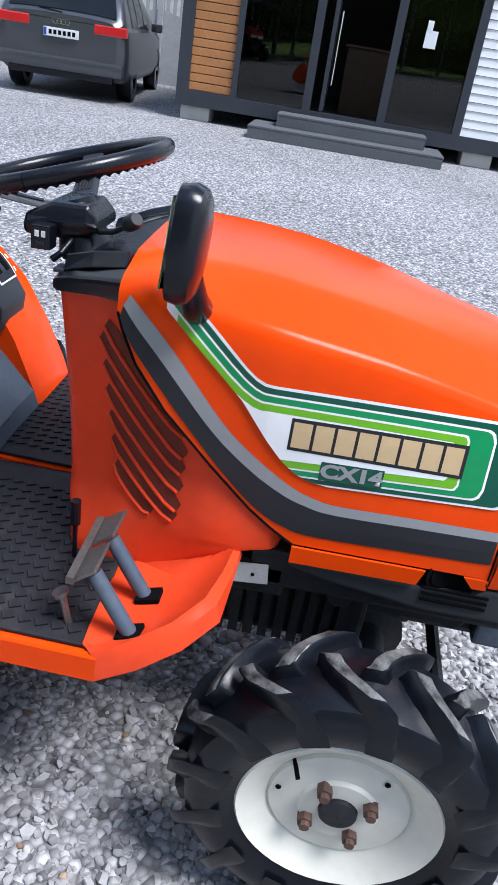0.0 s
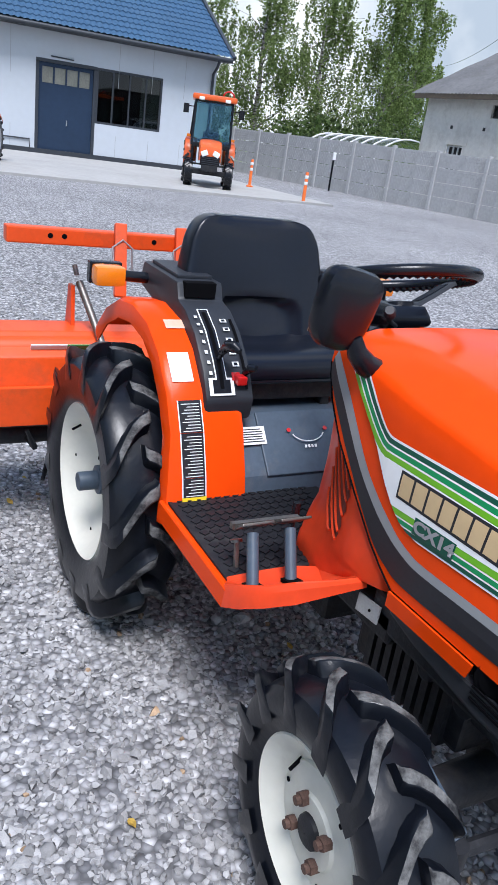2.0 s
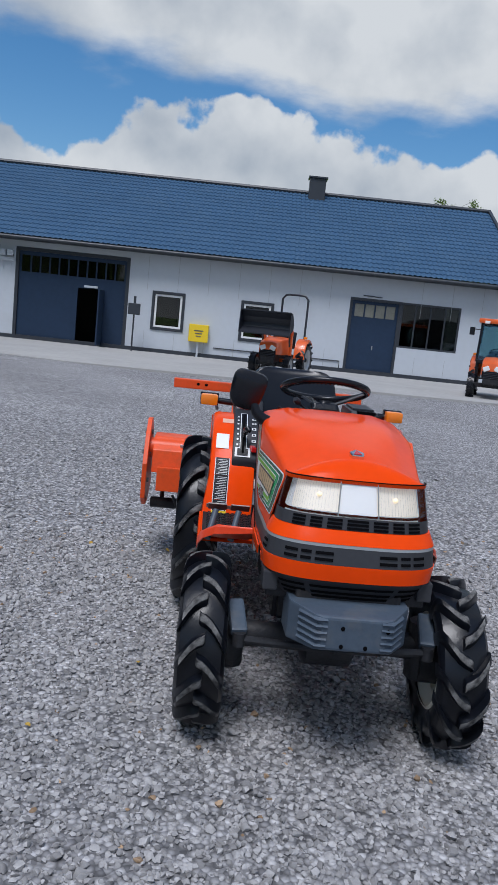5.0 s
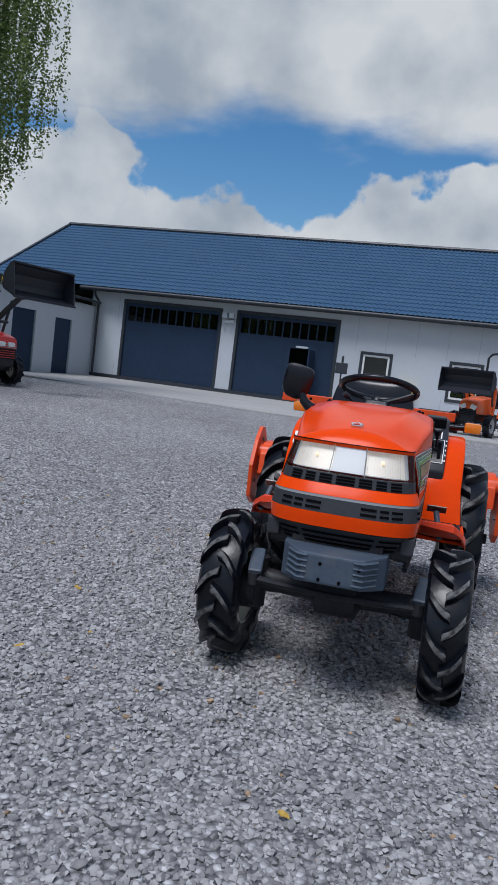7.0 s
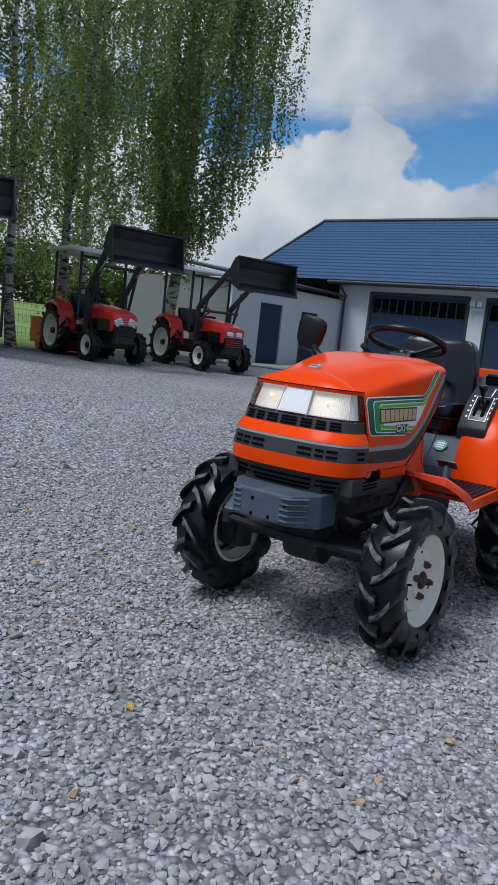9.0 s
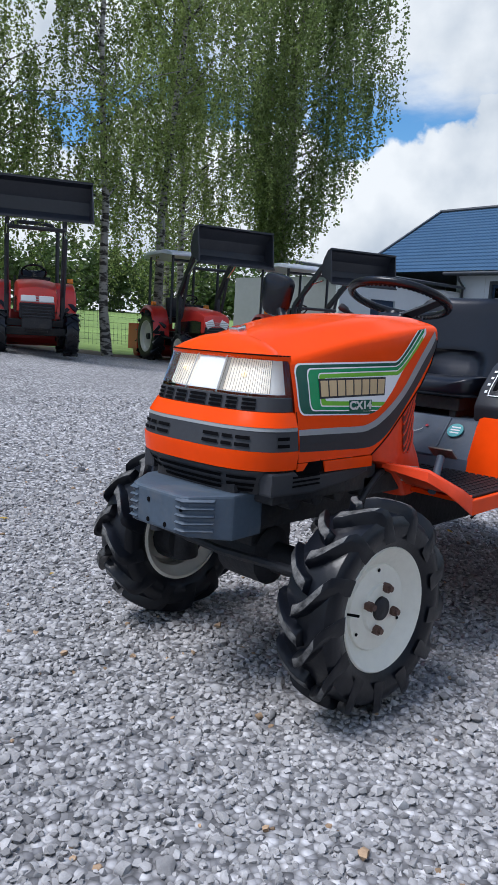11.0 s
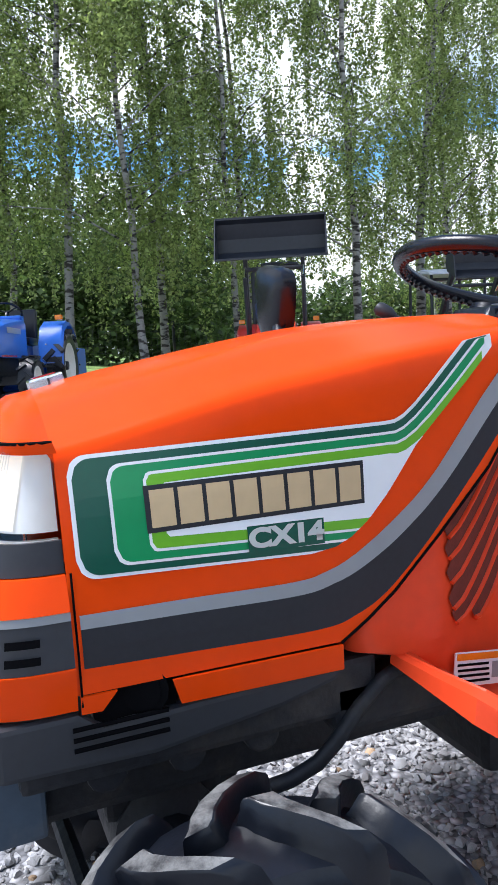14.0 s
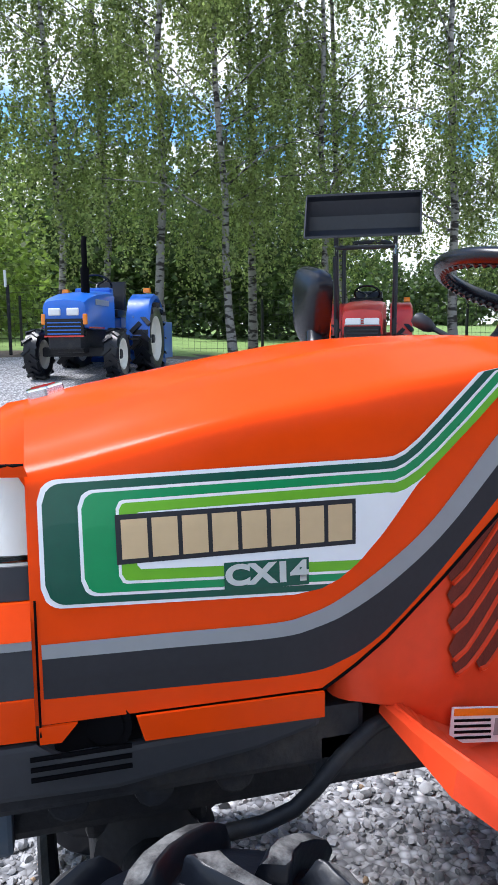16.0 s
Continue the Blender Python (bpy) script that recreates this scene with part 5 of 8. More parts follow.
def lamps():
    for sx in (-1, 1):
        # reflector bowl, itself faintly emissive, with a bulb
        bm = B()
        us = [sx * (0.10 + 0.62 * k / 14) for k in range(15)]
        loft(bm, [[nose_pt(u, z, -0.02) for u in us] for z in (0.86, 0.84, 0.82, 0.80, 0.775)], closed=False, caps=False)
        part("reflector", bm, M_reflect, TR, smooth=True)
        c = nose_pt(sx * 0.29, 0.818, -0.016)
        bm = B()
        bmesh.ops.create_icosphere(bm, subdivisions=2, radius=0.007, matrix=Matrix.Translation(c))
        part("bulb", bm, M_bulb, TR, smooth=True)
        # fine ribs on the lens
        bm = B()
        for k in range(20):
            u = sx * (0.11 + 0.57 * k / 19)
            tube(bm, [nose_pt(u, 0.858, 0.0008), nose_pt(u, 0.776, 0.0008)], 0.0004, 4, caps=False)
        part("lens_rib", bm, M_lens, TR)
    for u in (-0.092, 0.092):
        part("lens_divider", tube(B(), [nose_pt(u, 0.862, 0.0005), nose_pt(u, 0.769, 0.0005)], 0.0016, 5), M_silver, TR)
    bm = B()
    loft(bm, [[nose_pt(u / 46, z, -0.006) for u in range(-4, 5)] for z in (0.858, 0.775)], closed=False, caps=False)
    part("centre_lens", bm, M_white, TR)
    bm = B()
    tube(bm, [nose_pt(u, 0.8655, 0.004) for u in NU], 0.0022, 6)
    part("lamp_seal", bm, M_slot, TR)
    # emblem on the hood
    bm = B()
    prism(bm, [(-0.017, 0.125), (0.017, 0.125), (0.022, 0.10), (0.0, 0.078), (-0.022, 0.10)], 0.912, 0.933, "z")
    bmesh.ops.rotate(bm, cent=(0, 0.1, 0.92), matrix=Matrix.Rotation(radians(-13), 3, "X"), verts=bm.verts)
    e = part("emblem", bm, M_chrome, TR, "small chrome hood emblem", bevel=0.003)
    bm = B()
    prism(bm, [(-0.012, 0.118), (0.012, 0.118), (0.0, 0.088)], 0.9325, 0.9345, "z")
    bmesh.ops.rotate(bm, cent=(0, 0.1, 0.92), matrix=Matrix.Rotation(radians(-13), 3, "X"), verts=bm.verts)
    part("emblem_inlay", bm, M_redlens, e)


lamps()


# decals on both sides of the hood
def band(sx, ys, lo, hi, off, name, material, label=""):
    """A film on the side of the hood between two heights, over a run of y."""
    vs, fs, nz = [], [], 6
    off += 0.0012
    rows = []
    for y in ys:
        a, b = lo(y), hi(y)
        if b - a < 0.0004:
            continue
        rows.append([(sx * (hood_side(y, a + (b - a) * k / nz) + off), y, a + (b - a) * k / nz) for k in range(nz + 1)])
    for r in rows:
        vs += r
    for j in range(len(rows) - 1):
        for k in range(nz):
            i = j * (nz + 1) + k
            fs.append((i, i + 1, i + nz + 2, i + nz + 1))
    return mesh_np(name, vs, fs, material, TR, label)


TOPC = ([-0.43, -0.345, -0.309, -0.278, -0.262, -0.25, -0.235, 0.12], [1.021, 0.943, 0.910, 0.881, 0.869, 0.8635, 0.862, 0.8495])
BOTC = ([-0.40, -0.388, -0.277, -0.235, -0.21, -0.19, -0.17, -0.14, 0.12], [0.9475, 0.935, 0.832, 0.778, 0.750, 0.734, 0.7245, 0.720, 0.7265])


def nested(sx, a, b, c, off, material, name, r=0.02, rear=-0.394):
    yf = 0.117 - a
    n = 120
    ys = [rear + (yf - rear) * k / n for k in range(n + 1)]
    r = max(0.004, r - a * 0.12)

    def rnd(y):
        d = r - (yf - y)
        return r - math.sqrt(max(0.0, r * r - d * d)) if d > 0 else 0.0

    def hi(y):
        g = interp(y, [-0.30, -0.24], [1.34, 1.0])
        return min(interp(y, *TOPC) - b * g, 0.9495 + (-0.352 - y) * 0.17 - b * 0.1 - a * 0.02) - rnd(y)

    def lo(y):
        return max(interp(y, *BOTC), (0.7195 + 0.007 * (y + 0.14) / 0.26 + c if y > -0.3 else 0)) + rnd(y)

    return band(sx, ys, lo, hi, off, name, material)


def letters(sx):
    # eight plain tan blocks on black
    zc = lambda y: 0.7895 + 0.006 * (0.04 - y) / 0.246
    band(sx, [-0.2065 + 0.249 * k / 12 for k in range(13)], lambda y: zc(y) - 0.0245, lambda y: zc(y) + 0.0245, 0.0031, "lettering_back", M_blackstripe)
    for k in range(8):
        a, b = 0.0385 - 0.0305 * k, 0.0385 - 0.0305 * (k + 1)
        band(sx, [b + 0.003, a - 0.0015], lambda y: zc(y) - 0.0195, lambda y: zc(y) + 0.0195, 0.0036, "lettering_block", M_tan)
    # model code
    f = bpy.data.curves.new("code", "FONT")
    f.body, f.size, f.align_x, f.align_y = "CX14", 0.0285, "CENTER", "CENTER"
    f.offset = 0.0014
    o = new("code", f)
    me = bpy.data.meshes.new_from_object(o.evaluated_get(bpy.context.evaluated_depsgraph_get()))
    bpy.data.objects.remove(o)
    yc, zc = -0.110, 0.7455
    band(sx, [yc - 0.045, yc + 0.045], lambda y: zc - 0.0145, lambda y: zc + 0.0145, 0.0031, "code_plate", M_dgreen)
    for v in me.vertices:
        yy = yc + (v.co.x * 1.28 if sx > 0 else -v.co.x * 1.28)
        zz = zc + v.co.y
        v.co = Vector((sx * (hood_side(yy, zz) + 0.0050), yy, zz))
    me.materials.append(M_greystripe if sx > 0 else M_codegrey)
    o = new("model_code", me)
    o.parent = TR


for sx in (-1, 1):
    nested(sx, 0, 0, -0.002, 0.0008, M_white, "decal_base")
    nested(sx, 0.0045, 0.0042, 0.0035, 0.0011, M_dgreen, "decal_dark_green", rear=-0.388)
    nested(sx, 0.039, 0.0125, 0.0105, 0.0014, M_white, "decal_line")
    nested(sx, 0.0425, 0.0155, 0.0135, 0.0017, M_green, "decal_green", rear=-0.384)
    nested(sx, 0.076, 0.0245, 0.0215, 0.0020, M_white, "decal_line", r=0.017)
    nested(sx, 0.079, 0.0275, 0.0245, 0.0023, M_lime, "decal_lime", r=0.016, rear=-0.378)
    nested(sx, 0.0945, 0.0375, 0.0355, 0.0027, M_white, "decal_field", r=0.012)
    letters(sx)

    # grey and black waist stripe
    TOPS = [(0.119, 0.692), (0.0, 0.692), (-0.115, 0.691), (-0.155, 0.697), (-0.191, 0.711), (-0.24, 0.743), (-0.297, 0.79), (-0.38, 0.886), (-0.425, 0.931), (-0.444, 0.950)]
    MIDS = [(0.119, 0.678), (0.0, 0.6765), (-0.12, 0.675), (-0.165, 0.682), (-0.205, 0.697), (-0.258, 0.73), (-0.315, 0.778), (-0.395, 0.868), (-0.435, 0.912), (-0.452, 0.934)]
    LOWS = [(0.119, 0.6385), (0.0, 0.635), (-0.146, 0.632), (-0.195, 0.642), (-0.232, 0.661), (-0.272, 0.695), (-0.318, 0.742), (-0.392, 0.826), (-0.437, 0.882), (-0.456, 0.916)]

    def ribbon(A, C, off, name, material):
        bm = B()
        P = lambda q: (sx * (hood_side(*q) + off), *q)
        ts = [i / 72 for i in range(73)]

        def at(S, t):
            """A point of the smooth line through S."""
            i = min(len(S) - 2, int(t * (len(S) - 1)))
            f = t * (len(S) - 1) - i
            q = [S[max(0, min(len(S) - 1, i + d))] for d in (-1, 0, 1, 2)]
            return tuple(0.5 * (2 * b + (c - a) * f + (2 * a - 5 * b + 4 * c - d) * f * f + (3 * b - a - 3 * c + d) * f ** 3) for a, b, c, d in zip(*q))

        loft(bm, [[P(at(A, t)) for t in ts], [P(tuple((u + v) / 2 for u, v in zip(at(A, t), at(C, t)))) for t in ts], [P(at(C, t)) for t in ts]], closed=False, caps=False)
        part(name, bm, material, TR)
    ribbon(TOPS, MIDS, 0.0012, "waist_stripe_grey", M_greystripe)
    ribbon(MIDS, LOWS, 0.0012, "waist_stripe_black", M_blackstripe)
    bm = B()
    tube(bm, [(sx * (hood_side(0.122, z) + 0.0006), 0.1235, z) for z in (0.6, 0.65, 0.7, 0.735)], 0.0013, 5)
    part("panel_gap", bm, M_slot, TR)


# ---- cowl, dash, steering ----
def cowl_x(y, z):
    """Half width of the cowl: it draws in towards the steering column, less so near the floor."""
    t = min(1.0, max(0.0, (-0.30 - y) / 0.275))
    foot = min(1.0, max(0.0, (z - 0.52) / 0.09))
    bulge = 0.010 * math.exp(-((z - 0.60) / 0.07) ** 2) * min(1.0, max(0.0, (-0.17 - y) / 0.1))
    return 0.2435 - 0.106 * t ** 1.2 * (0.35 + 0.65 * foot) + bulge


def cowl_top(y):
    return interp(y, [-0.60, -0.46, -0.40], [0.902, 0.936, 0.936])


def cowl():
    tbl = ((0.47, -0.37, -0.535), (0.50, -0.345, -0.530), (0.54, -0.305, -0.533), (0.575, -0.250, -0.543), (0.59, -0.19, -0.546), (0.68, -0.172, -0.554), (0.80, -0.20, -0.566), (0.90, -0.25, -0.578), (0.915, -0.30, -0.580), (0.936, -0.40, -0.582))
    bm = B()
    rings = []
    zl = sorted({q[0] for q in tbl} | {0.47 + 0.0205 * k for k in range(23)})
    for z in zl:
        yf, yr = (interp(z, [q[0] for q in tbl], [q[c] for q in tbl]) for c in (1, 2))
        r = 0.03
        half = [(cowl_x(yr + r, z) - r + r * math.sin(a), yr + r - r * math.cos(a)) for a in [radians(90 * k / 5) for k in range(6)]]
        half += [(cowl_x(y, z), y) for y in [yr + r + (yf - yr - 2 * r) * k / 16 for k in range(1, 16)]]
        half += [(cowl_x(yf - r, z) - r + r * math.cos(a), yf - r + r * math.sin(a)) for a in [radians(90 * k / 5) for k in range(6)]]
        pts = half + [(-x, y) for x, y in reversed(half)]
        rings.append([(x, y + (0.025 * min(1.0, max(0.0, (-0.3 - y) / 0.2)) if x < 0 else 0.0), 0.47 + (z - 0.47) * (cowl_top(y) - 0.47) / 0.466) for x, y in pts])
    loft(bm, rings)
    part("cowl", bm, M_faded, TR, "faded orange cowl with slanted vents", smooth=True)
    rear = [(-0.493, 0.880), (-0.500, 0.861), (-0.492, 0.822), (-0.486, 0.782), (-0.478, 0.744), (-0.471, 0.704), (-0.461, 0.664)]
    front = [(-0.352, 0.752), (-0.350, 0.718), (-0.350, 0.692), (-0.350, 0.662), (-0.350, 0.630), (-0.354, 0.611), (-0.392, 0.608)]
    M_vent = mat("vent_mesh", (0.13, 0.018, 0.008), 0.8, var=0.3, scale=60, bump=0.5, bscale=300)
    for sx in (-1, 1):
        shift = 0.0 if sx > 0 else 0.022
        for i, (A, C) in enumerate(zip(rear, front)):
            up, dn = [], []
            for k in range(9):
                t = k / 8
                y = A[0] + (C[0] - A[0]) * t + shift
                z = A[1] + (C[1] - A[1]) * t - 0.007 * math.sin(math.pi * t)
                w = (0.0105 if i else 0.009) * (1.0 if 0 < k < 8 else 0.6)
                up.append((sx * (cowl_x(y + w * 0.5, z + w) + 0.0016), y + w * 0.5, z + w))
                dn.append((sx * (cowl_x(y - w * 0.5, z - w) + 0.0016), y - w * 0.5, z - w))
            bm = B()
            loft(bm, [up, dn], closed=False, caps=False)
            part("vent_slot", bm, M_vent, TR)
            bm = B()
            tube(bm, [(p[0], p[1] - 0.002, p[2] - 0.002) for p in dn], 0.0032, 6)
            part("vent_ridge", bm, M_faded, TR, smooth=True)


cowl()


def dash():
    # steering wheel
    c, tilt = Vector((0.0, -0.665, 1.093)), Matrix.Rotation(radians(18), 4, "X")
    M = Matrix.Translation(c) @ tilt
    R = 0.168
    sw = part("steering_wheel", tube(B(), [M @ Vector((R * math.cos(a), R * math.sin(a), 0)) for a in [2 * math.pi * k / 64 for k in range(65)]], 0.0135, 12, caps=False), M_blackpl, TR, "black ribbed steering wheel", smooth=True)
    bm = B()
    for k in range(64):
        a = 2 * math.pi * (k + 0.5) / 64
        bmesh.ops.create_icosphere(bm, subdivisions=1, radius=0.0085, matrix=M @ Matrix.Translation((R * math.cos(a) * 0.97, R * math.sin(a) * 0.97, -0.009)))
    part("grip_rib", bm, M_blackpl, sw, smooth=True)
    for a in (radians(183), radians(292)):
        bm = B()
        d, e = Vector((math.cos(a), math.sin(a), 0)), Vector((-math.sin(a), math.cos(a), 0))
        loft(bm, [[M @ (d * u + e * (sg * w) + Vector((0, 0, h + k))) for sg, k in ((-1, -0.005), (1, -0.005), (0.8, 0.005), (-0.8, 0.005))]
                  for u, w, h in ((0.0, 0.027, -0.060), (0.04, 0.026, -0.058), (0.09, 0.023, -0.036), (0.14, 0.022, -0.011), (R - 0.004, 0.024, -0.002))])
        part("spoke", bm, M_greypl, sw, bevel=0.002)
        bm = B()
        for k in range(5):
            beam(bm, M @ (d * 0.05 + e * (0.006 * (k - 2)) + Vector((0, 0, -0.0475))), M @ (d * 0.135 + e * (0.006 * (k - 2)) + Vector((0, 0, -0.0075))), 0.0022, 0.002)
        part("spoke_rib", bm, M_blackpl, sw)
    bm = B()
    lathe(bm, [(0.001, -0.078), (0.03, -0.078), (0.036, -0.066), (0.033, -0.052), (0.001, -0.048)], 24, M @ Matrix.Rotation(radians(-90), 4, "Y"))
    part("wheel_hub", bm, M_blackpl, sw, smooth=True)
    # mirror on the right front corner
    bm = B()
    tube(bm, [(0.218, -0.372, 0.962), (0.236, -0.374, 0.978)], [0.038, 0.026], 14)
    tube(bm, [(0.234, -0.374, 0.976), (0.262, -0.374, 0.99), (0.285, -0.376, 1.012), (0.297, -0.38, 1.04)], [0.024, 0.022, 0.019, 0.015], 12)
    mm = part("mirror_arm", bm, M_blackpl, TR, smooth=True)
    bm = B()
    N = 24
    rings = []
    for y, s in ((-0.024, 0.80), (-0.019, 0.96), (-0.003, 1.0), (0.009, 0.94), (0.016, 0.78), (0.0205, 0.45), (0.0215, 0.1)):
        ring = []
        for k in range(N):
            a = 2 * math.pi * k / N
            cx, cz = math.cos(a), math.sin(a)
            e = 0.55
            x = 0.066 * s * math.copysign(abs(cx) ** e, cx) * (0.94 + 0.2 * cz - 0.06 * cz * cz)
            z = 0.074 * s * math.copysign(abs(cz) ** e, cz)
            ring.append((x, y, z))
        rings.append(ring)
    loft(bm, rings)
    bmesh.ops.transform(bm, matrix=Matrix.Translation((0.323, -0.383, 1.088)) @ Matrix.Rotation(radians(-12), 4, "Y") @ Matrix.Rotation(radians(3), 4, "Z"), verts=bm.verts)
    head = part("mirror_shell", bm, M_blackpl, mm, "black plastic rear-view mirror shell", smooth=True)
    bm = B()
    box(bm, (0, 0, 0), (0.088, 0.003, 0.11))
    bmesh.ops.transform(bm, matrix=Matrix.Translation((0.323, -0.383, 1.088)) @ Matrix.Rotation(radians(-12), 4, "Y") @ Matrix.Rotation(radians(3), 4, "Z") @ Matrix.Translation((0, -0.0255, 0)), verts=bm.verts)
    part("mirror_glass", bm, M_mirror, mm, bevel=0.001)


to_size(dash)


def shroud():
    """Black panel closing the back of the hood, with the steering column's pod and stalks."""
    bm = B()
    rings = []
    for y, hw, zb, zs, zt in ((-0.452, 0.236, 0.930, 0.960, 0.984), (-0.50, 0.203, 0.922, 0.947, 0.968), (-0.55, 0.170, 0.909, 0.932, 0.947), (-0.580, 0.148, 0.900, 0.921, 0.931), (-0.590, 0.136, 0.900, 0.914, 0.920)):
        rings.append([(-hw, y, zb), (hw, y, zb), (hw, y, zs), (hw * 0.86, y, zs + (zt - zs) * 0.6), (hw * 0.45, y, zt), (-hw * 0.45, y, zt), (-hw * 0.86, y, zs + (zt - zs) * 0.6), (-hw, y, zs)])
    loft(bm, rings)
    db = part("dashboard", bm, M_blackpl, TR, "black plastic dashboard shroud", bevel=0.006)
    for sx in (-1, 1):
        bm = B()
        loft(bm, [[(sx * a, y, z) for a, z in ((x0, z0), (x0 + 0.018, z0 + 0.012), (x1, z1))] for y, x0, z0, x1, z1 in ((-0.462, 0.168, 0.978, 0.203, 0.970), (-0.52, 0.140, 0.962, 0.174, 0.952), (-0.572, 0.112, 0.942, 0.140, 0.930))])
        part("panel_ridge", bm, M_blackpl, db, bevel=0.003)
    bm = B()
    box(bm, (0.125, -0.580, 0.929), (0.03, 0.016, 0.006))
    part("panel_clip", bm, M_greypl, db, bevel=0.002)
    bm = B()
    loft(bm, [[(0.062 * math.cos(a), -0.575 + 0.05 * math.sin(a), 0.92) for a in [2 * math.pi * k / 20 for k in range(20)]],
              [(0.05 * math.cos(a), -0.585 + 0.042 * math.sin(a), 0.95) for a in [2 * math.pi * k / 20 for k in range(20)]],
              [(0.044 * math.cos(a), -0.60 + 0.036 * math.sin(a), 0.972) for a in [2 * math.pi * k / 20 for k in range(20)]]])
    part("steering_column", bm, M_blackpl, TR, smooth=True)
    bm = B()
    loft(bm, [[(-0.05, y, za), (0.05, y, za), (0.058, y, (za + zb) / 2), (0.045, y, zb), (-0.045, y, zb), (-0.058, y, (za + zb) / 2)] for y, za, zb in ((-0.552, 0.968, 0.985), (-0.570, 0.958, 1.006), (-0.625, 0.948, 1.004), (-0.668, 0.950, 0.980))])
    part("column_cover", bm, M_blackpl, TR, bevel=0.006)
    bm = B()
    tube(bm, [(0.045, -0.592, 0.952), (0.075, -0.600, 0.935), (0.082, -0.612, 0.925)], 0.0055, 8)
    box(bm, (0.072, -0.628, 0.957), (0.03, 0.03, 0.036))
    sk = part("stalk_switch", bm, M_blackpl, TR, bevel=0.007)
    for dy in (-0.005, 0.005):
        part("switch_symbol", box(B(), (0.0875, -0.628 + dy, 0.963), (0.002, 0.006, 0.009)), M_white, sk)
    part("switch_lens", box(B(), (0.0875, -0.628, 0.949), (0.002, 0.012, 0.005)), M_greypl, sk)
    bm = B()
    tube(bm, [(0.04, -0.552, 0.968), (0.085, -0.515, 0.985), (0.108, -0.492, 1.002)], 0.0045, 8)
    tube(bm, [(0.106, -0.494, 1.0), (0.113, -0.487, 1.006), (0.124, -0.476, 1.015), (0.128, -0.472, 1.019)], [0.006, 0.0115, 0.0125, 0.009], 12)
    part("light_stalk", bm, M_greypl, TR, smooth=True)


shroud()


# ---- wheels ----
def lug_mesh(R, W, h, side, w):
    """One slanted tread bar, from the middle of the tread over the shoulder."""
    bm = B()
    rings = []
    secs = [(-0.07, -0.01, 0.9, 0), (-0.04, 0.005, 1.0, 0), (0.06, 0.02, 1.0, 0), (0.18, 0.055, 1.0, 0), (0.30, 0.11, 1.0, 0), (0.40, 0.165, 1.0, 0), (0.46, 0.205, 0.92, -0.003), (0.497, 0.228, 0.66, -0.012), (0.510, 0.242, 0.25, -0.032)]
    for u, a, hh, dr in secs:
        x = side * u * W
        base = R - h - 0.012 - 0.02 * (abs(u) / 0.5) ** 3 + dr
        top = base + 0.012 + h * hh + (0.008 * (abs(u) / 0.5) ** 3)
        dw = w / R / 2
        ring = []
        for s, r in ((-1.75, base), (-1.1, base + 0.5 * (top - base)), (-0.82, top - 0.0025), (-0.66, top), (0.66, top), (0.82, top - 0.0025), (1.1, base + 0.5 * (top - base)), (1.75, base)):
            ang = a * 1.55 + s * dw
            ring.append((x, r * math.sin(ang), r * math.cos(ang)))
        rings.append(ring)
    loft(bm, rings)
    bmesh.ops.recalc_face_normals(bm, faces=bm.faces)
    me = bpy.data.meshes.new("tread_lug")
    for f in bm.faces:
        c = f.calc_center_median()
        f.material_index = 1 if f.normal.dot(Vector((0, c.y, c.z)).normalized()) > 0.8 and abs(c.x) < 0.47 * W else 0
    bm.to_mesh(me)
    bm.free()
    for p in me.polygons:
        p.use_smooth = True
    me.set_sharp_from_angle(angle=radians(50))
    me.materials.append(M_tyre)
    me.materials.append(M_lugtop)
    return me


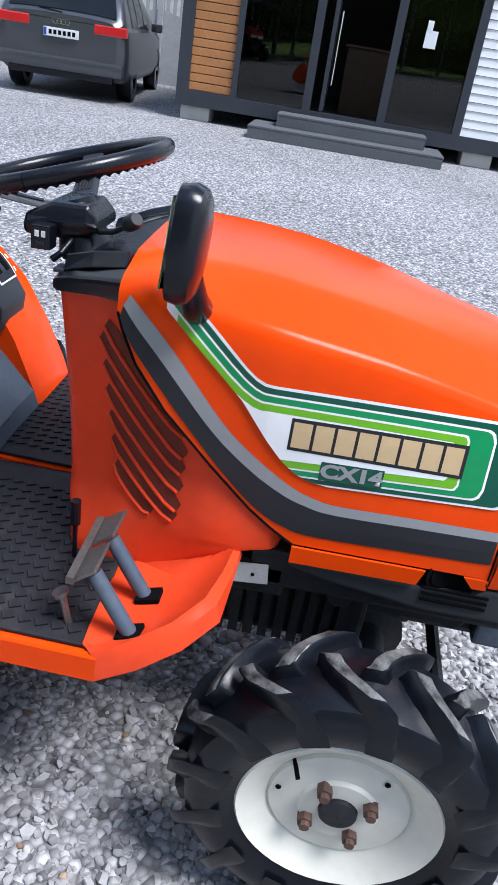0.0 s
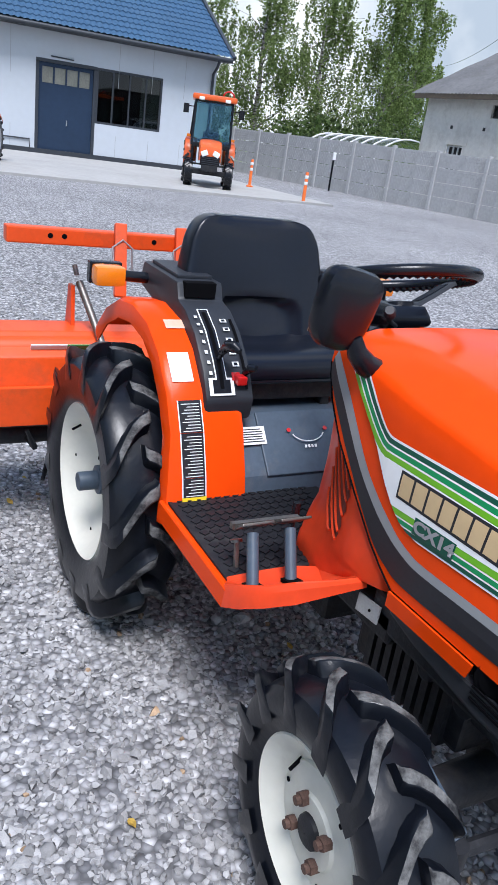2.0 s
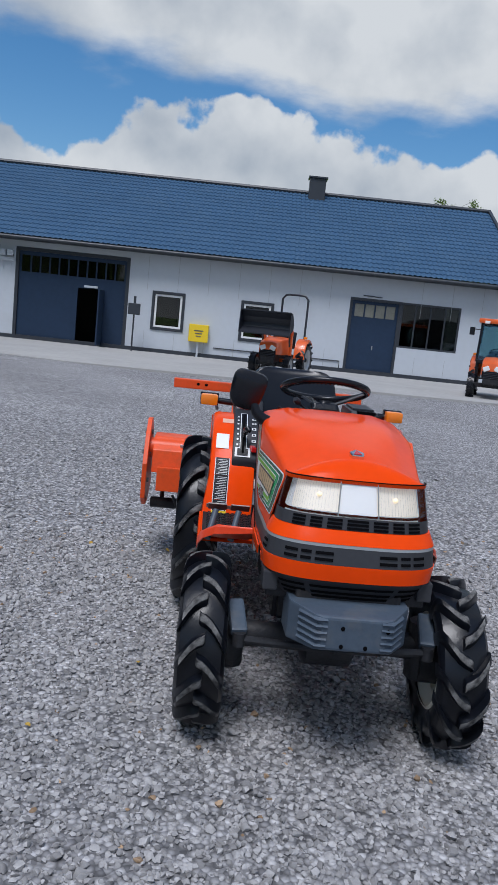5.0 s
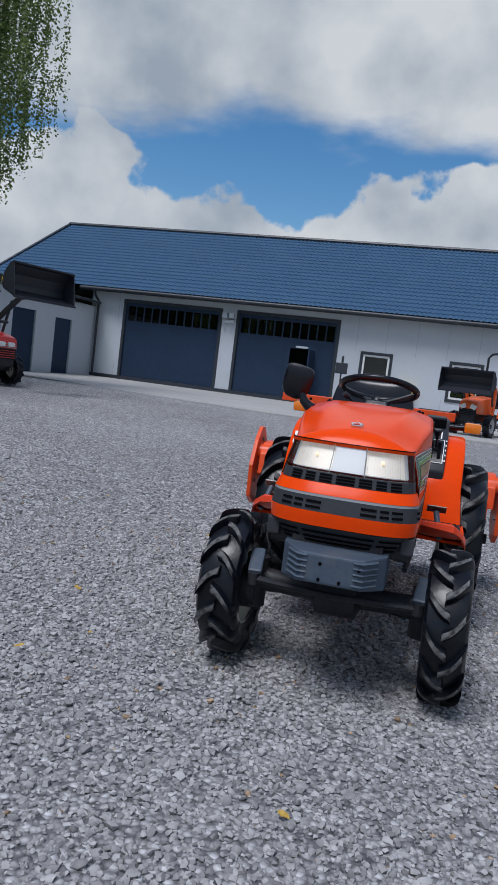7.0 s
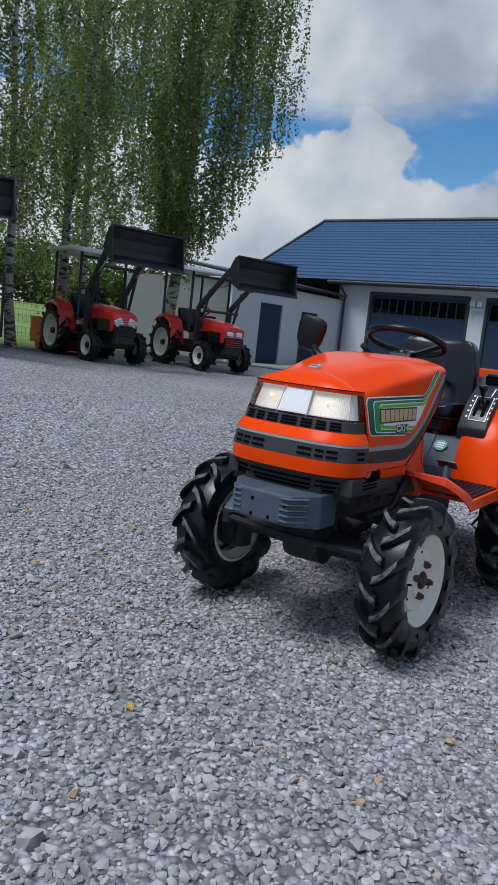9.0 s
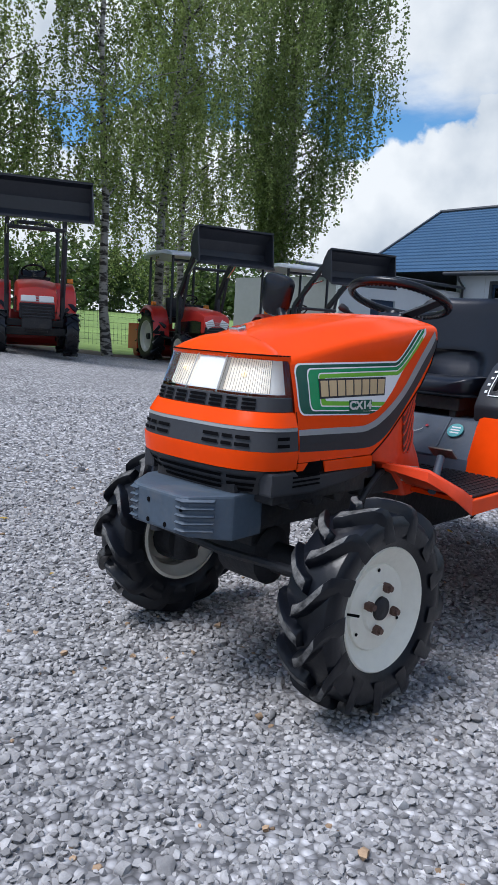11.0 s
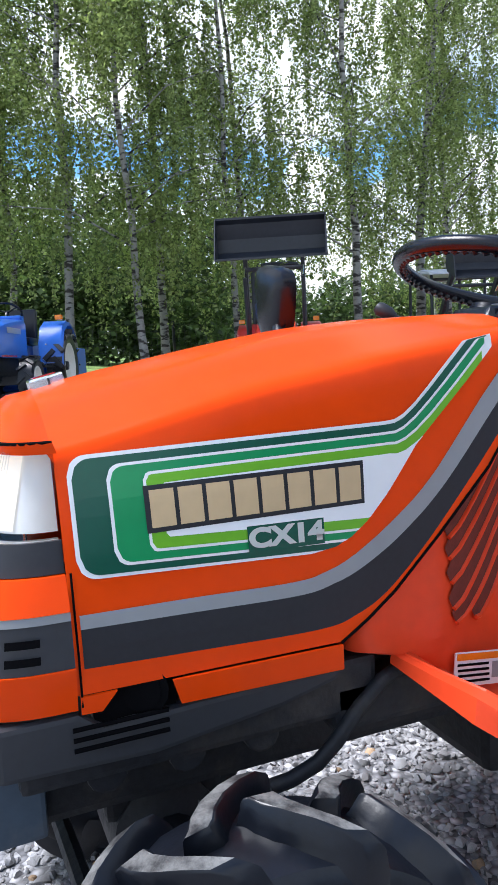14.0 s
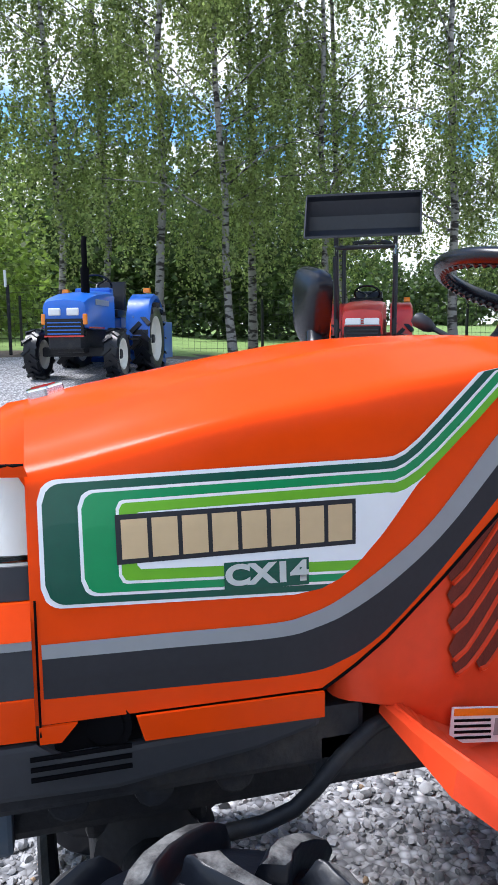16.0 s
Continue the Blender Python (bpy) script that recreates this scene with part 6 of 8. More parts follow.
def wheel(name, label, R, W, rimR, lugs, h, lw, hub_out, parent, front=True):
    """A wheel with its axis along x and its outer face towards +x."""
    w = new(name)
    w.parent = parent
    tagged(w, label)
    c = R - h
    prof = [(rimR - 0.006, -W * 0.36), (rimR + 0.012, -W * 0.43), (rimR + (c - rimR) * 0.45, -W * 0.5), (c - 0.022, -W * 0.49), (c - 0.008, -W * 0.42), (c, -W * 0.22), (c + 0.002, 0),
            (c, W * 0.22), (c - 0.008, W * 0.42), (c - 0.022, W * 0.49), (rimR + (c - rimR) * 0.45, W * 0.5), (rimR + 0.012, W * 0.43), (rimR - 0.006, W * 0.36)]
    ty = part("tyre", lathe(B(), prof, 56), M_tyre, w, "black lugged farm tyre", smooth=True)
    mes = {s: lug_mesh(R, W, h, s, lw) for s in (-1, 1)}
    for k in range(lugs):
        for s in (-1, 1):
            o = new("tread_lug", mes[s])
            o.parent = ty
            o.rotation_euler = (2 * math.pi * (k + (0.5 if s > 0 else 0)) / lugs, 0, 0)
    x1 = W * 0.40
    if front:
        prof = [(rimR - 0.01, -x1), (rimR + 0.004, -x1 + 0.004), (rimR - 0.012, -x1 + 0.02), (rimR - 0.035, -0.02), (rimR - 0.035, x1 - 0.05), (rimR - 0.016, x1 - 0.022), (rimR - 0.004, x1 - 0.012), (rimR + 0.004, x1 - 0.002), (rimR, x1 + 0.002), (rimR - 0.008, x1 - 0.004),
                (rimR - 0.030, x1 - 0.020), (rimR - 0.044, x1 - 0.030), (rimR - 0.047, x1 - 0.024), (rimR - 0.075, x1 - 0.022), (0.062, x1 - 0.020), (0.058, x1 - 0.014), (0.03, x1 - 0.014)]
    else:
        prof = [(rimR - 0.01, -x1), (rimR + 0.004, -x1 + 0.004), (rimR - 0.02, -x1 + 0.03), (rimR - 0.045, 0), (rimR - 0.03, x1 - 0.04), (rimR + 0.004, x1 - 0.003), (rimR, x1 + 0.002), (rimR - 0.012, x1 - 0.01), (rimR - 0.04, x1 - 0.06), (rimR - 0.06, x1 - 0.085), (0.10, x1 - 0.105), (0.075, x1 - 0.095), (0.04, x1 - 0.095)]
    rim = part("rim", lathe(B(), prof, 48), M_rim, w, "cream-white steel rim", smooth=True)
    bm = B()
    if front:
        lathe(bm, [(0.001, hub_out), (0.022, hub_out), (0.028, hub_out - 0.004), (0.030, x1 - 0.02), (0.030, x1 - 0.05)], 24)
    else:
        lathe(bm, [(0.001, hub_out), (0.024, hub_out), (0.026, hub_out - 0.004), (0.026, hub_out - 0.05), (0.04, hub_out - 0.052), (0.042, hub_out - 0.085), (0.06, hub_out - 0.09), (0.06, 0)], 20)
    part("hub", bm, M_under if front else M_steelgrey, rim, smooth=True)
    for k in range(4 if front else 5):
        a = 2 * math.pi * (k + 0.35) / (4 if front else 5)
        rr = 0.052 if front else 0.07
        xx = x1 - 0.014 if front else x1 - 0.095
        bm = B()
        tube(bm, [(xx - 0.004, rr * math.cos(a), rr * math.sin(a)), (xx + 0.012, rr * math.cos(a), rr * math.sin(a))], 0.0125, 6)
        tube(bm, [(xx + 0.012, rr * math.cos(a), rr * math.sin(a)), (xx + 0.02, rr * math.cos(a), rr * math.sin(a))], 0.008, 8)
        part("wheel_nut", bm, M_rust, rim)
    bm = B()
    a = 2.4
    q = rimR - 0.045
    tube(bm, [(x1 - 0.03, q * math.cos(a), q * math.sin(a)), (x1 - 0.004, (q - 0.012) * math.cos(a), (q - 0.012) * math.sin(a))], 0.0035, 8)
    part("valve_stem", bm, M_slot, rim)
    for k in range(3):
        a = 0.9 + 2 * math.pi * k / 3
        bm = B()
        rr = rimR * 0.62
        cyl(bm, (x1 - 0.0225, rr * math.cos(a), rr * math.sin(a)), (x1 - 0.0205, rr * math.cos(a), rr * math.sin(a)), 0.0045, 8)
        part("rim_hole", bm, M_slot, rim)
    return w


fw = wheel("front_wheel", "front wheel with lugged tyre and cream rim", 0.266, 0.146, 0.152, 13, 0.028, 0.034, 0.055, TR)
fw.matrix_basis = pose(0.388, -0.03, 0.282, 0, 1.0, -2)
copy_thing(fw, pose(-0.385, -0.006, 0.272, 0, -2.0, 178) @ Matrix.Rotation(radians(40), 4, "X"))
rw = wheel("rear_wheel", "large rear wheel with lugged tyre and cream rim", 0.372, 0.188, 0.211, 13, 0.035, 0.041, 0.082, TR, front=False)
rw.matrix_basis = pose(0.438, -1.130, 0.380)
copy_thing(rw, pose(-0.438, -1.130, 0.372, 0, 0, 180) @ Matrix.Rotation(radians(70), 4, "X"))


# ---- chassis, axle, weight ----
def chassis():
    part("engine_block", box(B(), (0, -0.12, 0.50), (0.30, 0.72, 0.15)), M_under, TR, "black engine block", bevel=0.012)
    part("transmission", box(B(), (0, -0.80, 0.39), (0.24, 0.62, 0.2)), M_under, TR, bevel=0.02)
    for sx in (-1, 1):
        part("frame_rail", box(B(), (sx * 0.185, -0.02, 0.545), (0.09, 0.42, 0.07)), M_under, TR, bevel=0.008)
        part("frame_bracket", box(B(), (sx * 0.205, -0.28, 0.52), (0.05, 0.22, 0.06)), M_under, TR, bevel=0.008)
    for sx in (-1, 1):
        bm = B()
        prism(bm, [(0.21, 0.592), (0.21, 0.535), (0.05, 0.53), (-0.10, 0.548), (-0.172, 0.565), (-0.172, 0.58), (0.0, 0.577), (0.105, 0.573), (0.128, 0.592)], sx * 0.20, sx * 0.243, "x")
        part("side_rail", bm, M_grille, TR, bevel=0.006)
        bm = B()
        cyl(bm, (sx * 0.17, 0.035, 0.602), (sx * 0.236, 0.062, 0.600), 0.03, 16)
        cyl(bm, (sx * 0.225, 0.058, 0.600), (sx * 0.238, 0.063, 0.600), 0.022, 16)
        part("exhaust_outlet", bm, M_slot, TR, smooth=True)
        bm = B()
        prism(bm, [(0.115, 0.614), (0.01, 0.614), (0.025, 0.572), (0.11, 0.572)], sx * 0.15, sx * 0.232, "x")
        part("exhaust_recess", bm, M_slot, TR)
        for k in range(3):
            bm = B()
            box(bm, (sx * 0.2445, 0.085, 0.577 - 0.011 * k), (0.003, 0.10, 0.004))
            part("rail_slot", bm, M_slot, TR)
        for k in range(3):
            bm = B()
            cyl(bm, (sx * 0.18, 0.10 - 0.09 * k, 0.51), (sx * 0.222, 0.10 - 0.09 * k, 0.51), 0.022, 12)
            part("engine_mount", bm, M_under, TR, bevel=0.003)
    # hose under the left rail
    bm = B()
    tube(bm, [(-0.22, 0.0, 0.44), (-0.223, -0.06, 0.443), (-0.226, -0.11, 0.448), (-0.23, -0.145, 0.462), (-0.233, -0.17, 0.485), (-0.235, -0.20, 0.52), (-0.235, -0.235, 0.548), (-0.23, -0.26, 0.555)], 0.0095, 10)
    part("steering_hose", bm, M_under, TR, smooth=True)
    sump = part("engine_sump", box(B(), (0.115, -0.17, 0.425), (0.1, 0.3, 0.13)), M_under, TR, "finned black engine sump", bevel=0.01)
    for k in range(9):
        part("sump_fin", box(B(), (0.14, -0.06 - 0.026 * k, 0.415), (0.075, 0.016, 0.12)), M_under, sump)
    bm = B()
    box(bm, (0.237, -0.229, 0.533), (0.004, 0.062, 0.034), Matrix.Rotation(radians(-8), 3, "Y") @ Matrix.Rotation(radians(6), 3, "X"))
    sb = part("side_bracket", bm, mat("galvanised_plate", (0.42, 0.43, 0.43), 0.5, metal=0.3, var=0.15, scale=20), TR, "pale galvanised bracket plate", bevel=0.001)
    part("bolt_hole", cyl(B(), (0.238, -0.222, 0.533), (0.2402, -0.222, 0.533), 0.003, 8), M_slot, sb)
    # front axle
    bm = B()
    loft(bm, [[(x, 0.0 + r * math.cos(a), 0.315 + r * 1.1 * math.sin(a)) for a in [2 * math.pi * k / 14 for k in range(14)]] for x, r in ((-0.31, 0.042), (-0.2, 0.036), (-0.09, 0.04), (-0.07, 0.075), (0.07, 0.075), (0.09, 0.04), (0.2, 0.036), (0.31, 0.042))])
    ax = part("front_axle", bm, M_under, TR, "grimy front axle housing", smooth=True)
    bm = B()
    box(bm, (0, 0.0, 0.40), (0.13, 0.16, 0.1))
    part("axle_pivot", bm, M_under, ax, bevel=0.01)
    for sx in (-1, 1):
        bm = B()
        tube(bm, [(sx * 0.305, 0, 0.40), (sx * 0.315, 0, 0.22)], [0.046, 0.055], 14)
        tube(bm, [(sx * 0.29, 0.0, 0.275), (sx * 0.36, 0.0, 0.275)], [0.07, 0.075], 16)
        part("final_drive", bm, M_under, ax, smooth=True)
        bm = B()
        beam(bm, (sx * 0.30, 0.01, 0.42), (sx * 0.285, 0.115, 0.36), 0.05, 0.03)
        part("steering_arm", bm, M_steelgrey, ax, bevel=0.008)
        bm = B()
        tube(bm, [(sx * 0.28, 0.12, 0.345), (0, 0.13, 0.335)], 0.0125, 8)
        tube(bm, [(sx * 0.285, 0.12, 0.365), (sx * 0.285, 0.12, 0.325)], 0.02, 10)
        part("tie_rod", bm, M_under, ax, smooth=True)
    # front weight
    bm = B()
    loft(bm, [[(-0.2, 0.16, 0.425), (0.2, 0.16, 0.425), (0.2, 0.16, 0.535), (-0.2, 0.16, 0.535)],
              [(-0.195, 0.255, 0.42), (0.195, 0.255, 0.42), (0.195, 0.255, 0.532), (-0.195, 0.255, 0.532)],
              [(-0.125, 0.345, 0.43), (0.125, 0.345, 0.43), (0.125, 0.345, 0.528), (-0.125, 0.345, 0.528)],
              [(-0.10, 0.355, 0.435), (0.10, 0.355, 0.435), (0.10, 0.355, 0.524), (-0.10, 0.355, 0.524)]])
    wt = part("front_weight", bm, M_steelgrey, TR, "slate-grey ribbed front weight", bevel=0.006)
    for sx in (-1, 1):
        for k in range(5):
            bm = B()
            z = 0.445 + 0.018 * k
            loft(bm, [[(sx * 0.085, 0.352, z - 0.006), (sx * 0.085, 0.352, z + 0.006), (sx * 0.085, 0.360, z)], [(sx * 0.118, 0.350, z - 0.006), (sx * 0.118, 0.350, z + 0.006), (sx * 0.12, 0.360, z)], [(sx * 0.165, 0.292, z - 0.006), (sx * 0.165, 0.292, z + 0.006), (sx * 0.17, 0.300, z)]])
            part("weight_rib", bm, M_steelgrey, wt, smooth=True)
    for x, z in ((0.036, 0.447), (-0.105, 0.497), (0.036, 0.497), (-0.04, 0.447)):
        bm = B()
        cyl(bm, (x, 0.352, z), (x, 0.3565, z), 0.0065, 10)
        part("bolt_hole", bm, M_slot, wt)
    for o in [wt, *wt.children]:
        o.data.transform(Matrix.Diagonal((0.86, 1, 1, 1)))


chassis()


# ---- floor, steps, pedals ----
def platform():
    for sx in (-1, 1):
        bm = B()
        prism(bm, [(sx * 0.01, -0.44), (sx * 0.450, -0.412), (sx * 0.450, -0.80), (sx * 0.01, -0.91)], 0.490, 0.502, "z")
        part("step_plate", bm, M_orange, TR, "orange footboard")
        bm = B()
        loft(bm, [[(sx * 0.444, y, 0.5055), (sx * 0.4505, y, 0.5055), (sx * 0.4535, y, 0.502), (sx * 0.4555, y, 0.46)] for y in (-0.80, -0.6, -0.413)], closed=False, caps=False)
        part("step_lip", solid(bm, 0.004), M_orange, TR, "folded orange step edge")
        # bent flange round the front of the step, and the panel that flares from the cowl down to it
        low = [(0.4555, -0.413, 0.460), (0.452, -0.350, 0.498), (0.435, -0.290, 0.538), (0.397, -0.245, 0.570), (0.325, -0.240, 0.579), (0.249, -0.235, 0.588)]
        top = [(0.4505, -0.422, 0.506), (0.444, -0.370, 0.538), (0.420, -0.312, 0.570), (0.386, -0.272, 0.598), (0.320, -0.256, 0.600), (0.246, -0.246, 0.601)]
        mid = [(0.4535, -0.416, 0.498), (0.449, -0.357, 0.532), (0.428, -0.297, 0.566), (0.391, -0.255, 0.596), (0.321, -0.243, 0.600), (0.248, -0.238, 0.600)]
        bm = B()
        loft(bm, [[(sx * p[0], p[1], p[2]) for p in row] for row in (low, mid, top)], closed=False, caps=False)
        part("toe_flange", solid(bm, 0.004), M_faded, TR, "bent orange flange with a dent", smooth=True)
        inner = [(0.438, -0.440, 0.511), (0.400, -0.442, 0.511), (0.350, -0.442, 0.512), (0.290, -0.440, 0.513), (0.238, -0.410, 0.522), (0.239, -0.300, 0.600)]
        rows = [[(sx * p[0], p[1], p[2]) for p in top]]
        top = [(p[0] - 0.012, p[1] - 0.012, p[2] - d) for p, d in zip(top, (0.0, 0.014, 0.024, 0.026, 0.018, 0.0))]
        for k in range(6):
            t = k / 5
            rows.append([(sx * (a[0] + (b[0] - a[0]) * t ** 0.85), a[1] + (b[1] - a[1]) * t, a[2] + (b[2] - a[2]) * (1 - (1 - t) ** (2.8 if b[2] < a[2] else 0.7))) for a, b in zip(top, inner)])
        bm = B()
        loft(bm, rows, closed=False, caps=False)
        tp = part("toe_panel", solid(bm, 0.003), M_faded, TR, "faded orange panel flaring from cowl to step", smooth=True)
        bm = B()
        prism(bm, [(sx * 0.02, -0.45), (sx * 0.438, -0.435), (sx * 0.438, -0.79), (sx * 0.02, -0.90)], 0.5035, 0.510, "z")
        mt = part("floor_mat", bm, M_rubber, TR, "black studded rubber floor mat", bevel=0.002)
        me = None
        for i in range(15):
            for j in range(13):
                if me is None:
                    bm = B()
                    box(bm, (0, 0, 0.0012), (0.016, 0.018, 0.0035), Matrix.Rotation(radians(28), 3, "Z"))
                    o = part("mat_stud", bm, M_rubber, mt)
                    me = o.data
                else:
                    o = new("mat_stud", me)
                    o.parent = mt
                o.location = (sx * (0.068 + i * 0.0245), -0.462 - j * 0.0265, 0.510)
    # dark slots that the pedal arms come through
    for x, y, z in ((0.328, -0.368, 0.530), (0.412, -0.376, 0.528), (-0.345, -0.374, 0.528)):
        part("pedal_slot", box(B(), (x, y, z), (0.03, 0.04, 0.008), Matrix.Rotation(radians(18), 3, "X")), M_slot, TR)
    # right: two brake pedals joined by a plate
    for x in (0.305, 0.392):
        bm = B()
        tube(bm, [(x + 0.024, -0.365, 0.515), (x, -0.445, 0.608)], 0.0125, 10)
        part("brake_arm", bm, M_steelgrey, TR, smooth=True)
        bm = B()
        box(bm, (x - 0.005, -0.455, 0.621), (0.072, 0.05, 0.006), Matrix.Rotation(radians(38), 3, "X"))
        part("brake_pedal", bm, M_wornsteel, TR, "worn steel brake pedal", bevel=0.002)
    bm = B()
    beam(bm, (0.27, -0.475, 0.613), (0.43, -0.47, 0.618), 0.012, 0.012)
    part("pedal_latch", bm, M_wornsteel, TR)
    bm = B()
    tube(bm, [(0.40, -0.475, 0.508), (0.40, -0.49, 0.565)], 0.006, 6)
    tube(bm, [(0.40, -0.49, 0.562), (0.40, -0.493, 0.568)], 0.013, 12)
    part("throttle_pedal", bm, M_wornsteel, TR, smooth=True)
    bm = B()
    tube(bm, [(0.25, -0.52, 0.505), (0.245, -0.525, 0.58)], 0.004, 6)
    tube(bm, [(0.245, -0.525, 0.575), (0.244, -0.527, 0.62)], 0.009, 8)
    part("lock_lever", bm, M_blackpl, TR)
    # left: clutch pedal
    bm = B()
    tube(bm, [(-0.345, -0.365, 0.515), (-0.32, -0.45, 0.61)], 0.0125, 10)
    part("clutch_arm", bm, M_steelgrey, TR, smooth=True)
    bm = B()
    box(bm, (-0.32, -0.46, 0.622), (0.08, 0.05, 0.006), Matrix.Rotation(radians(38), 3, "X"))
    part("clutch_pedal", bm, M_wornsteel, TR, bevel=0.002)
    # warning label on the left side of the cowl
    lrot = Matrix.Rotation(radians(8), 3, "X")
    lb = part("warning_label", box(B(), (-0.2640, -0.366, 0.558), (0.002, 0.084, 0.046), lrot), M_white, TR, "white warning label with small print")
    part("label_header", box(B(), (-0.2655, -0.368, 0.575), (0.001, 0.078, 0.009), lrot), M_amber, lb)
    for k in range(4):
        part("label_print", box(B(), (-0.2655, -0.355, 0.566 - 0.0075 * k), (0.001, 0.052, 0.0032), lrot), M_slot, lb)
    part("label_picture", box(B(), (-0.2655, -0.396, 0.551), (0.001, 0.02, 0.022), lrot), M_greystripe, lb)
    # gearbox cover between the feet
    before = set(bpy.data.objects)
    bm = B()
    prism(bm, [(-0.70, 0.46), (-0.725, 0.53), (-0.845, 0.655), (-0.98, 0.655), (-0.98, 0.44)], -0.24, 0.30, "x")
    part("gearbox_cover", bm, M_steelgrey, TR, "blue-grey gearbox cover plate", bevel=0.012)
    bm = B()
    prism(bm, [(-0.718, 0.532), (-0.842, 0.660), (-0.85, 0.65), (-0.725, 0.52)], -0.10, 0.17, "x")
    part("cover_lid", bm, M_steelgrey, TR, bevel=0.003)
    nrm = Matrix.Rotation(radians(-46), 3, "X")
    for x, y, z, w, h, m, nm in ((0.192, -0.795, 0.613, 0.075, 0.05, M_white, "instruction_label"),):
        bm = B()
        box(bm, (x, y, z), (w, h, 0.003), nrm)
        lb = part(nm, bm, m, TR, bevel=0.0005)
        for k in range(6):
            bm = B()
            box(bm, Vector((x, y, z)) + nrm @ Vector((0.002 * (k % 2), h * (0.34 - 0.136 * k), 0.0012)), (w * (0.84 - 0.07 * (k % 3)), h * 0.06, 0.0022), nrm)
            part("label_print", bm, M_blackstripe, lb)
    for sx in (-1,):
        bm = B()
        M = Matrix.Translation((-0.14, -0.80, 0.618)) @ nrm.to_4x4()
        lathe(bm, [(0.001, 0.003), (0.03, 0.003), (0.031, 0.0)], 24, M @ Matrix.Rotation(radians(-90), 4, "Y"))
        rl = part("round_label", bm, mat("teal_film", (0.06, 0.36, 0.38), 0.4), TR)
        bm = B()
        for k in range(3):
            box(bm, M @ Vector((0, 0.012 - 0.012 * k, 0.0032)), (0.035, 0.005, 0.001), M.to_3x3())
        part("label_print", bm, M_white, rl)
    bm = B()
    M = Matrix.Translation((0.03, -0.79, 0.612)) @ nrm.to_4x4()
    tube(bm, [M @ Vector((0.05 * math.cos(a), -0.01 + 0.033 * math.sin(a), 0.004)) for a in [radians(20 + 14 * k) for k in range(11)]], 0.0018, 5)
    arc = part("dial_arc", bm, M_white, TR)
    for sx in (-1, 1):
        part("dial_end", cyl(B(), M @ Vector((sx * 0.056, -0.012, 0.002)), M @ Vector((sx * 0.056, -0.012, 0.0045)), 0.006, 10), M_redlens, arc)
    for k in range(4):
        part("dial_print", box(B(), M @ Vector((-0.015 + 0.01 * k, 0.037, 0.004)), (0.006, 0.008, 0.001), M.to_3x3()), M_white, arc)
    for o in set(bpy.data.objects) - before:
        if o.parent == TR:
            o.data.transform(Matrix.Translation((0, -0.07, 0.02)))
            for q in o.children:
                q.data.transform(Matrix.Translation((0, -0.07, 0.02)))


to_size(platform)


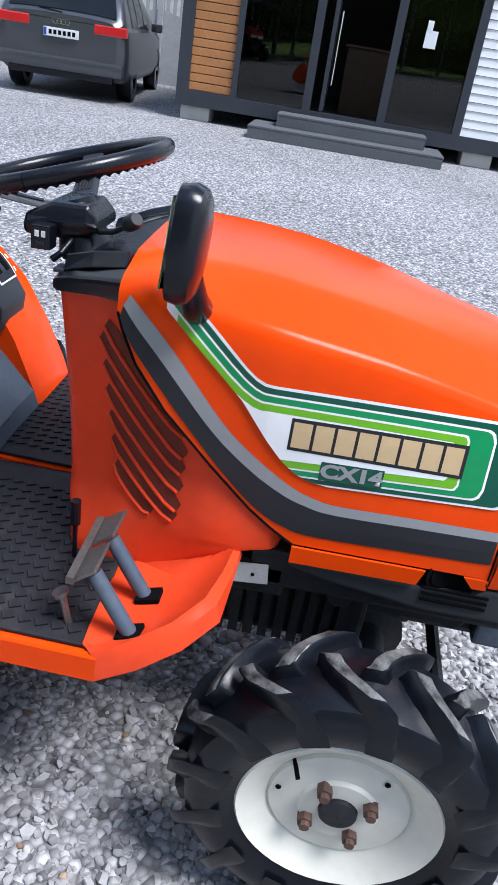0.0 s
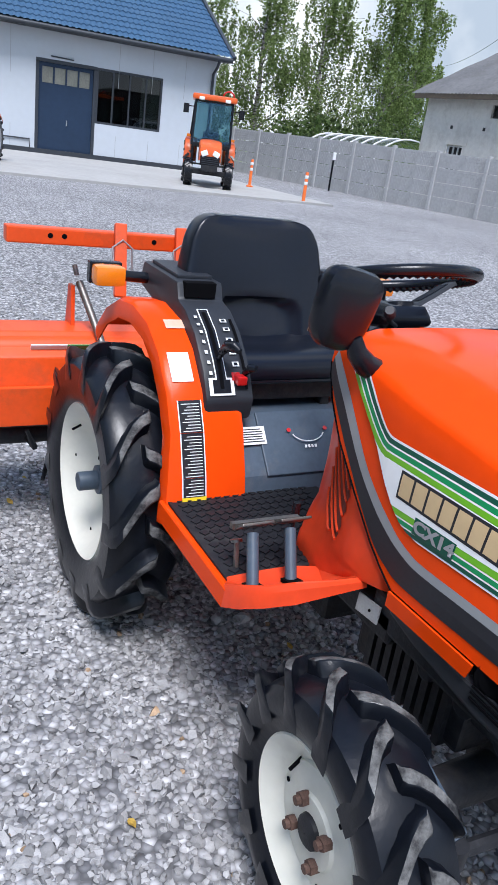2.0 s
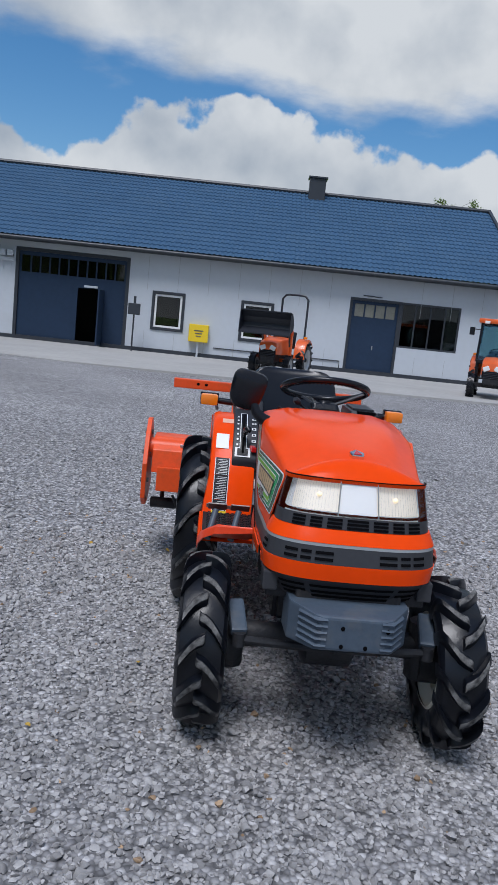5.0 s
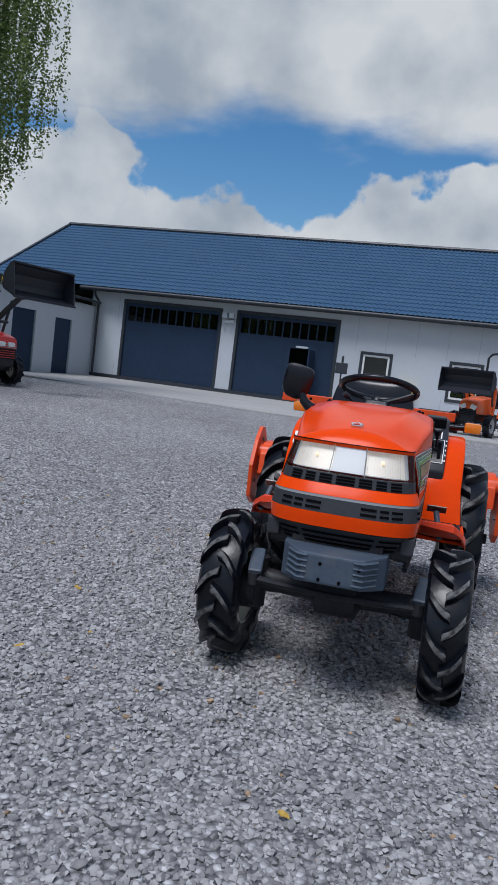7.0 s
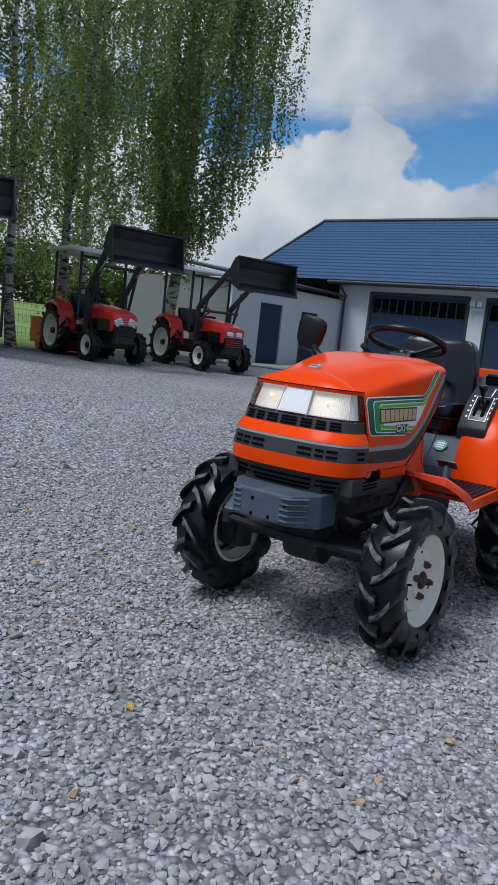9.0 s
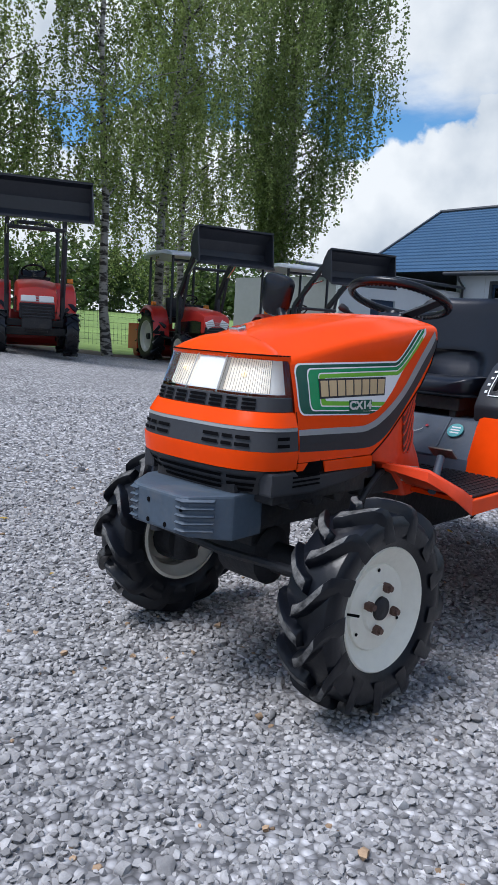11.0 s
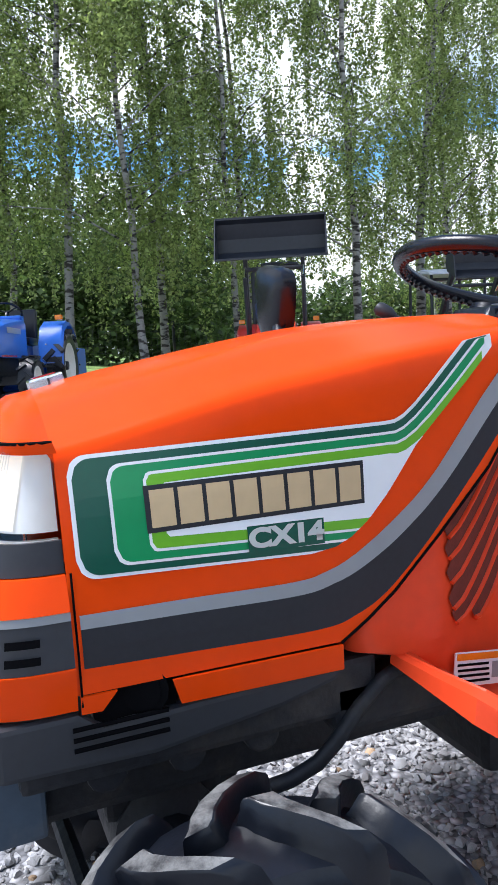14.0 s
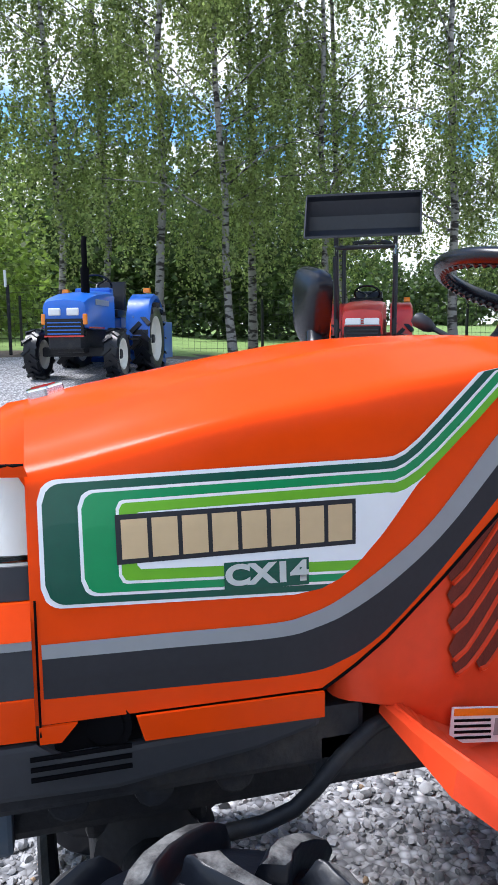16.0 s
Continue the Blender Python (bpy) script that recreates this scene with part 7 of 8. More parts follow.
# ---- fenders and consoles ----
def fenders():
    prof = [(-0.765, 0.455), (-0.80, 0.56), (-0.845, 0.66), (-0.90, 0.745), (-0.985, 0.825), (-1.08, 0.872), (-1.20, 0.888), (-1.32, 0.872), (-1.43, 0.82), (-1.52, 0.74)]
    for sx in (-1, 1):
        bm = B()
        xi, xo = 0.235, 0.425
        rows = []
        for x, d in ((xi, 0.0), (xi + 0.012, 0.004), (xo - 0.018, 0.004), (xo - 0.004, -0.004), (xo, -0.022), (xo - 0.002, -0.05)):
            row = []
            for i, (y, z) in enumerate(prof):
                a = prof[max(0, i - 1)]
                b = prof[min(len(prof) - 1, i + 1)]
                t = Vector((b[0] - a[0], b[1] - a[1])).normalized()
                n = Vector((abs(t.y), abs(t.x))) if y > -1.2 else Vector((-abs(t.y), abs(t.x)))
                row.append((sx * (x + (0.022 if i == 0 and x > 0.3 else 0.012 if i == 1 and x > 0.3 else 0)), y + n.x * d, z + n.y * d))
            rows.append(row)
        loft(bm, rows, closed=False, caps=False)
        # inner wall of the fender
        low = [(sx * xi, y, max(0.44, z - 0.24)) for y, z in prof]
        loft(bm, [rows[0], low], closed=False, caps=False)
        part("fender", solid(bm, -0.004 * sx), M_orange, TR, "orange rear fender", smooth=True)
        # long instruction decal down the front of the right fender, small ones above
        def on(y0, z0, y1, z1, x0, x1, off):
            n = Vector((0, abs(z1 - z0), abs(y1 - y0))).normalized()
            return [(sx * x0, y0 + n.y * off, z0 + n.z * off), (sx * x1, y0 + n.y * off, z0 + n.z * off), (sx * x1, y1 + n.y * off, z1 + n.z * off), (sx * x0, y1 + n.y * off, z1 + n.z * off)]
        if sx > 0:
            pts = [(-0.785, 0.515), (-0.80, 0.56), (-0.845, 0.66), (-0.888, 0.728)]
            for (ya, za), (yb, zb) in zip(pts, pts[1:]):
                bm = B()
                quad(bm, *on(ya, za, yb, zb, 0.342, 0.405, 0.0100))
                part("decal_border", bm, M_white, TR)
                bm = B()
                quad(bm, *on(ya, za, yb, zb, 0.345, 0.402, 0.0106))
                part("instruction_decal", bm, M_blackstripe, TR, "black instruction decal with rows of small print")
                L = math.hypot(yb - ya, zb - za)
                for r in range(int(L / 0.0075)):
                    t0, t1 = (r + 0.34) / (L / 0.0075), (r + 0.6) / (L / 0.0075)
                    bm = B()
                    q = lambda t: (ya + (yb - ya) * t, za + (zb - za) * t)
                    w = 0.046 - 0.014 * ((r * 7) % 3) / 2
                    quad(bm, *on(*q(t0), *q(t1), 0.35, 0.35 + w, 0.0112))
                    part("print_line", bm, M_white, TR)
            bm = B()
            quad(bm, *on(-0.778, 0.497, -0.785, 0.515, 0.342, 0.405, 0.0104))
            part("caution_strip", bm, M_yellow, TR)
            bm = B()
            quad(bm, *on(-0.918, 0.763, -0.978, 0.819, 0.352, 0.408, 0.0104))
            part("torn_paper_label", bm, M_white, TR, "torn white paper label")
            bm = B()
            quad(bm, *on(-1.05, 0.8575, -1.08, 0.872, 0.335, 0.385, 0.0104))
            part("small_label", bm, mat("pale_orange_film", (0.8, 0.45, 0.33), 0.4), TR)
        # grey console on the inner edge
        bm = B()
        cp = [(-0.868, 0.68), (-0.862, 0.735), (-0.905, 0.80), (-0.985, 0.872), (-1.06, 0.912), (-1.115, 0.925), (-1.135, 0.968), (-1.40, 0.968), (-1.425, 0.90), (-1.2, 0.86), (-1.06, 0.825), (-0.95, 0.745)]
        prism(bm, cp, sx * 0.205, sx * 0.335, "x")
        co = part("console", bm, M_greypl, TR, "dark grey plastic lever console", bevel=0.01, smooth=True)
        bm = B()
        box(bm, (sx * 0.27, -1.27, 0.972), (0.10, 0.2, 0.012))
        part("console_lid", bm, M_greypl, co, bevel=0.004)
        bm = B()
        box(bm, (sx * 0.275, -1.125, 0.95), (0.085, 0.03, 0.04))
        part("tool_recess", bm, M_slot, co, bevel=0.002)
        slope = [(-0.868, 0.745), (-0.905, 0.80), (-0.985, 0.872), (-1.06, 0.912)]
        def slab(x0, x1, t0, t1, h, m, nm):
            """A thin film on the slope of the console between two x and two shares of its run."""
            ts, f = [t0 + (t1 - t0) * i / 6 for i in range(7)], [0, 0.25, 0.65, 1]
            P = [(interp(t, f, [q[0] for q in slope]), interp(t, f, [q[1] for q in slope])) for t in ts]
            bm = B()
            loft(bm, [[(sx * x, y + h * 0.7, z + h * 0.7) for y, z in P] for x in (x0, x1)], closed=False, caps=False)
            return part(nm, bm, m, co)

        def knob(pts, rs, m, nm):
            part(nm, tube(B(), [(sx * x, y, z) for x, y, z in pts], rs, 10), m, co, smooth=True)

        if sx > 0:
            slab(0.276, 0.306, 0.02, 1.0, 0.004, M_white, "gate_border")
            slab(0.279, 0.303, 0.03, 0.99, 0.005, M_blackpl, "gate_field")
            slab(0.286, 0.296, 0.06, 0.95, 0.006, M_slot, "lever_slot")
            slab(0.258, 0.325, 0.0, 0.17, 0.0045, M_white, "gate_plate")
            slab(0.268, 0.315, 0.02, 0.15, 0.0056, M_blackpl, "gate_opening")
            slab(0.240, 0.262, 0.14, 0.22, 0.005, M_redlens, "red_plate")
            slab(0.221, 0.229, 0.05, 0.85, 0.005, M_slot, "lever_slot")
            for k in range(7):
                slab(0.313, 0.321, 0.2 + 0.11 * k, 0.235 + 0.11 * k, 0.005, M_white, "gate_mark")
            for k in range(5):
                slab(0.237, 0.255, 0.28 + 0.13 * k, 0.33 + 0.13 * k, 0.005, M_white, "gate_mark")
                slab(0.241, 0.251, 0.29 + 0.13 * k, 0.32 + 0.13 * k, 0.006, M_blackpl, "gate_mark_field")
            knob([(0.29, -0.925, 0.82), (0.288, -0.90, 0.85), (0.285, -0.885, 0.862)], [0.006, 0.006, 0.006], M_blackpl, "lever_rod")
            knob([(0.287, -0.915, 0.845), (0.284, -0.89, 0.868), (0.278, -0.862, 0.872), (0.272, -0.85, 0.866)], [0.010, 0.015, 0.014, 0.008], M_blackpl, "lever")
            knob([(0.226, -0.895, 0.795), (0.224, -0.872, 0.815), (0.215, -0.86, 0.818)], [0.008, 0.012, 0.009], M_blackpl, "small_lever")
            part("red_button", box(B(), (sx * 0.242, -0.882, 0.782), (0.026, 0.03, 0.022)), M_redlens, co, bevel=0.004)
        else:
            slab(0.243, 0.322, 0.12, 0.68, 0.004, M_white, "gate_border")
            slab(0.247, 0.318, 0.135, 0.665, 0.005, M_blackpl, "gate_field")
            slab(0.256, 0.272, 0.2, 0.6, 0.006, M_slot, "lever_slot")
            slab(0.292, 0.308, 0.2, 0.6, 0.006, M_slot, "lever_slot")
            slab(0.272, 0.292, 0.36, 0.44, 0.006, M_slot, "lever_slot")
            for k in range(5):
                slab(0.326, 0.332, 0.16 + 0.12 * k, 0.2 + 0.12 * k, 0.005, M_white, "gate_mark")
                slab(0.228, 0.238, 0.16 + 0.12 * k, 0.2 + 0.12 * k, 0.005, M_white, "gate_mark")
            slab(0.300, 0.306, 0.72, 1.0, 0.005, M_white, "gate_line")
            knob([(0.282, -0.95, 0.845), (0.282, -0.935, 0.885), (0.282, -0.93, 0.905)], [0.006, 0.006, 0.008], M_blackpl, "lever_rod")
            knob([(0.282, -0.933, 0.885), (0.282, -0.93, 0.90), (0.282, -0.928, 0.925), (0.282, -0.927, 0.932)], [0.009, 0.012, 0.022, 0.018], M_blackpl, "lever")
        # indicator lamp
        bm = B()
        box(bm, (sx * 0.455, -1.33, 0.935), (0.085, 0.06, 0.055))
        il = part("indicator_lamp", bm, M_amber, TR, "amber turn indicator", bevel=0.014, smooth=True)
        bm = B()
        box(bm, (sx * 0.455, -1.37, 0.935), (0.09, 0.03, 0.06))
        tube(bm, [(sx * 0.42, -1.36, 0.93), (sx * 0.33, -1.36, 0.925)], 0.016, 8)
        part("lamp_base", bm, M_blackpl, il, bevel=0.004)


to_size(fenders)


def seat():
    sm = lambda q: max(0.0, min(1.0, q)) ** 2 * (3 - 2 * max(0.0, min(1.0, q)))
    bm = B()
    rings = []
    lev = [(-0.83, 0.14, 0.705, 0.728), (-0.838, 0.18, 0.695, 0.745), (-0.85, 0.205, 0.69, 0.757), (-0.875, 0.222, 0.686, 0.767), (-0.92, 0.232, 0.685, 0.770), (-0.98, 0.235, 0.685, 0.764), (-1.04, 0.233, 0.685, 0.757), (-1.10, 0.229, 0.685, 0.758), (-1.16, 0.222, 0.69, 0.775)]
    N = 40
    for y, hw, z0, z1 in lev:
        ring = []
        for k in range(N):
            a = 2 * math.pi * k / N
            cx, cz = math.cos(a), math.sin(a)
            x = hw * math.copysign(abs(cx) ** 0.4, cx)
            z = (z0 + z1) / 2 + (z1 - z0) / 2 * math.copysign(abs(cz) ** 0.45, cz)
            if cz > 0.2:
                z += 0.020 * (abs(x) / hw) ** 3 - 0.006
            ring.append((x + 0.03, y - 0.045, z + 0.062))
        rings.append(ring)
    loft(bm, rings)
    part("seat_cushion", bm, M_vinyl, TR, "glossy black vinyl seat cushion", smooth=True)
    bm = B()
    rings = []
    zs = [0.735, 0.76, 0.78, 0.79, 0.80, 0.815, 0.835, 0.855, 0.875, 0.895, 0.91, 0.92, 0.93, 0.945, 0.97, 1.0, 1.03, 1.06, 1.08, 1.10, 1.113, 1.122, 1.127]
    for z in zs:
        hw = interp(z, [0.735, 0.8, 0.9, 1.0, 1.06, 1.09, 1.11, 1.122, 1.127], [0.222, 0.229, 0.226, 0.212, 0.200, 0.188, 0.174, 0.153, 0.13])
        yc = interp(z, [0.735, 0.8, 0.9, 1.0, 1.128], [-1.15, -1.17, -1.195, -1.217, -1.241])
        th = interp(z, [0.735, 0.8, 0.9, 1.0, 1.08, 1.115, 1.127], [0.05, 0.055, 0.05, 0.045, 0.038, 0.028, 0.012])
        ring = []
        M = 56
        for k in range(M):
            a = 2 * math.pi * k / M
            cx, cy = math.cos(a), math.sin(a)
            x = hw * math.copysign(abs(cx) ** 0.55, cx)
            y = yc + th * math.copysign(abs(cy) ** 0.5, cy)
            if cy > 0:
                y += 0.030 * (abs(x) / hw) ** 2.6
                arch = 0.925 - 0.035 * (abs(x) / 0.13) ** 4
                inside = sm((0.132 - abs(x)) / 0.014) * sm((arch - z) / 0.016)
                y -= 0.020 * inside
                y += inside * 0.024 * sm((0.90 - z) / 0.09) * (1 - (min(0.13, abs(x)) / 0.13) ** 2)
            ring.append((x + 0.03, y, z))
        rings.append(ring)
    loft(bm, rings)
    part("seat_back", bm, M_vinyl, TR, "glossy black vinyl seat back with recessed lumbar pad", smooth=True)
    part("seat_piping", tube(B(), [(0.03 + 0.231 * math.copysign(abs(math.cos(a)) ** 0.4, math.cos(a)), -1.0 + 0.165 * math.copysign(abs(math.sin(a)) ** 0.45, math.sin(a)) - 0.045, 0.759) for a in [math.pi * k / 24 for k in range(25)]], 0.006, 6), M_blackpl, TR, smooth=True)
    bm = B()
    box(bm, (0.03, -1.02, 0.725), (0.34, 0.24, 0.05))
    for sx in (-1, 1):
        box(bm, (0.03 + sx * 0.14, -1.02, 0.69), (0.03, 0.22, 0.06))
    part("seat_bracket", bm, M_under, TR, bevel=0.006)
    bm = B()
    box(bm, (0, -1.28, 0.72), (0.38, 0.26, 0.30))
    part("rear_housing", bm, M_under, TR, bevel=0.02)


before_seat = set(bpy.data.objects)
to_size(seat)
for ob in set(bpy.data.objects) - before_seat:
    if ob.type == "MESH":
        ob.data.transform(Matrix.Translation((0.035, -0.045, 0.0)))


# ---- rotary tiller behind ----
def tiller():
    t = thing("rotary_tiller", "orange rotary tiller mounted behind the tractor", "tiller", (0.03, -1.67, 0.012))
    bm = B()
    prof = [(0.16, 0.50), (0.14, 0.62), (0.06, 0.685), (-0.06, 0.69), (-0.17, 0.62), (-0.22, 0.50), (-0.24, 0.42), (-0.225, 0.42), (-0.2, 0.50), (-0.15, 0.60), (-0.05, 0.67), (0.05, 0.665), (0.12, 0.60), (0.14, 0.50)]
    prism(bm, prof, -0.62, 0.64, "x")
    part("tine_cover", bm, M_tiller, t, bevel=0.005)
    bm = B()
    cyl(bm, (-0.64, 0.06, 0.62), (0.66, 0.06, 0.62), 0.055, 20)
    part("main_tube", bm, M_tiller, t, smooth=True)
    bm = B()
    box(bm, (0.01, 0.175, 0.47), (1.2, 0.02, 0.13))
    part("front_apron", bm, M_tiller, t, bevel=0.004)
    for x in (-0.65, 0.67):
        bm = B()
        prism(bm, [(0.19, 0.36), (0.21, 0.55), (0.13, 0.70), (0.04, 0.775), (-0.02, 0.775), (-0.1, 0.70), (-0.2, 0.58), (-0.22, 0.38), (-0.05, 0.30), (0.08, 0.30)], x - 0.011, x + 0.011, "x")
        sp = part("side_plate", bm, M_tiller, t, "orange end plate with bolts", bevel=0.003)
        for y, z in ((0.1, 0.6), (0.02, 0.7), (0.13, 0.45)):
            bm = B()
            cyl(bm, (x - 0.02, y, z), (x + 0.022, y, z), 0.012, 6)
            part("bolt", bm, M_wornsteel, sp)
    bm = B()
    cyl(bm, (-0.62, 0, 0.30), (0.64, 0, 0.30), 0.03, 12)
    part("rotor", bm, M_under, t, smooth=True)
    for k in range(14):
        bm = B()
        a = k * 2.1
        x = -0.56 + k * 0.088
        tube(bm, [(x, 0, 0.30), (x, 0.14 * math.cos(a), 0.30 + 0.14 * math.sin(a)), (x + 0.03, 0.19 * math.cos(a + 0.4), 0.30 + 0.19 * math.sin(a + 0.4))], [0.012, 0.01, 0.006], 6)
        part("tine", bm, M_under, t)
    bm = B()
    box(bm, (0.42, 0.118, 0.645), (0.18, 0.004, 0.03), Matrix.Rotation(radians(-35), 3, "X"))
    lb = part("maker_plate", bm, M_white, t)
    bm = B()
    box(bm, (0.36, 0.121, 0.647), (0.09, 0.004, 0.026), Matrix.Rotation(radians(-35), 3, "X"))
    part("plate_field", bm, M_green, lb)
    # depth screw
    bm = B()
    tube(bm, [(0.30, 0.12, 0.66), (0.34, -0.03, 0.83)], 0.012, 10)
    tube(bm, [(0.345, -0.045, 0.85), (0.35, -0.06, 0.88)], 0.008, 8)
    part("depth_screw", bm, M_wornsteel, t, smooth=True)
    bm = B()
    prism(bm, [(0.0, 0.66), (-0.09, 0.66), (-0.06, 0.82), (-0.02, 0.82)], 0.355, 0.367, "x")
    part("screw_bracket", bm, M_tiller, t, bevel=0.002)
    # tool bar and its two stays
    bm = B()
    box(bm, (0.10, 0.03, 0.985), (0.94, 0.055, 0.05))
    bar = part("tool_bar", bm, M_tiller, t, "orange square tool bar with pin holes", bevel=0.005)
    for x in (0.45, 0.41, 0.14, 0.06, -0.2):
        bm = B()
        cyl(bm, (x, 0.054, 0.988), (x, 0.0585, 0.988), 0.008, 10)
        part("pin_hole", bm, M_slot, bar)
    for x in (0.25, 0.06):
        bm = B()
        beam(bm, (x, 0.065, 1.04), (x + 0.01, 0.14, 0.82), 0.035, 0.03)
        part("stay", bm, M_tiller, t, bevel=0.004)
        bm = B()
        tube(bm, [(x - 0.03, 0.11, 0.90), (x - 0.03, 0.10, 0.97), (x, 0.10, 0.995), (x + 0.03, 0.10, 0.97), (x + 0.035, 0.11, 0.91)], 0.003, 6)
        part("lynch_pin", bm, M_silver, t, smooth=True)
    bm = B()
    tube(bm, [(0.0, 0.14, 0.93), (-0.06, 0.15, 0.905), (-0.11, 0.16, 0.925)], 0.006, 6)
    tube(bm, [(-0.1, 0.157, 0.915), (-0.125, 0.165, 0.94)], 0.018, 10)
    part("crank_handle", bm, M_wornsteel, t, smooth=True)
    bm = B()
    for x in (0.23, -0.23):
        beam(bm, (x, 0.5, 0.45), (x * 1.2, 0.1, 0.58), 0.03)
    beam(bm, (0.05, 0.45, 0.85), (0.05, 0.05, 0.72), 0.035)
    part("hitch_link", bm, M_tiller, t, bevel=0.004)



def small_tiller():
    before = set(bpy.data.objects)
    tiller()
    for o in set(bpy.data.objects) - before:
        if o.type == "MESH":
            o.data.transform(Matrix.Diagonal((1.04, 0.93, 0.946, 1)))


small_tiller()

# ---- the other tractors of the yard ----
def far_wheel(T, at, R, W, rim_r, m_rim, name, lugs=12):
    w = new(name)
    w.parent = T
    w.location = at
    s = 1 if at[0] > 0 else -1
    c = R * 0.93
    ty = part("tyre", lathe(B(), [(rim_r, -W * 0.4), (c * 0.85, -W * 0.5), (c, -W * 0.4), (c, W * 0.4), (c * 0.85, W * 0.5), (rim_r, W * 0.4)], 28), M_tyre, w, smooth=True)
    bm = B()
    for k in range(lugs):
        for sd in (-1, 1):
            a = 2 * math.pi * (k + (0.5 if sd > 0 else 0)) / lugs
            p = [Vector((sd * u * W, (R - 0.02) * math.sin(a + d), (R - 0.02) * math.cos(a + d))) for u, d in ((0.0, 0.0), (0.48, 0.28))]
            beam(bm, p[0], p[1], 0.045 * R / 0.4, 0.05 * R / 0.4, up=Vector((0, p[0].y + p[1].y, p[0].z + p[1].z)).normalized())
    part("tread", bm, M_tyre, w)
    part("rim", lathe(B(), [(rim_r, -W * 0.38), (rim_r * 0.85, -W * 0.2), (rim_r * 0.85, s * W * 0.1), (rim_r + 0.008, s * W * 0.42), (rim_r - 0.01, s * W * 0.42), (rim_r * 0.8, s * W * 0.2), (0.09, s * W * 0.12), (0.02, s * W * 0.12)], 28), m_rim, w, smooth=True)
    part("hub", lathe(B(), [(0.001, s * W * 0.3), (0.06, s * W * 0.3), (0.07, s * W * 0.1)], 14), M_under, w, smooth=True)
    return w


def yard_tractor(label, at, rz, paint, scale=1.0, rim=None, loader=False, canopy=None, rops=False, cab=False, exhaust=False, rear=None, bucket_z=2.35, hood_paint=None, rops_z=2.3, arm_paint=None, lamp_style=0, bucket_y=0.35, tilt=12):
    T = thing("yard_tractor", label, "tractor", at, rz, group="tractors parked round the yard")
    T.scale = (scale,) * 3
    rim = rim or M_rim
    hp = hood_paint or paint
    ap = arm_paint or M_bucket
    for sx in (-1, 1):
        far_wheel(T, (sx * 0.52, 0, 0.33), 0.33, 0.2, 0.19, rim, "front_wheel")
        far_wheel(T, (sx * 0.56, -1.5, 0.52), 0.52, 0.27, 0.32, rim, "rear_wheel", 14)
    bm = B()
    box(bm, (0, -0.7, 0.5), (0.34, 1.9, 0.3))
    box(bm, (0, 0.0, 0.36), (0.9, 0.12, 0.12))
    box(bm, (0, 0.38, 0.52), (0.42, 0.14, 0.24))
    part("chassis", bm, M_under, T, bevel=0.02)
    # hood: sections along y
    bm = B()
    rings = []
    for y, hw, z0, z1 in ((0.44, 0.24, 0.72, 0.90), (0.42, 0.27, 0.66, 0.98), (0.30, 0.285, 0.64, 1.03), (0.0, 0.295, 0.64, 1.09), (-0.4, 0.30, 0.64, 1.13), (-0.68, 0.30, 0.64, 1.15)):
        r = 0.07
        ring = [(-hw, y, z0), (-hw, y, z1 - r), (-hw + r * 0.3, y, z1 - r * 0.3), (-hw + r, y, z1), (0, y, z1 + 0.02), (hw - r, y, z1), (hw - r * 0.3, y, z1 - r * 0.3), (hw, y, z1 - r), (hw, y, z0)]
        rings.append(ring)
    loft(bm, rings)
    h = part("hood", bm, hp, T, smooth=True)
    if loader and paint is M_red:
        for sx in (-1, 1):
            bm = B()
            loft(bm, [[(sx * 0.288, 0.33, 0.64), (sx * 0.30, 0.0, 0.64), (sx * 0.305, -0.66, 0.64)], [(sx * 0.288, 0.33, 0.86), (sx * 0.30, 0.0, 0.88), (sx * 0.305, -0.66, 0.84)]], closed=False, caps=False)
            part("side_panel", solid(bm, 0.004), M_blackpl, h, "black louvred side panel")
    bm = B()
    box(bm, (0, 0.415, 0.66), (0.50, 0.08, 0.22))
    part("grille", bm, M_blackpl, h, "dark front grille", bevel=0.02)
    for k in range(4):
        bm = B()
        box(bm, (0, 0.457, 0.585 + 0.045 * k), (0.42, 0.008, 0.014))
        part("grille_bar", bm, paint if lamp_style == 2 else M_greypl, h)
    for sx in (-1, 1):
        bm = B()
        if lamp_style == 0:
            box(bm, (sx * 0.125, 0.442, 0.835), (0.21, 0.05, 0.085))
        elif lamp_style == 1:
            box(bm, (sx * 0.15, 0.437, 0.83), (0.17, 0.05, 0.13), Matrix.Rotation(radians(sx * 25), 3, "Y"))
        else:
            box(bm, (sx * 0.115, 0.442, 0.85), (0.15, 0.05, 0.09))
        part("headlamp", bm, M_white, h, "pale headlamp", bevel=0.015)
    if paint is M_red:
        for k in range(3):
            part("grille_trim", box(B(), (0, 0.455, 0.79 + 0.035 * k), (0.48 - 0.03 * k, 0.02, 0.012)), M_silver, h, "silver grille trim")
    bm = B()
    box(bm, (0, -0.55, 0.86), (0.56, 0.3, 0.42))
    box(bm, (0, -0.76, 1.06), (0.5, 0.16, 0.3))
    part("cowl", bm, M_blackpl if not exhaust else paint, T, bevel=0.03)
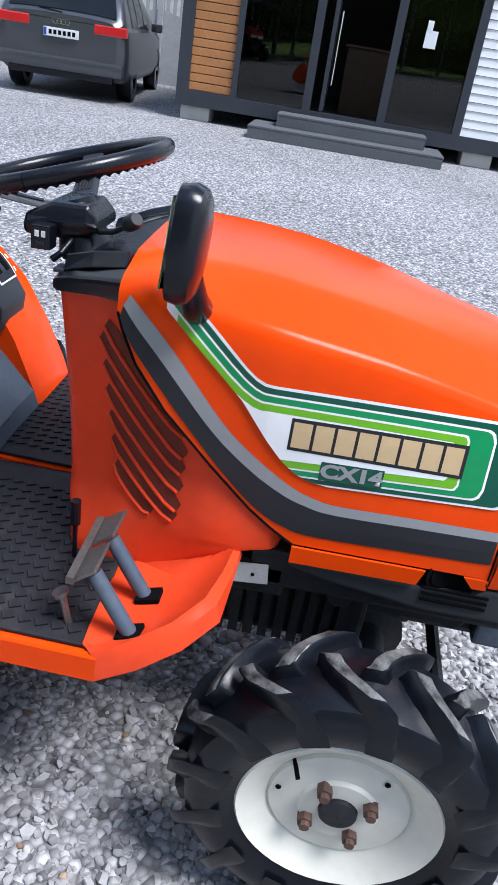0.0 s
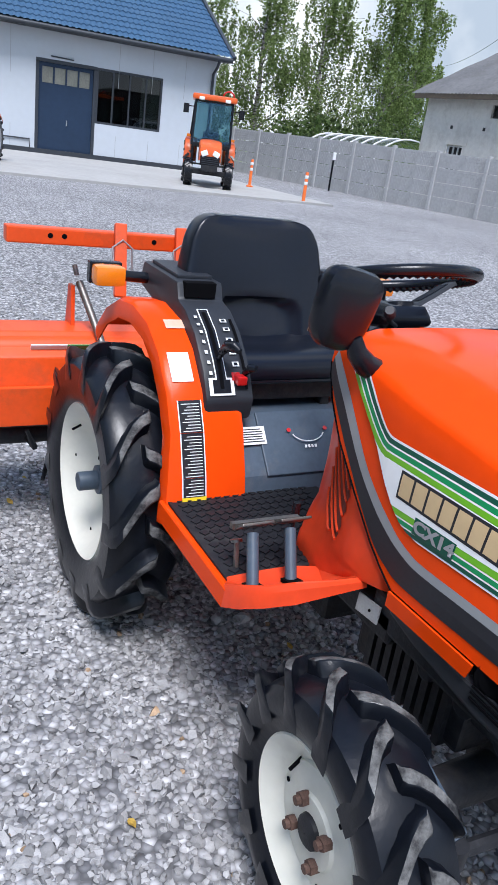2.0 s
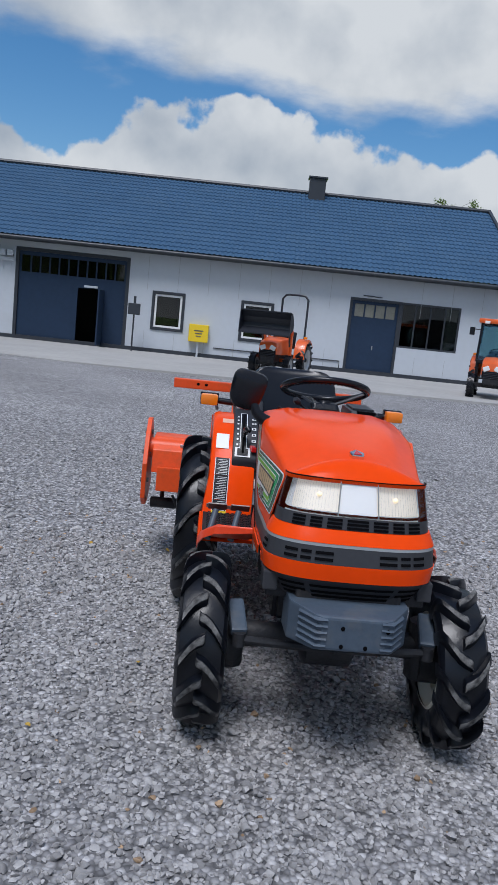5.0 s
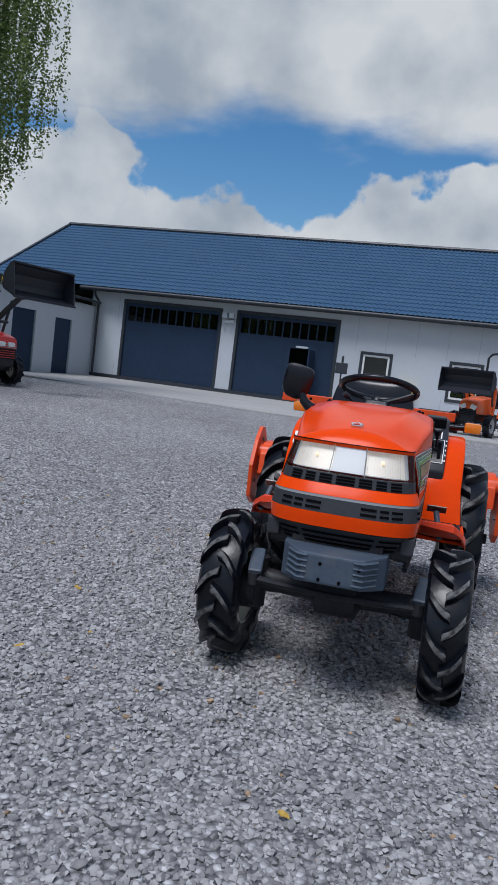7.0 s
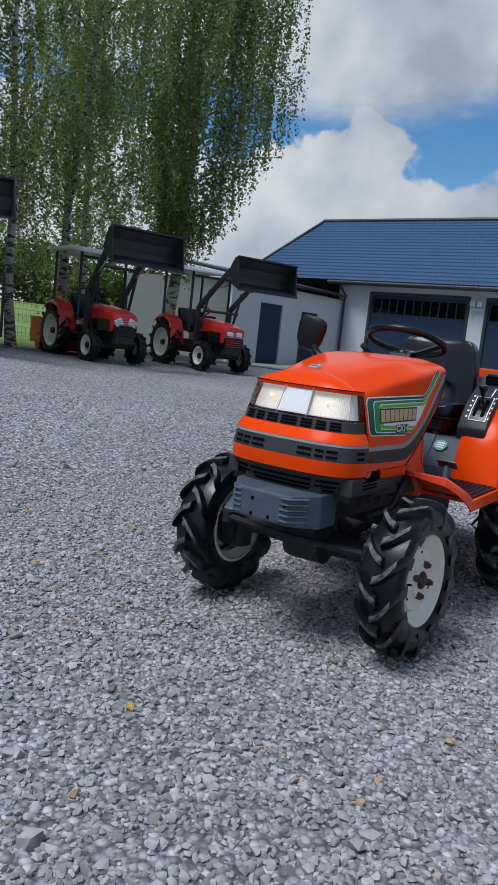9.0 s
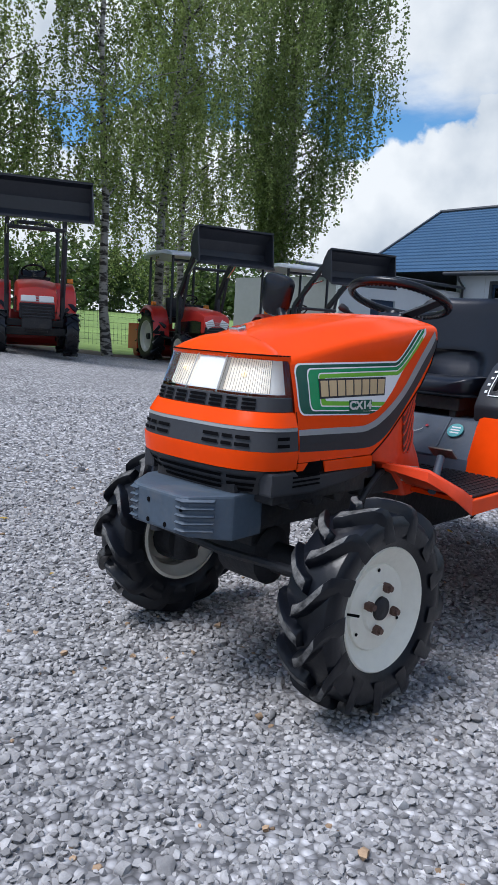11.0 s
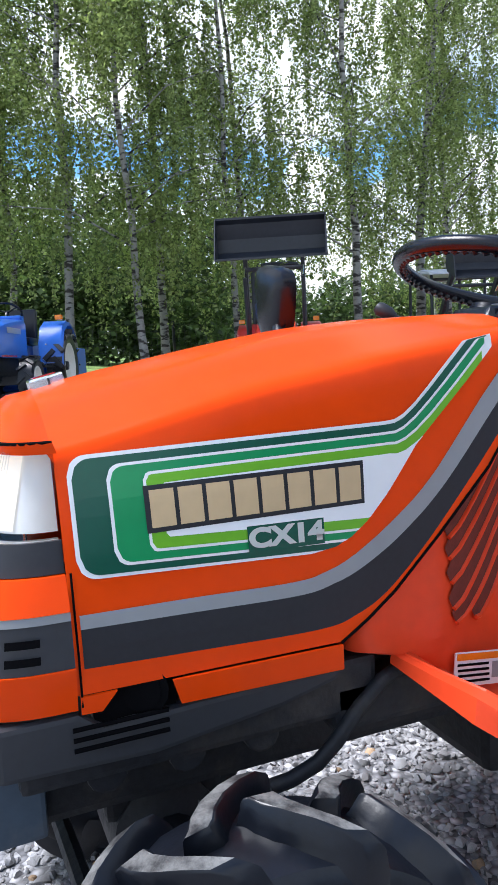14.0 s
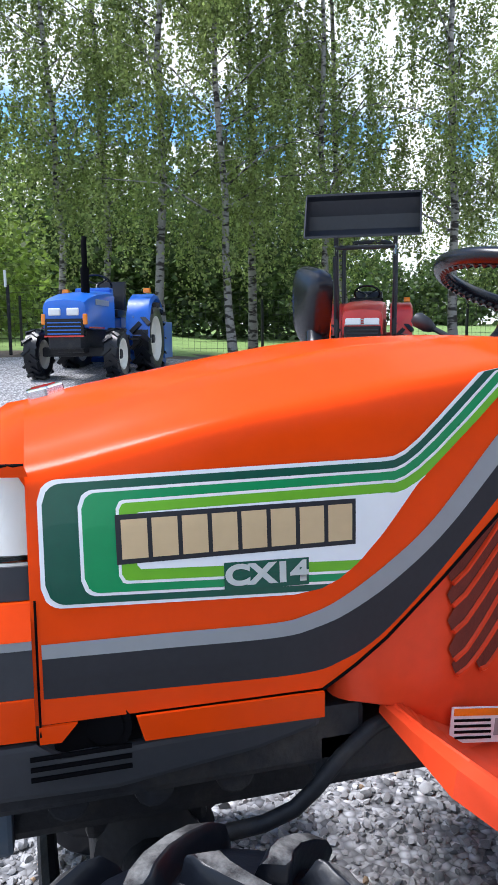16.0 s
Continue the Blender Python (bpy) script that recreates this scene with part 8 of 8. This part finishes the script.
    # footboards and fenders
    for sx in (-1, 1):
        bm = B()
        box(bm, (sx * 0.38, -0.85, 0.52), (0.34, 0.55, 0.03))
        part("footboard", bm, M_under, T)
        bm = B()
        pf = [(-1.02, 0.56), (-1.07, 0.85), (-1.2, 1.06), (-1.45, 1.16), (-1.7, 1.14), (-1.92, 1.0)]
        loft(bm, [[(sx * 0.36, y, z) for y, z in pf], [(sx * 0.66, y, z) for y, z in pf], [(sx * 0.69, y, z - 0.06) for y, z in pf]], closed=False, caps=False)
        loft(bm, [[(sx * 0.36, y, z) for y, z in pf], [(sx * 0.36, y, max(0.5, z - 0.5)) for y, z in pf]], closed=False, caps=False)
        f = part("fender", solid(bm, 0.012), paint, T, smooth=True)
        bm = B()
        box(bm, (sx * 0.6, -1.3, 1.2), (0.1, 0.07, 0.07))
        part("indicator_lamp", bm, M_amber, f, bevel=0.01)
    bm = B()
    box(bm, (0, -1.3, 0.88), (0.46, 0.44, 0.11))
    box(bm, (0, -1.54, 1.12), (0.44, 0.11, 0.46), Matrix.Rotation(radians(8), 3, "X"))
    part("seat", bm, M_vinyl, T, bevel=0.035, smooth=True)
    bm = B()
    M = Matrix.Translation((0, -0.93, 1.28)) @ Matrix.Rotation(radians(35), 4, "X")
    tube(bm, [M @ Vector((0.19 * math.cos(a), 0.19 * math.sin(a), 0)) for a in [2 * math.pi * k / 24 for k in range(25)]], 0.016, 8, caps=False)
    for k in range(3):
        a = 2 * math.pi * k / 3 + 0.5
        tube(bm, [M @ Vector((0, 0, -0.02)), M @ Vector((0.18 * math.cos(a), 0.18 * math.sin(a), 0))], 0.012, 6)
    tube(bm, [M @ Vector((0, 0, -0.02)), (0, -0.78, 1.1)], 0.025, 8)
    part("steering_wheel", bm, M_blackpl, T, smooth=True)
    if exhaust:
        bm = B()
        tube(bm, [(-0.10, -0.1, 1.05), (-0.10, -0.1, 1.42)], 0.055, 12)
        tube(bm, [(-0.10, -0.1, 1.42), (-0.10, -0.1, 1.75), (-0.10, -0.13, 1.8)], 0.035, 10)
        part("exhaust_stack", bm, M_slot, T, smooth=True)
        for sx in (-1, 1):
            part("side_badge", box(B(), (sx * 0.303, -0.15, 0.98), (0.006, 0.55, 0.07)), M_silver, T)
        bm = B()
        box(bm, (0, 0.462, 0.655 - 0.1), (0.5, 0.01, 0.02))
        for sx in (-1, 1):
            box(bm, (sx * 0.302, 0.1, 0.66), (0.006, 0.6, 0.02))
        part("red_stripe", bm, M_redlens, T)
        for sx in (-1, 1):
            bm = B()
            box(bm, (sx * 0.262, 0.43, 0.76), (0.05, 0.05, 0.13))
            part("side_lamp", bm, M_amber, T, bevel=0.01)
    if rops:
        bm = B()
        tube(bm, [(-0.42, -1.78, 0.6), (-0.42, -1.78, rops_z - 0.14), (-0.32, -1.78, rops_z - 0.02), (-0.2, -1.78, rops_z), (0.2, -1.78, rops_z), (0.32, -1.78, rops_z - 0.02), (0.42, -1.78, rops_z - 0.14), (0.42, -1.78, 0.6)], 0.035, 8)
        part("roll_bar", bm, M_bucket, T, smooth=True)
    if canopy:
        bm = B()
        loft(bm, [[(-0.60, -0.45, 2.12), (0.60, -0.45, 2.12), (0.60, -0.45, 2.17), (-0.60, -0.45, 2.17)], [(-0.65, -0.8, 2.17), (0.65, -0.8, 2.17), (0.62, -0.8, 2.25), (-0.62, -0.8, 2.25)],
                  [(-0.65, -1.7, 2.17), (0.65, -1.7, 2.17), (0.62, -1.7, 2.25), (-0.62, -1.7, 2.25)], [(-0.60, -1.95, 2.12), (0.60, -1.95, 2.12), (0.60, -1.95, 2.17), (-0.60, -1.95, 2.17)]])
        part("canopy", bm, canopy, T, "pale plastic sun canopy", bevel=0.015)
        for sx in (-1, 1):
            for y in (-0.62, -1.78):
                bm = B()
                tube(bm, [(sx * 0.5, y, 0.8), (sx * 0.5, y, 2.16)], 0.03, 8)
                part("canopy_post", bm, M_bucket, T)
        bm = B()
        tube(bm, [(-0.5, -0.62, 2.05), (0.5, -0.62, 2.05)], 0.025, 8)
        part("canopy_rail", bm, M_bucket, T)
    if cab:
        P = [(-0.50, -0.56, 1.02), (0.50, -0.56, 1.02), (-0.48, -0.72, 2.08), (0.48, -0.72, 2.08), (-0.56, -1.85, 1.1), (0.56, -1.85, 1.1), (-0.5, -1.8, 2.08), (0.5, -1.8, 2.08)]
        for a, b in ((0, 2), (1, 3), (4, 6), (5, 7), (0, 1), (2, 3), (4, 5), (6, 7), (0, 4), (1, 5), (2, 6), (3, 7)):
            bm = B()
            beam(bm, P[a], P[b], 0.06, 0.06)
            part("cab_pillar", bm, M_blackpl, T, bevel=0.008)
        for q in ((0, 1, 3, 2), (1, 5, 7, 3), (5, 4, 6, 7), (4, 0, 2, 6)):
            bm = B()
            quad(bm, *[P[i] for i in q])
            part("cab_glass", solid(bm, 0.006), M_cabglass, T)
        bm = B()
        box(bm, (0, -1.25, 2.16), (1.16, 1.35, 0.14))
        part("cab_roof", bm, paint, T, "orange cab roof", bevel=0.05, smooth=True)
        for sx in (-1, 1):
            bm = B()
            box(bm, (sx * 0.34, -0.58, 2.12), (0.14, 0.06, 0.08))
            part("work_lamp", bm, M_white, T, bevel=0.015)
            bm = B()
            tube(bm, [(sx * 0.5, -0.6, 1.9), (sx * 0.7, -0.52, 1.9)], 0.015, 6)
            box(bm, (sx * 0.72, -0.5, 1.84), (0.14, 0.05, 0.22))
            part("cab_mirror", bm, M_blackpl, T, bevel=0.015)
        bm = B()
        box(bm, (0, -0.5, 1.0), (1.0, 0.1, 0.12))
        for sx in (-1, 1):
            box(bm, (sx * 0.46, -0.75, 0.8), (0.08, 0.5, 0.5))
        part("cab_base", bm, M_blackpl, T, bevel=0.02)
        bm = B()
        tube(bm, [(-0.35 + 0.14 * math.cos(a), -0.75, 2.24 + 0.12 * math.sin(a)) for a in [math.pi * k / 12 for k in range(13)]], 0.02, 6)
        part("roof_hoop", bm, M_redlens, T, smooth=True)
    if loader:
        bz, by = bucket_z, bucket_y
        L = part("loader_frame", box(B(), (0, -0.3, 0.48), (0.86, 0.1, 0.1)), ap, T, "front loader frame", bevel=0.01)
        for sx in (-1, 1):
            bm = B()
            box(bm, (sx * 0.42, -0.42, 0.92), (0.07, 0.12, 0.9))
            part("loader_post", bm, ap, L, bevel=0.01)
            bm = B()
            beam(bm, (sx * 0.42, -0.42, 1.36), (sx * 0.42, by - 0.42, bz + 0.18), 0.06, 0.11)
            beam(bm, (sx * 0.42, by - 0.44, bz + 0.2), (sx * 0.42, by - 0.05, bz + 0.02), 0.06, 0.11)
            part("loader_arm", bm, ap, L, bevel=0.008)
            bm = B()
            tube(bm, [(sx * 0.42, -0.3, 0.9), (sx * 0.42, -0.02, 1.75)], 0.03, 8)
            part("lift_cylinder", bm, M_bucket, L, smooth=True)
            bm = B()
            tube(bm, [(sx * 0.42, -0.02, 1.75), (sx * 0.42, by - 0.42, bz - 0.1)], 0.018, 8)
            part("cylinder_rod", bm, M_chrome, L, smooth=True)
            bm = B()
            box(bm, (sx * 0.46, by - 0.25, bz + 0.14), (0.01, 0.2, 0.08))
            part("caution_label", bm, M_yellow, L)
        bm = B()
        tube(bm, [(-0.42, -0.1, 1.88 if bz > 2 else 1.3), (0.42, -0.1, 1.88 if bz > 2 else 1.3)], 0.03, 8)
        part("cross_tube", bm, ap, L)
        # bucket shell
        bm = B()
        hw = 0.76
        pr = [(0.46, -0.02), (0.10, -0.03), (0.0, 0.06), (-0.03, 0.25), (0.02, 0.46), (0.10, 0.52)]
        rot = Matrix.Translation((0, by, bz)) @ Matrix.Rotation(radians(tilt), 4, "X")
        outer = [[rot @ Vector((x, y, z)) for y, z in pr] for x in (-hw, hw)]
        loft(bm, outer, closed=False, caps=False)
        for x in (-hw, hw):
            bm.faces.new([bm.verts.new(rot @ Vector((x, y, z))) for y, z in pr])
        bk = part("bucket", solid(bm, 0.018), M_bucket, L, "black steel loader bucket")
        bm = B()
        beam(bm, rot @ Vector((-hw, 0.46, -0.02)), rot @ Vector((hw, 0.46, -0.02)), 0.05, 0.025)
        beam(bm, rot @ Vector((-hw, 0.10, 0.52)), rot @ Vector((hw, 0.10, 0.52)), 0.05, 0.03)
        part("bucket_edge", bm, M_bucket, bk)
    if rear:
        bm = B()
        box(bm, (0, -2.25, 0.55), (1.3, 0.5, 0.3))
        box(bm, (0.68, -2.2, 0.5), (0.03, 0.55, 0.55))
        box(bm, (-0.68, -2.2, 0.5), (0.03, 0.55, 0.55))
        box(bm, (0.0, -2.0, 0.75), (0.12, 0.4, 0.3))
        cyl(bm, (-0.6, -2.25, 0.25), (0.6, -2.25, 0.25), 0.18, 12)
        part("rear_tiller", bm, rear, T, "tiller on the rear hitch", bevel=0.01)
    return T


def gp(x, y):
    return (x, y, gz(x, y))


yard_tractor("red compact tractor with raised black loader bucket and roll bar", gp(8.85, -4.3), 63, M_red, loader=True, rops=True, rear=M_red, bucket_z=2.02, bucket_y=0.2, tilt=-8, rops_z=2.15)
yard_tractor("red compact tractor with raised loader and pale canopy", gp(9.5, -8.35), 74, M_red, loader=True, canopy=M_canopy, rear=M_red, bucket_z=2.1, bucket_y=0.75, tilt=-25, lamp_style=1)
yard_tractor("red loader tractor with white canopy by the shed", gp(8.65, -10.8), 72, M_red, loader=True, canopy=M_canopy, bucket_z=1.95, bucket_y=1.05, tilt=-25, lamp_style=2)
yard_tractor("bright blue tractor with tall exhaust and rear tiller", gp(8.25, -0.3), 68, M_blue, scale=0.94, exhaust=True, rear=M_blue, lamp_style=2)
yard_tractor("orange loader tractor with black roll bar on the apron", (-1.2, -18.2, 0.06), -23, M_orange2, scale=0.93, rim=M_silver, loader=True, rops=True, bucket_z=1.45, bucket_y=0.55, tilt=-30, rops_z=2.5, lamp_style=1, arm_paint=M_orange2)
yard_tractor("orange cab tractor parked on the concrete apron", (-7.2, -17.7, 0.06), -23, M_orange2, scale=0.98, rim=M_orange2, cab=True, lamp_style=1)


# ---- cars ----
def car(label, at, rz, paint, L, W, H, belt, rear_slope, lamp_wide, mpv=False):
    """A parked car; y forward, origin under the rear axle's middle."""
    C = thing("parked_car", label, "car", at, rz, group="cars parked by the office")
    hw = W / 2
    back, front = -0.95, L - 0.95
    st = [(back, 0.42, belt - 0.05, belt - 0.02, 0.93), (back + 0.08, 0.30, belt, belt + (H - belt) * 0.2, 0.985), (back + rear_slope * 0.6, 0.28, belt, belt + (H - belt) * 0.72, 1.0), (back + rear_slope, 0.28, belt, H - 0.03, 1.0), (back + rear_slope + 0.5, 0.28, belt, H, 1.0),
          (1.3, 0.28, belt, H, 1.0), (1.95, 0.28, belt - 0.02, H - 0.08, 1.0), (2.75, 0.28, belt - 0.05, belt + 0.02, 1.0), (front - 0.5, 0.3, belt - 0.16, belt - 0.1, 0.97), (front, 0.4, 0.7, 0.74, 0.85)]
    ys_k = [q[0] for q in st]

    def sec(y):
        """Smoothed section at y: sill, belt, top and width factor."""
        out = []
        for c in range(1, 5):
            v = 0.0
            for o, wt in ((-0.16, 0.2), (-0.08, 0.2), (0.0, 0.2), (0.08, 0.2), (0.16, 0.2)):
                v += wt * interp(min(front, max(back, y + o)), ys_k, [q[c] for q in st])
            out.append(v)
        return out

    def half(y):
        zs, zb, zt, k = sec(y)
        rw = hw * k
        tt = max(0.0, min(1.0, (zt - zb) / (H - belt)))
        roof = rw * (1 - 0.24 * tt)
        ctl = [(rw * 0.90, zs), (rw * 0.985, zs + 0.10), (rw * 1.0, (zs + zb) / 2), (rw * 0.985, zb - 0.06), (rw * 0.955, zb), ((rw * 0.955 + roof) / 2 + 0.012, (zb + zt) / 2), (roof, zt - 0.05), (roof * 0.88, zt + 0.0), (roof * 0.5, zt + 0.025), (0.0, zt + 0.032)]
        pts = []
        for i in range(len(ctl) - 1):
            p0, p1, p2, p3 = ctl[max(0, i - 1)], ctl[i], ctl[i + 1], ctl[min(len(ctl) - 1, i + 2)]
            for j in range(3):
                t = j / 3
                pts.append(tuple(0.5 * (2 * p1[c] + (p2[c] - p0[c]) * t + (2 * p0[c] - 5 * p1[c] + 4 * p2[c] - p3[c]) * t * t + (3 * p1[c] - p0[c] - 3 * p2[c] + p3[c]) * t ** 3) for c in (0, 1)))
        return pts + [ctl[-1]]

    rings = []
    n_y = 44
    for i in range(n_y + 1):
        u = i / n_y
        y = back + (front - back) * (u + 0.06 * math.sin(2 * math.pi * u) * -1)
        e = 1 - 0.10 * max(0.0, 1 - (y - back) / 0.10) ** 2 - 0.12 * max(0.0, 1 - (front - y) / 0.3) ** 2
        hp = half(y)
        rings.append([(x * e, y, z) for x, z in hp] + [(-x * e, y, z) for x, z in hp[-2::-1]])
    bm = B()
    loft(bm, rings)
    body = part("body", bm, paint, C, smooth=True)

    def side(y, f, sx, o=0.007):
        hp = half(y)
        q = 12 + f * 6.0
        i = min(len(hp) - 2, int(q))
        x = hp[i][0] + (hp[i + 1][0] - hp[i][0]) * (q - i)
        z = hp[i][1] + (hp[i + 1][1] - hp[i][1]) * (q - i)
        return (sx * (x + o), y, z + o * 0.3)

    yw = [back + rear_slope + 0.12, back + rear_slope + 0.75, 1.18, 2.0]
    for sx in (-1, 1):
        for a, b in zip(yw, yw[1:]):
            bm = B()
            loft(bm, [[side(a + 0.04 + (b - a - 0.08) * i / 6, 0.06 + 0.80 * j / 4 * (1 if b < 1.9 else 1 - 0.55 * i / 6), sx) for j in range(5)] for i in range(7)], closed=False, caps=False)
            part("side_window", bm, M_carglass, C, smooth=True)
        # rear lamps
        bm = B()
        if mpv:
            box(bm, (sx * (hw - 0.07), back + 0.10, belt + 0.06), (0.13, 0.2, 0.3))
        else:
            box(bm, (sx * (hw - lamp_wide / 2 - 0.01), back + 0.06, belt - 0.05), (lamp_wide, 0.13, 0.14))
        part("rear_lamp", bm, M_redlens, C, "red tail lamp", bevel=0.02)
        bm = B()
        box(bm, (sx * (hw - 0.3), back + 0.0, 0.48), (0.34, 0.06, 0.05))
        part("reflector", bm, M_redlens, C, bevel=0.01)
        bm = B()
        box(bm, (sx * (hw + 0.08), 1.95, belt + 0.06), (0.2, 0.1, 0.14))
        part("wing_mirror", bm, paint, C, bevel=0.03, smooth=True)
        for k, y in enumerate((0.0, L - 1.9)):
            wr = 0.385 if not mpv else 0.34
            w = new("wheel")
            w.parent = C
            w.location = (sx * (hw - 0.12), y, wr)
            part("tyre", lathe(B(), [(wr * 0.66, -0.11), (wr * 0.95, -0.115), (wr, -0.08), (wr, 0.08), (wr * 0.95, 0.115), (wr * 0.66, 0.11)], 28), M_tyre, w, smooth=True)
            bm = B()
            lathe(bm, [(wr * 0.67, sx * 0.1), (wr * 0.62, sx * 0.085), (wr * 0.62, sx * 0.02), (0.03, sx * 0.02)], 28)
            part("rim", bm, M_slot, w)
            for q in range(5):
                a = 2 * math.pi * q / 5
                bm = B()
                beam(bm, (sx * 0.07, 0.03 * math.cos(a), 0.03 * math.sin(a)), (sx * 0.09, wr * 0.64 * math.cos(a), wr * 0.64 * math.sin(a)), 0.07, 0.025, up=(1, 0, 0))
                part("spoke", bm, M_silver, w)
    # rear window, plate, bumper, wiper
    y0, y1 = back + 0.07, back + rear_slope
    rows = []
    for i in range(9):
        y = y0 + (y1 - 0.05 - y0) * i / 8
        zs, zb, zt, k = sec(y)
        w = hw * k * (0.84 - 0.2 * i / 8)
        rows.append([(w * u, y - 0.012, zt + 0.034 + 0.006 - 0.03 * u * u) for u in (-1, -0.6, -0.2, 0.2, 0.6, 1)])
    bm = B()
    loft(bm, rows, closed=False, caps=False)
    part("rear_window", bm, M_carglass, C, smooth=True)
    bm = B()
    box(bm, (0, y1 - 0.12, H - 0.02), (W * 0.70, 0.3, 0.035))
    part("roof_spoiler", bm, paint if mpv else M_blackpl, C, bevel=0.012)
    bm = B()
    box(bm, (0, back - 0.03, 0.88 if not mpv else 0.78), (0.52, 0.02, 0.12))
    pl = part("number_plate", bm, M_plate, C, "white number plate with dark bars", bevel=0.004)
    bm = B()
    for k in range(6):
        box(bm, (-0.16 + 0.07 * k, back - 0.042, 0.88 if not mpv else 0.78), (0.045, 0.004, 0.06))
    part("plate_bars", bm, M_slot, pl)
    bm = B()
    box(bm, (-0.235, back - 0.042, 0.88 if not mpv else 0.78), (0.04, 0.004, 0.1))
    part("plate_strip", bm, mat("plate_blue", (0.02, 0.06, 0.4), 0.4), pl)
    bm = B()
    box(bm, (0, back + 0.05, 0.47), (W * 0.95, 0.22, 0.2))
    part("rear_bumper", bm, paint, C, bevel=0.05, smooth=True)
    bm = B()
    box(bm, (0, back + 0.06, 0.34), (W * 0.8, 0.2, 0.12))
    part("rear_valance", bm, M_blackpl, C, bevel=0.02)
    bm = B()
    box(bm, (0, back - 0.02, 0.40 if not mpv else 0.5), (W * 0.75, 0.02, 0.02))
    part("chrome_strip", bm, M_silver, C)
    bm = B()
    beam(bm, (0.0, back + 0.02, belt + 0.1), (-0.35, back + 0.05, belt + 0.13), 0.02, 0.02)
    part("wiper", bm, M_blackpl, C)
    bm = B()
    for k in range(4):
        lathe(bm, [(0.032, 0), (0.04, 0), (0.04, 0.006), (0.032, 0.006)], 14, Matrix.Translation((-0.09 + 0.06 * k, back - 0.03, belt - 0.02)) @ Matrix.Rotation(radians(90), 4, "Z"), closed=True) if not mpv else None
    if mpv:
        box(bm, (0, back - 0.03, belt - 0.01), (0.08, 0.02, 0.08))
    part("badge", bm, M_chrome, C)
    if not mpv:
        for sx in (-1, 1):
            bm = B()
            tube(bm, [(sx * hw * 0.66, 0.0, H + 0.02), (sx * hw * 0.66, 0.2, H + 0.06), (sx * hw * 0.66, 1.4, H + 0.06), (sx * hw * 0.66, 1.6, H + 0.01)], 0.02, 6)
            part("roof_rail", bm, M_silver, C)
    return C


car("dark grey estate car seen from behind on the gravel", (-11.95, -4.75, 0), 97, M_cargrey, 5.05, 1.97, 1.64, 1.05, 0.62, 0.5)
car("pale blue-silver family car parked on the gravel", (-11.95, -8.1, 0), 97, M_carsilver, 4.5, 1.84, 1.57, 0.99, 0.42, 0.3, mpv=True)
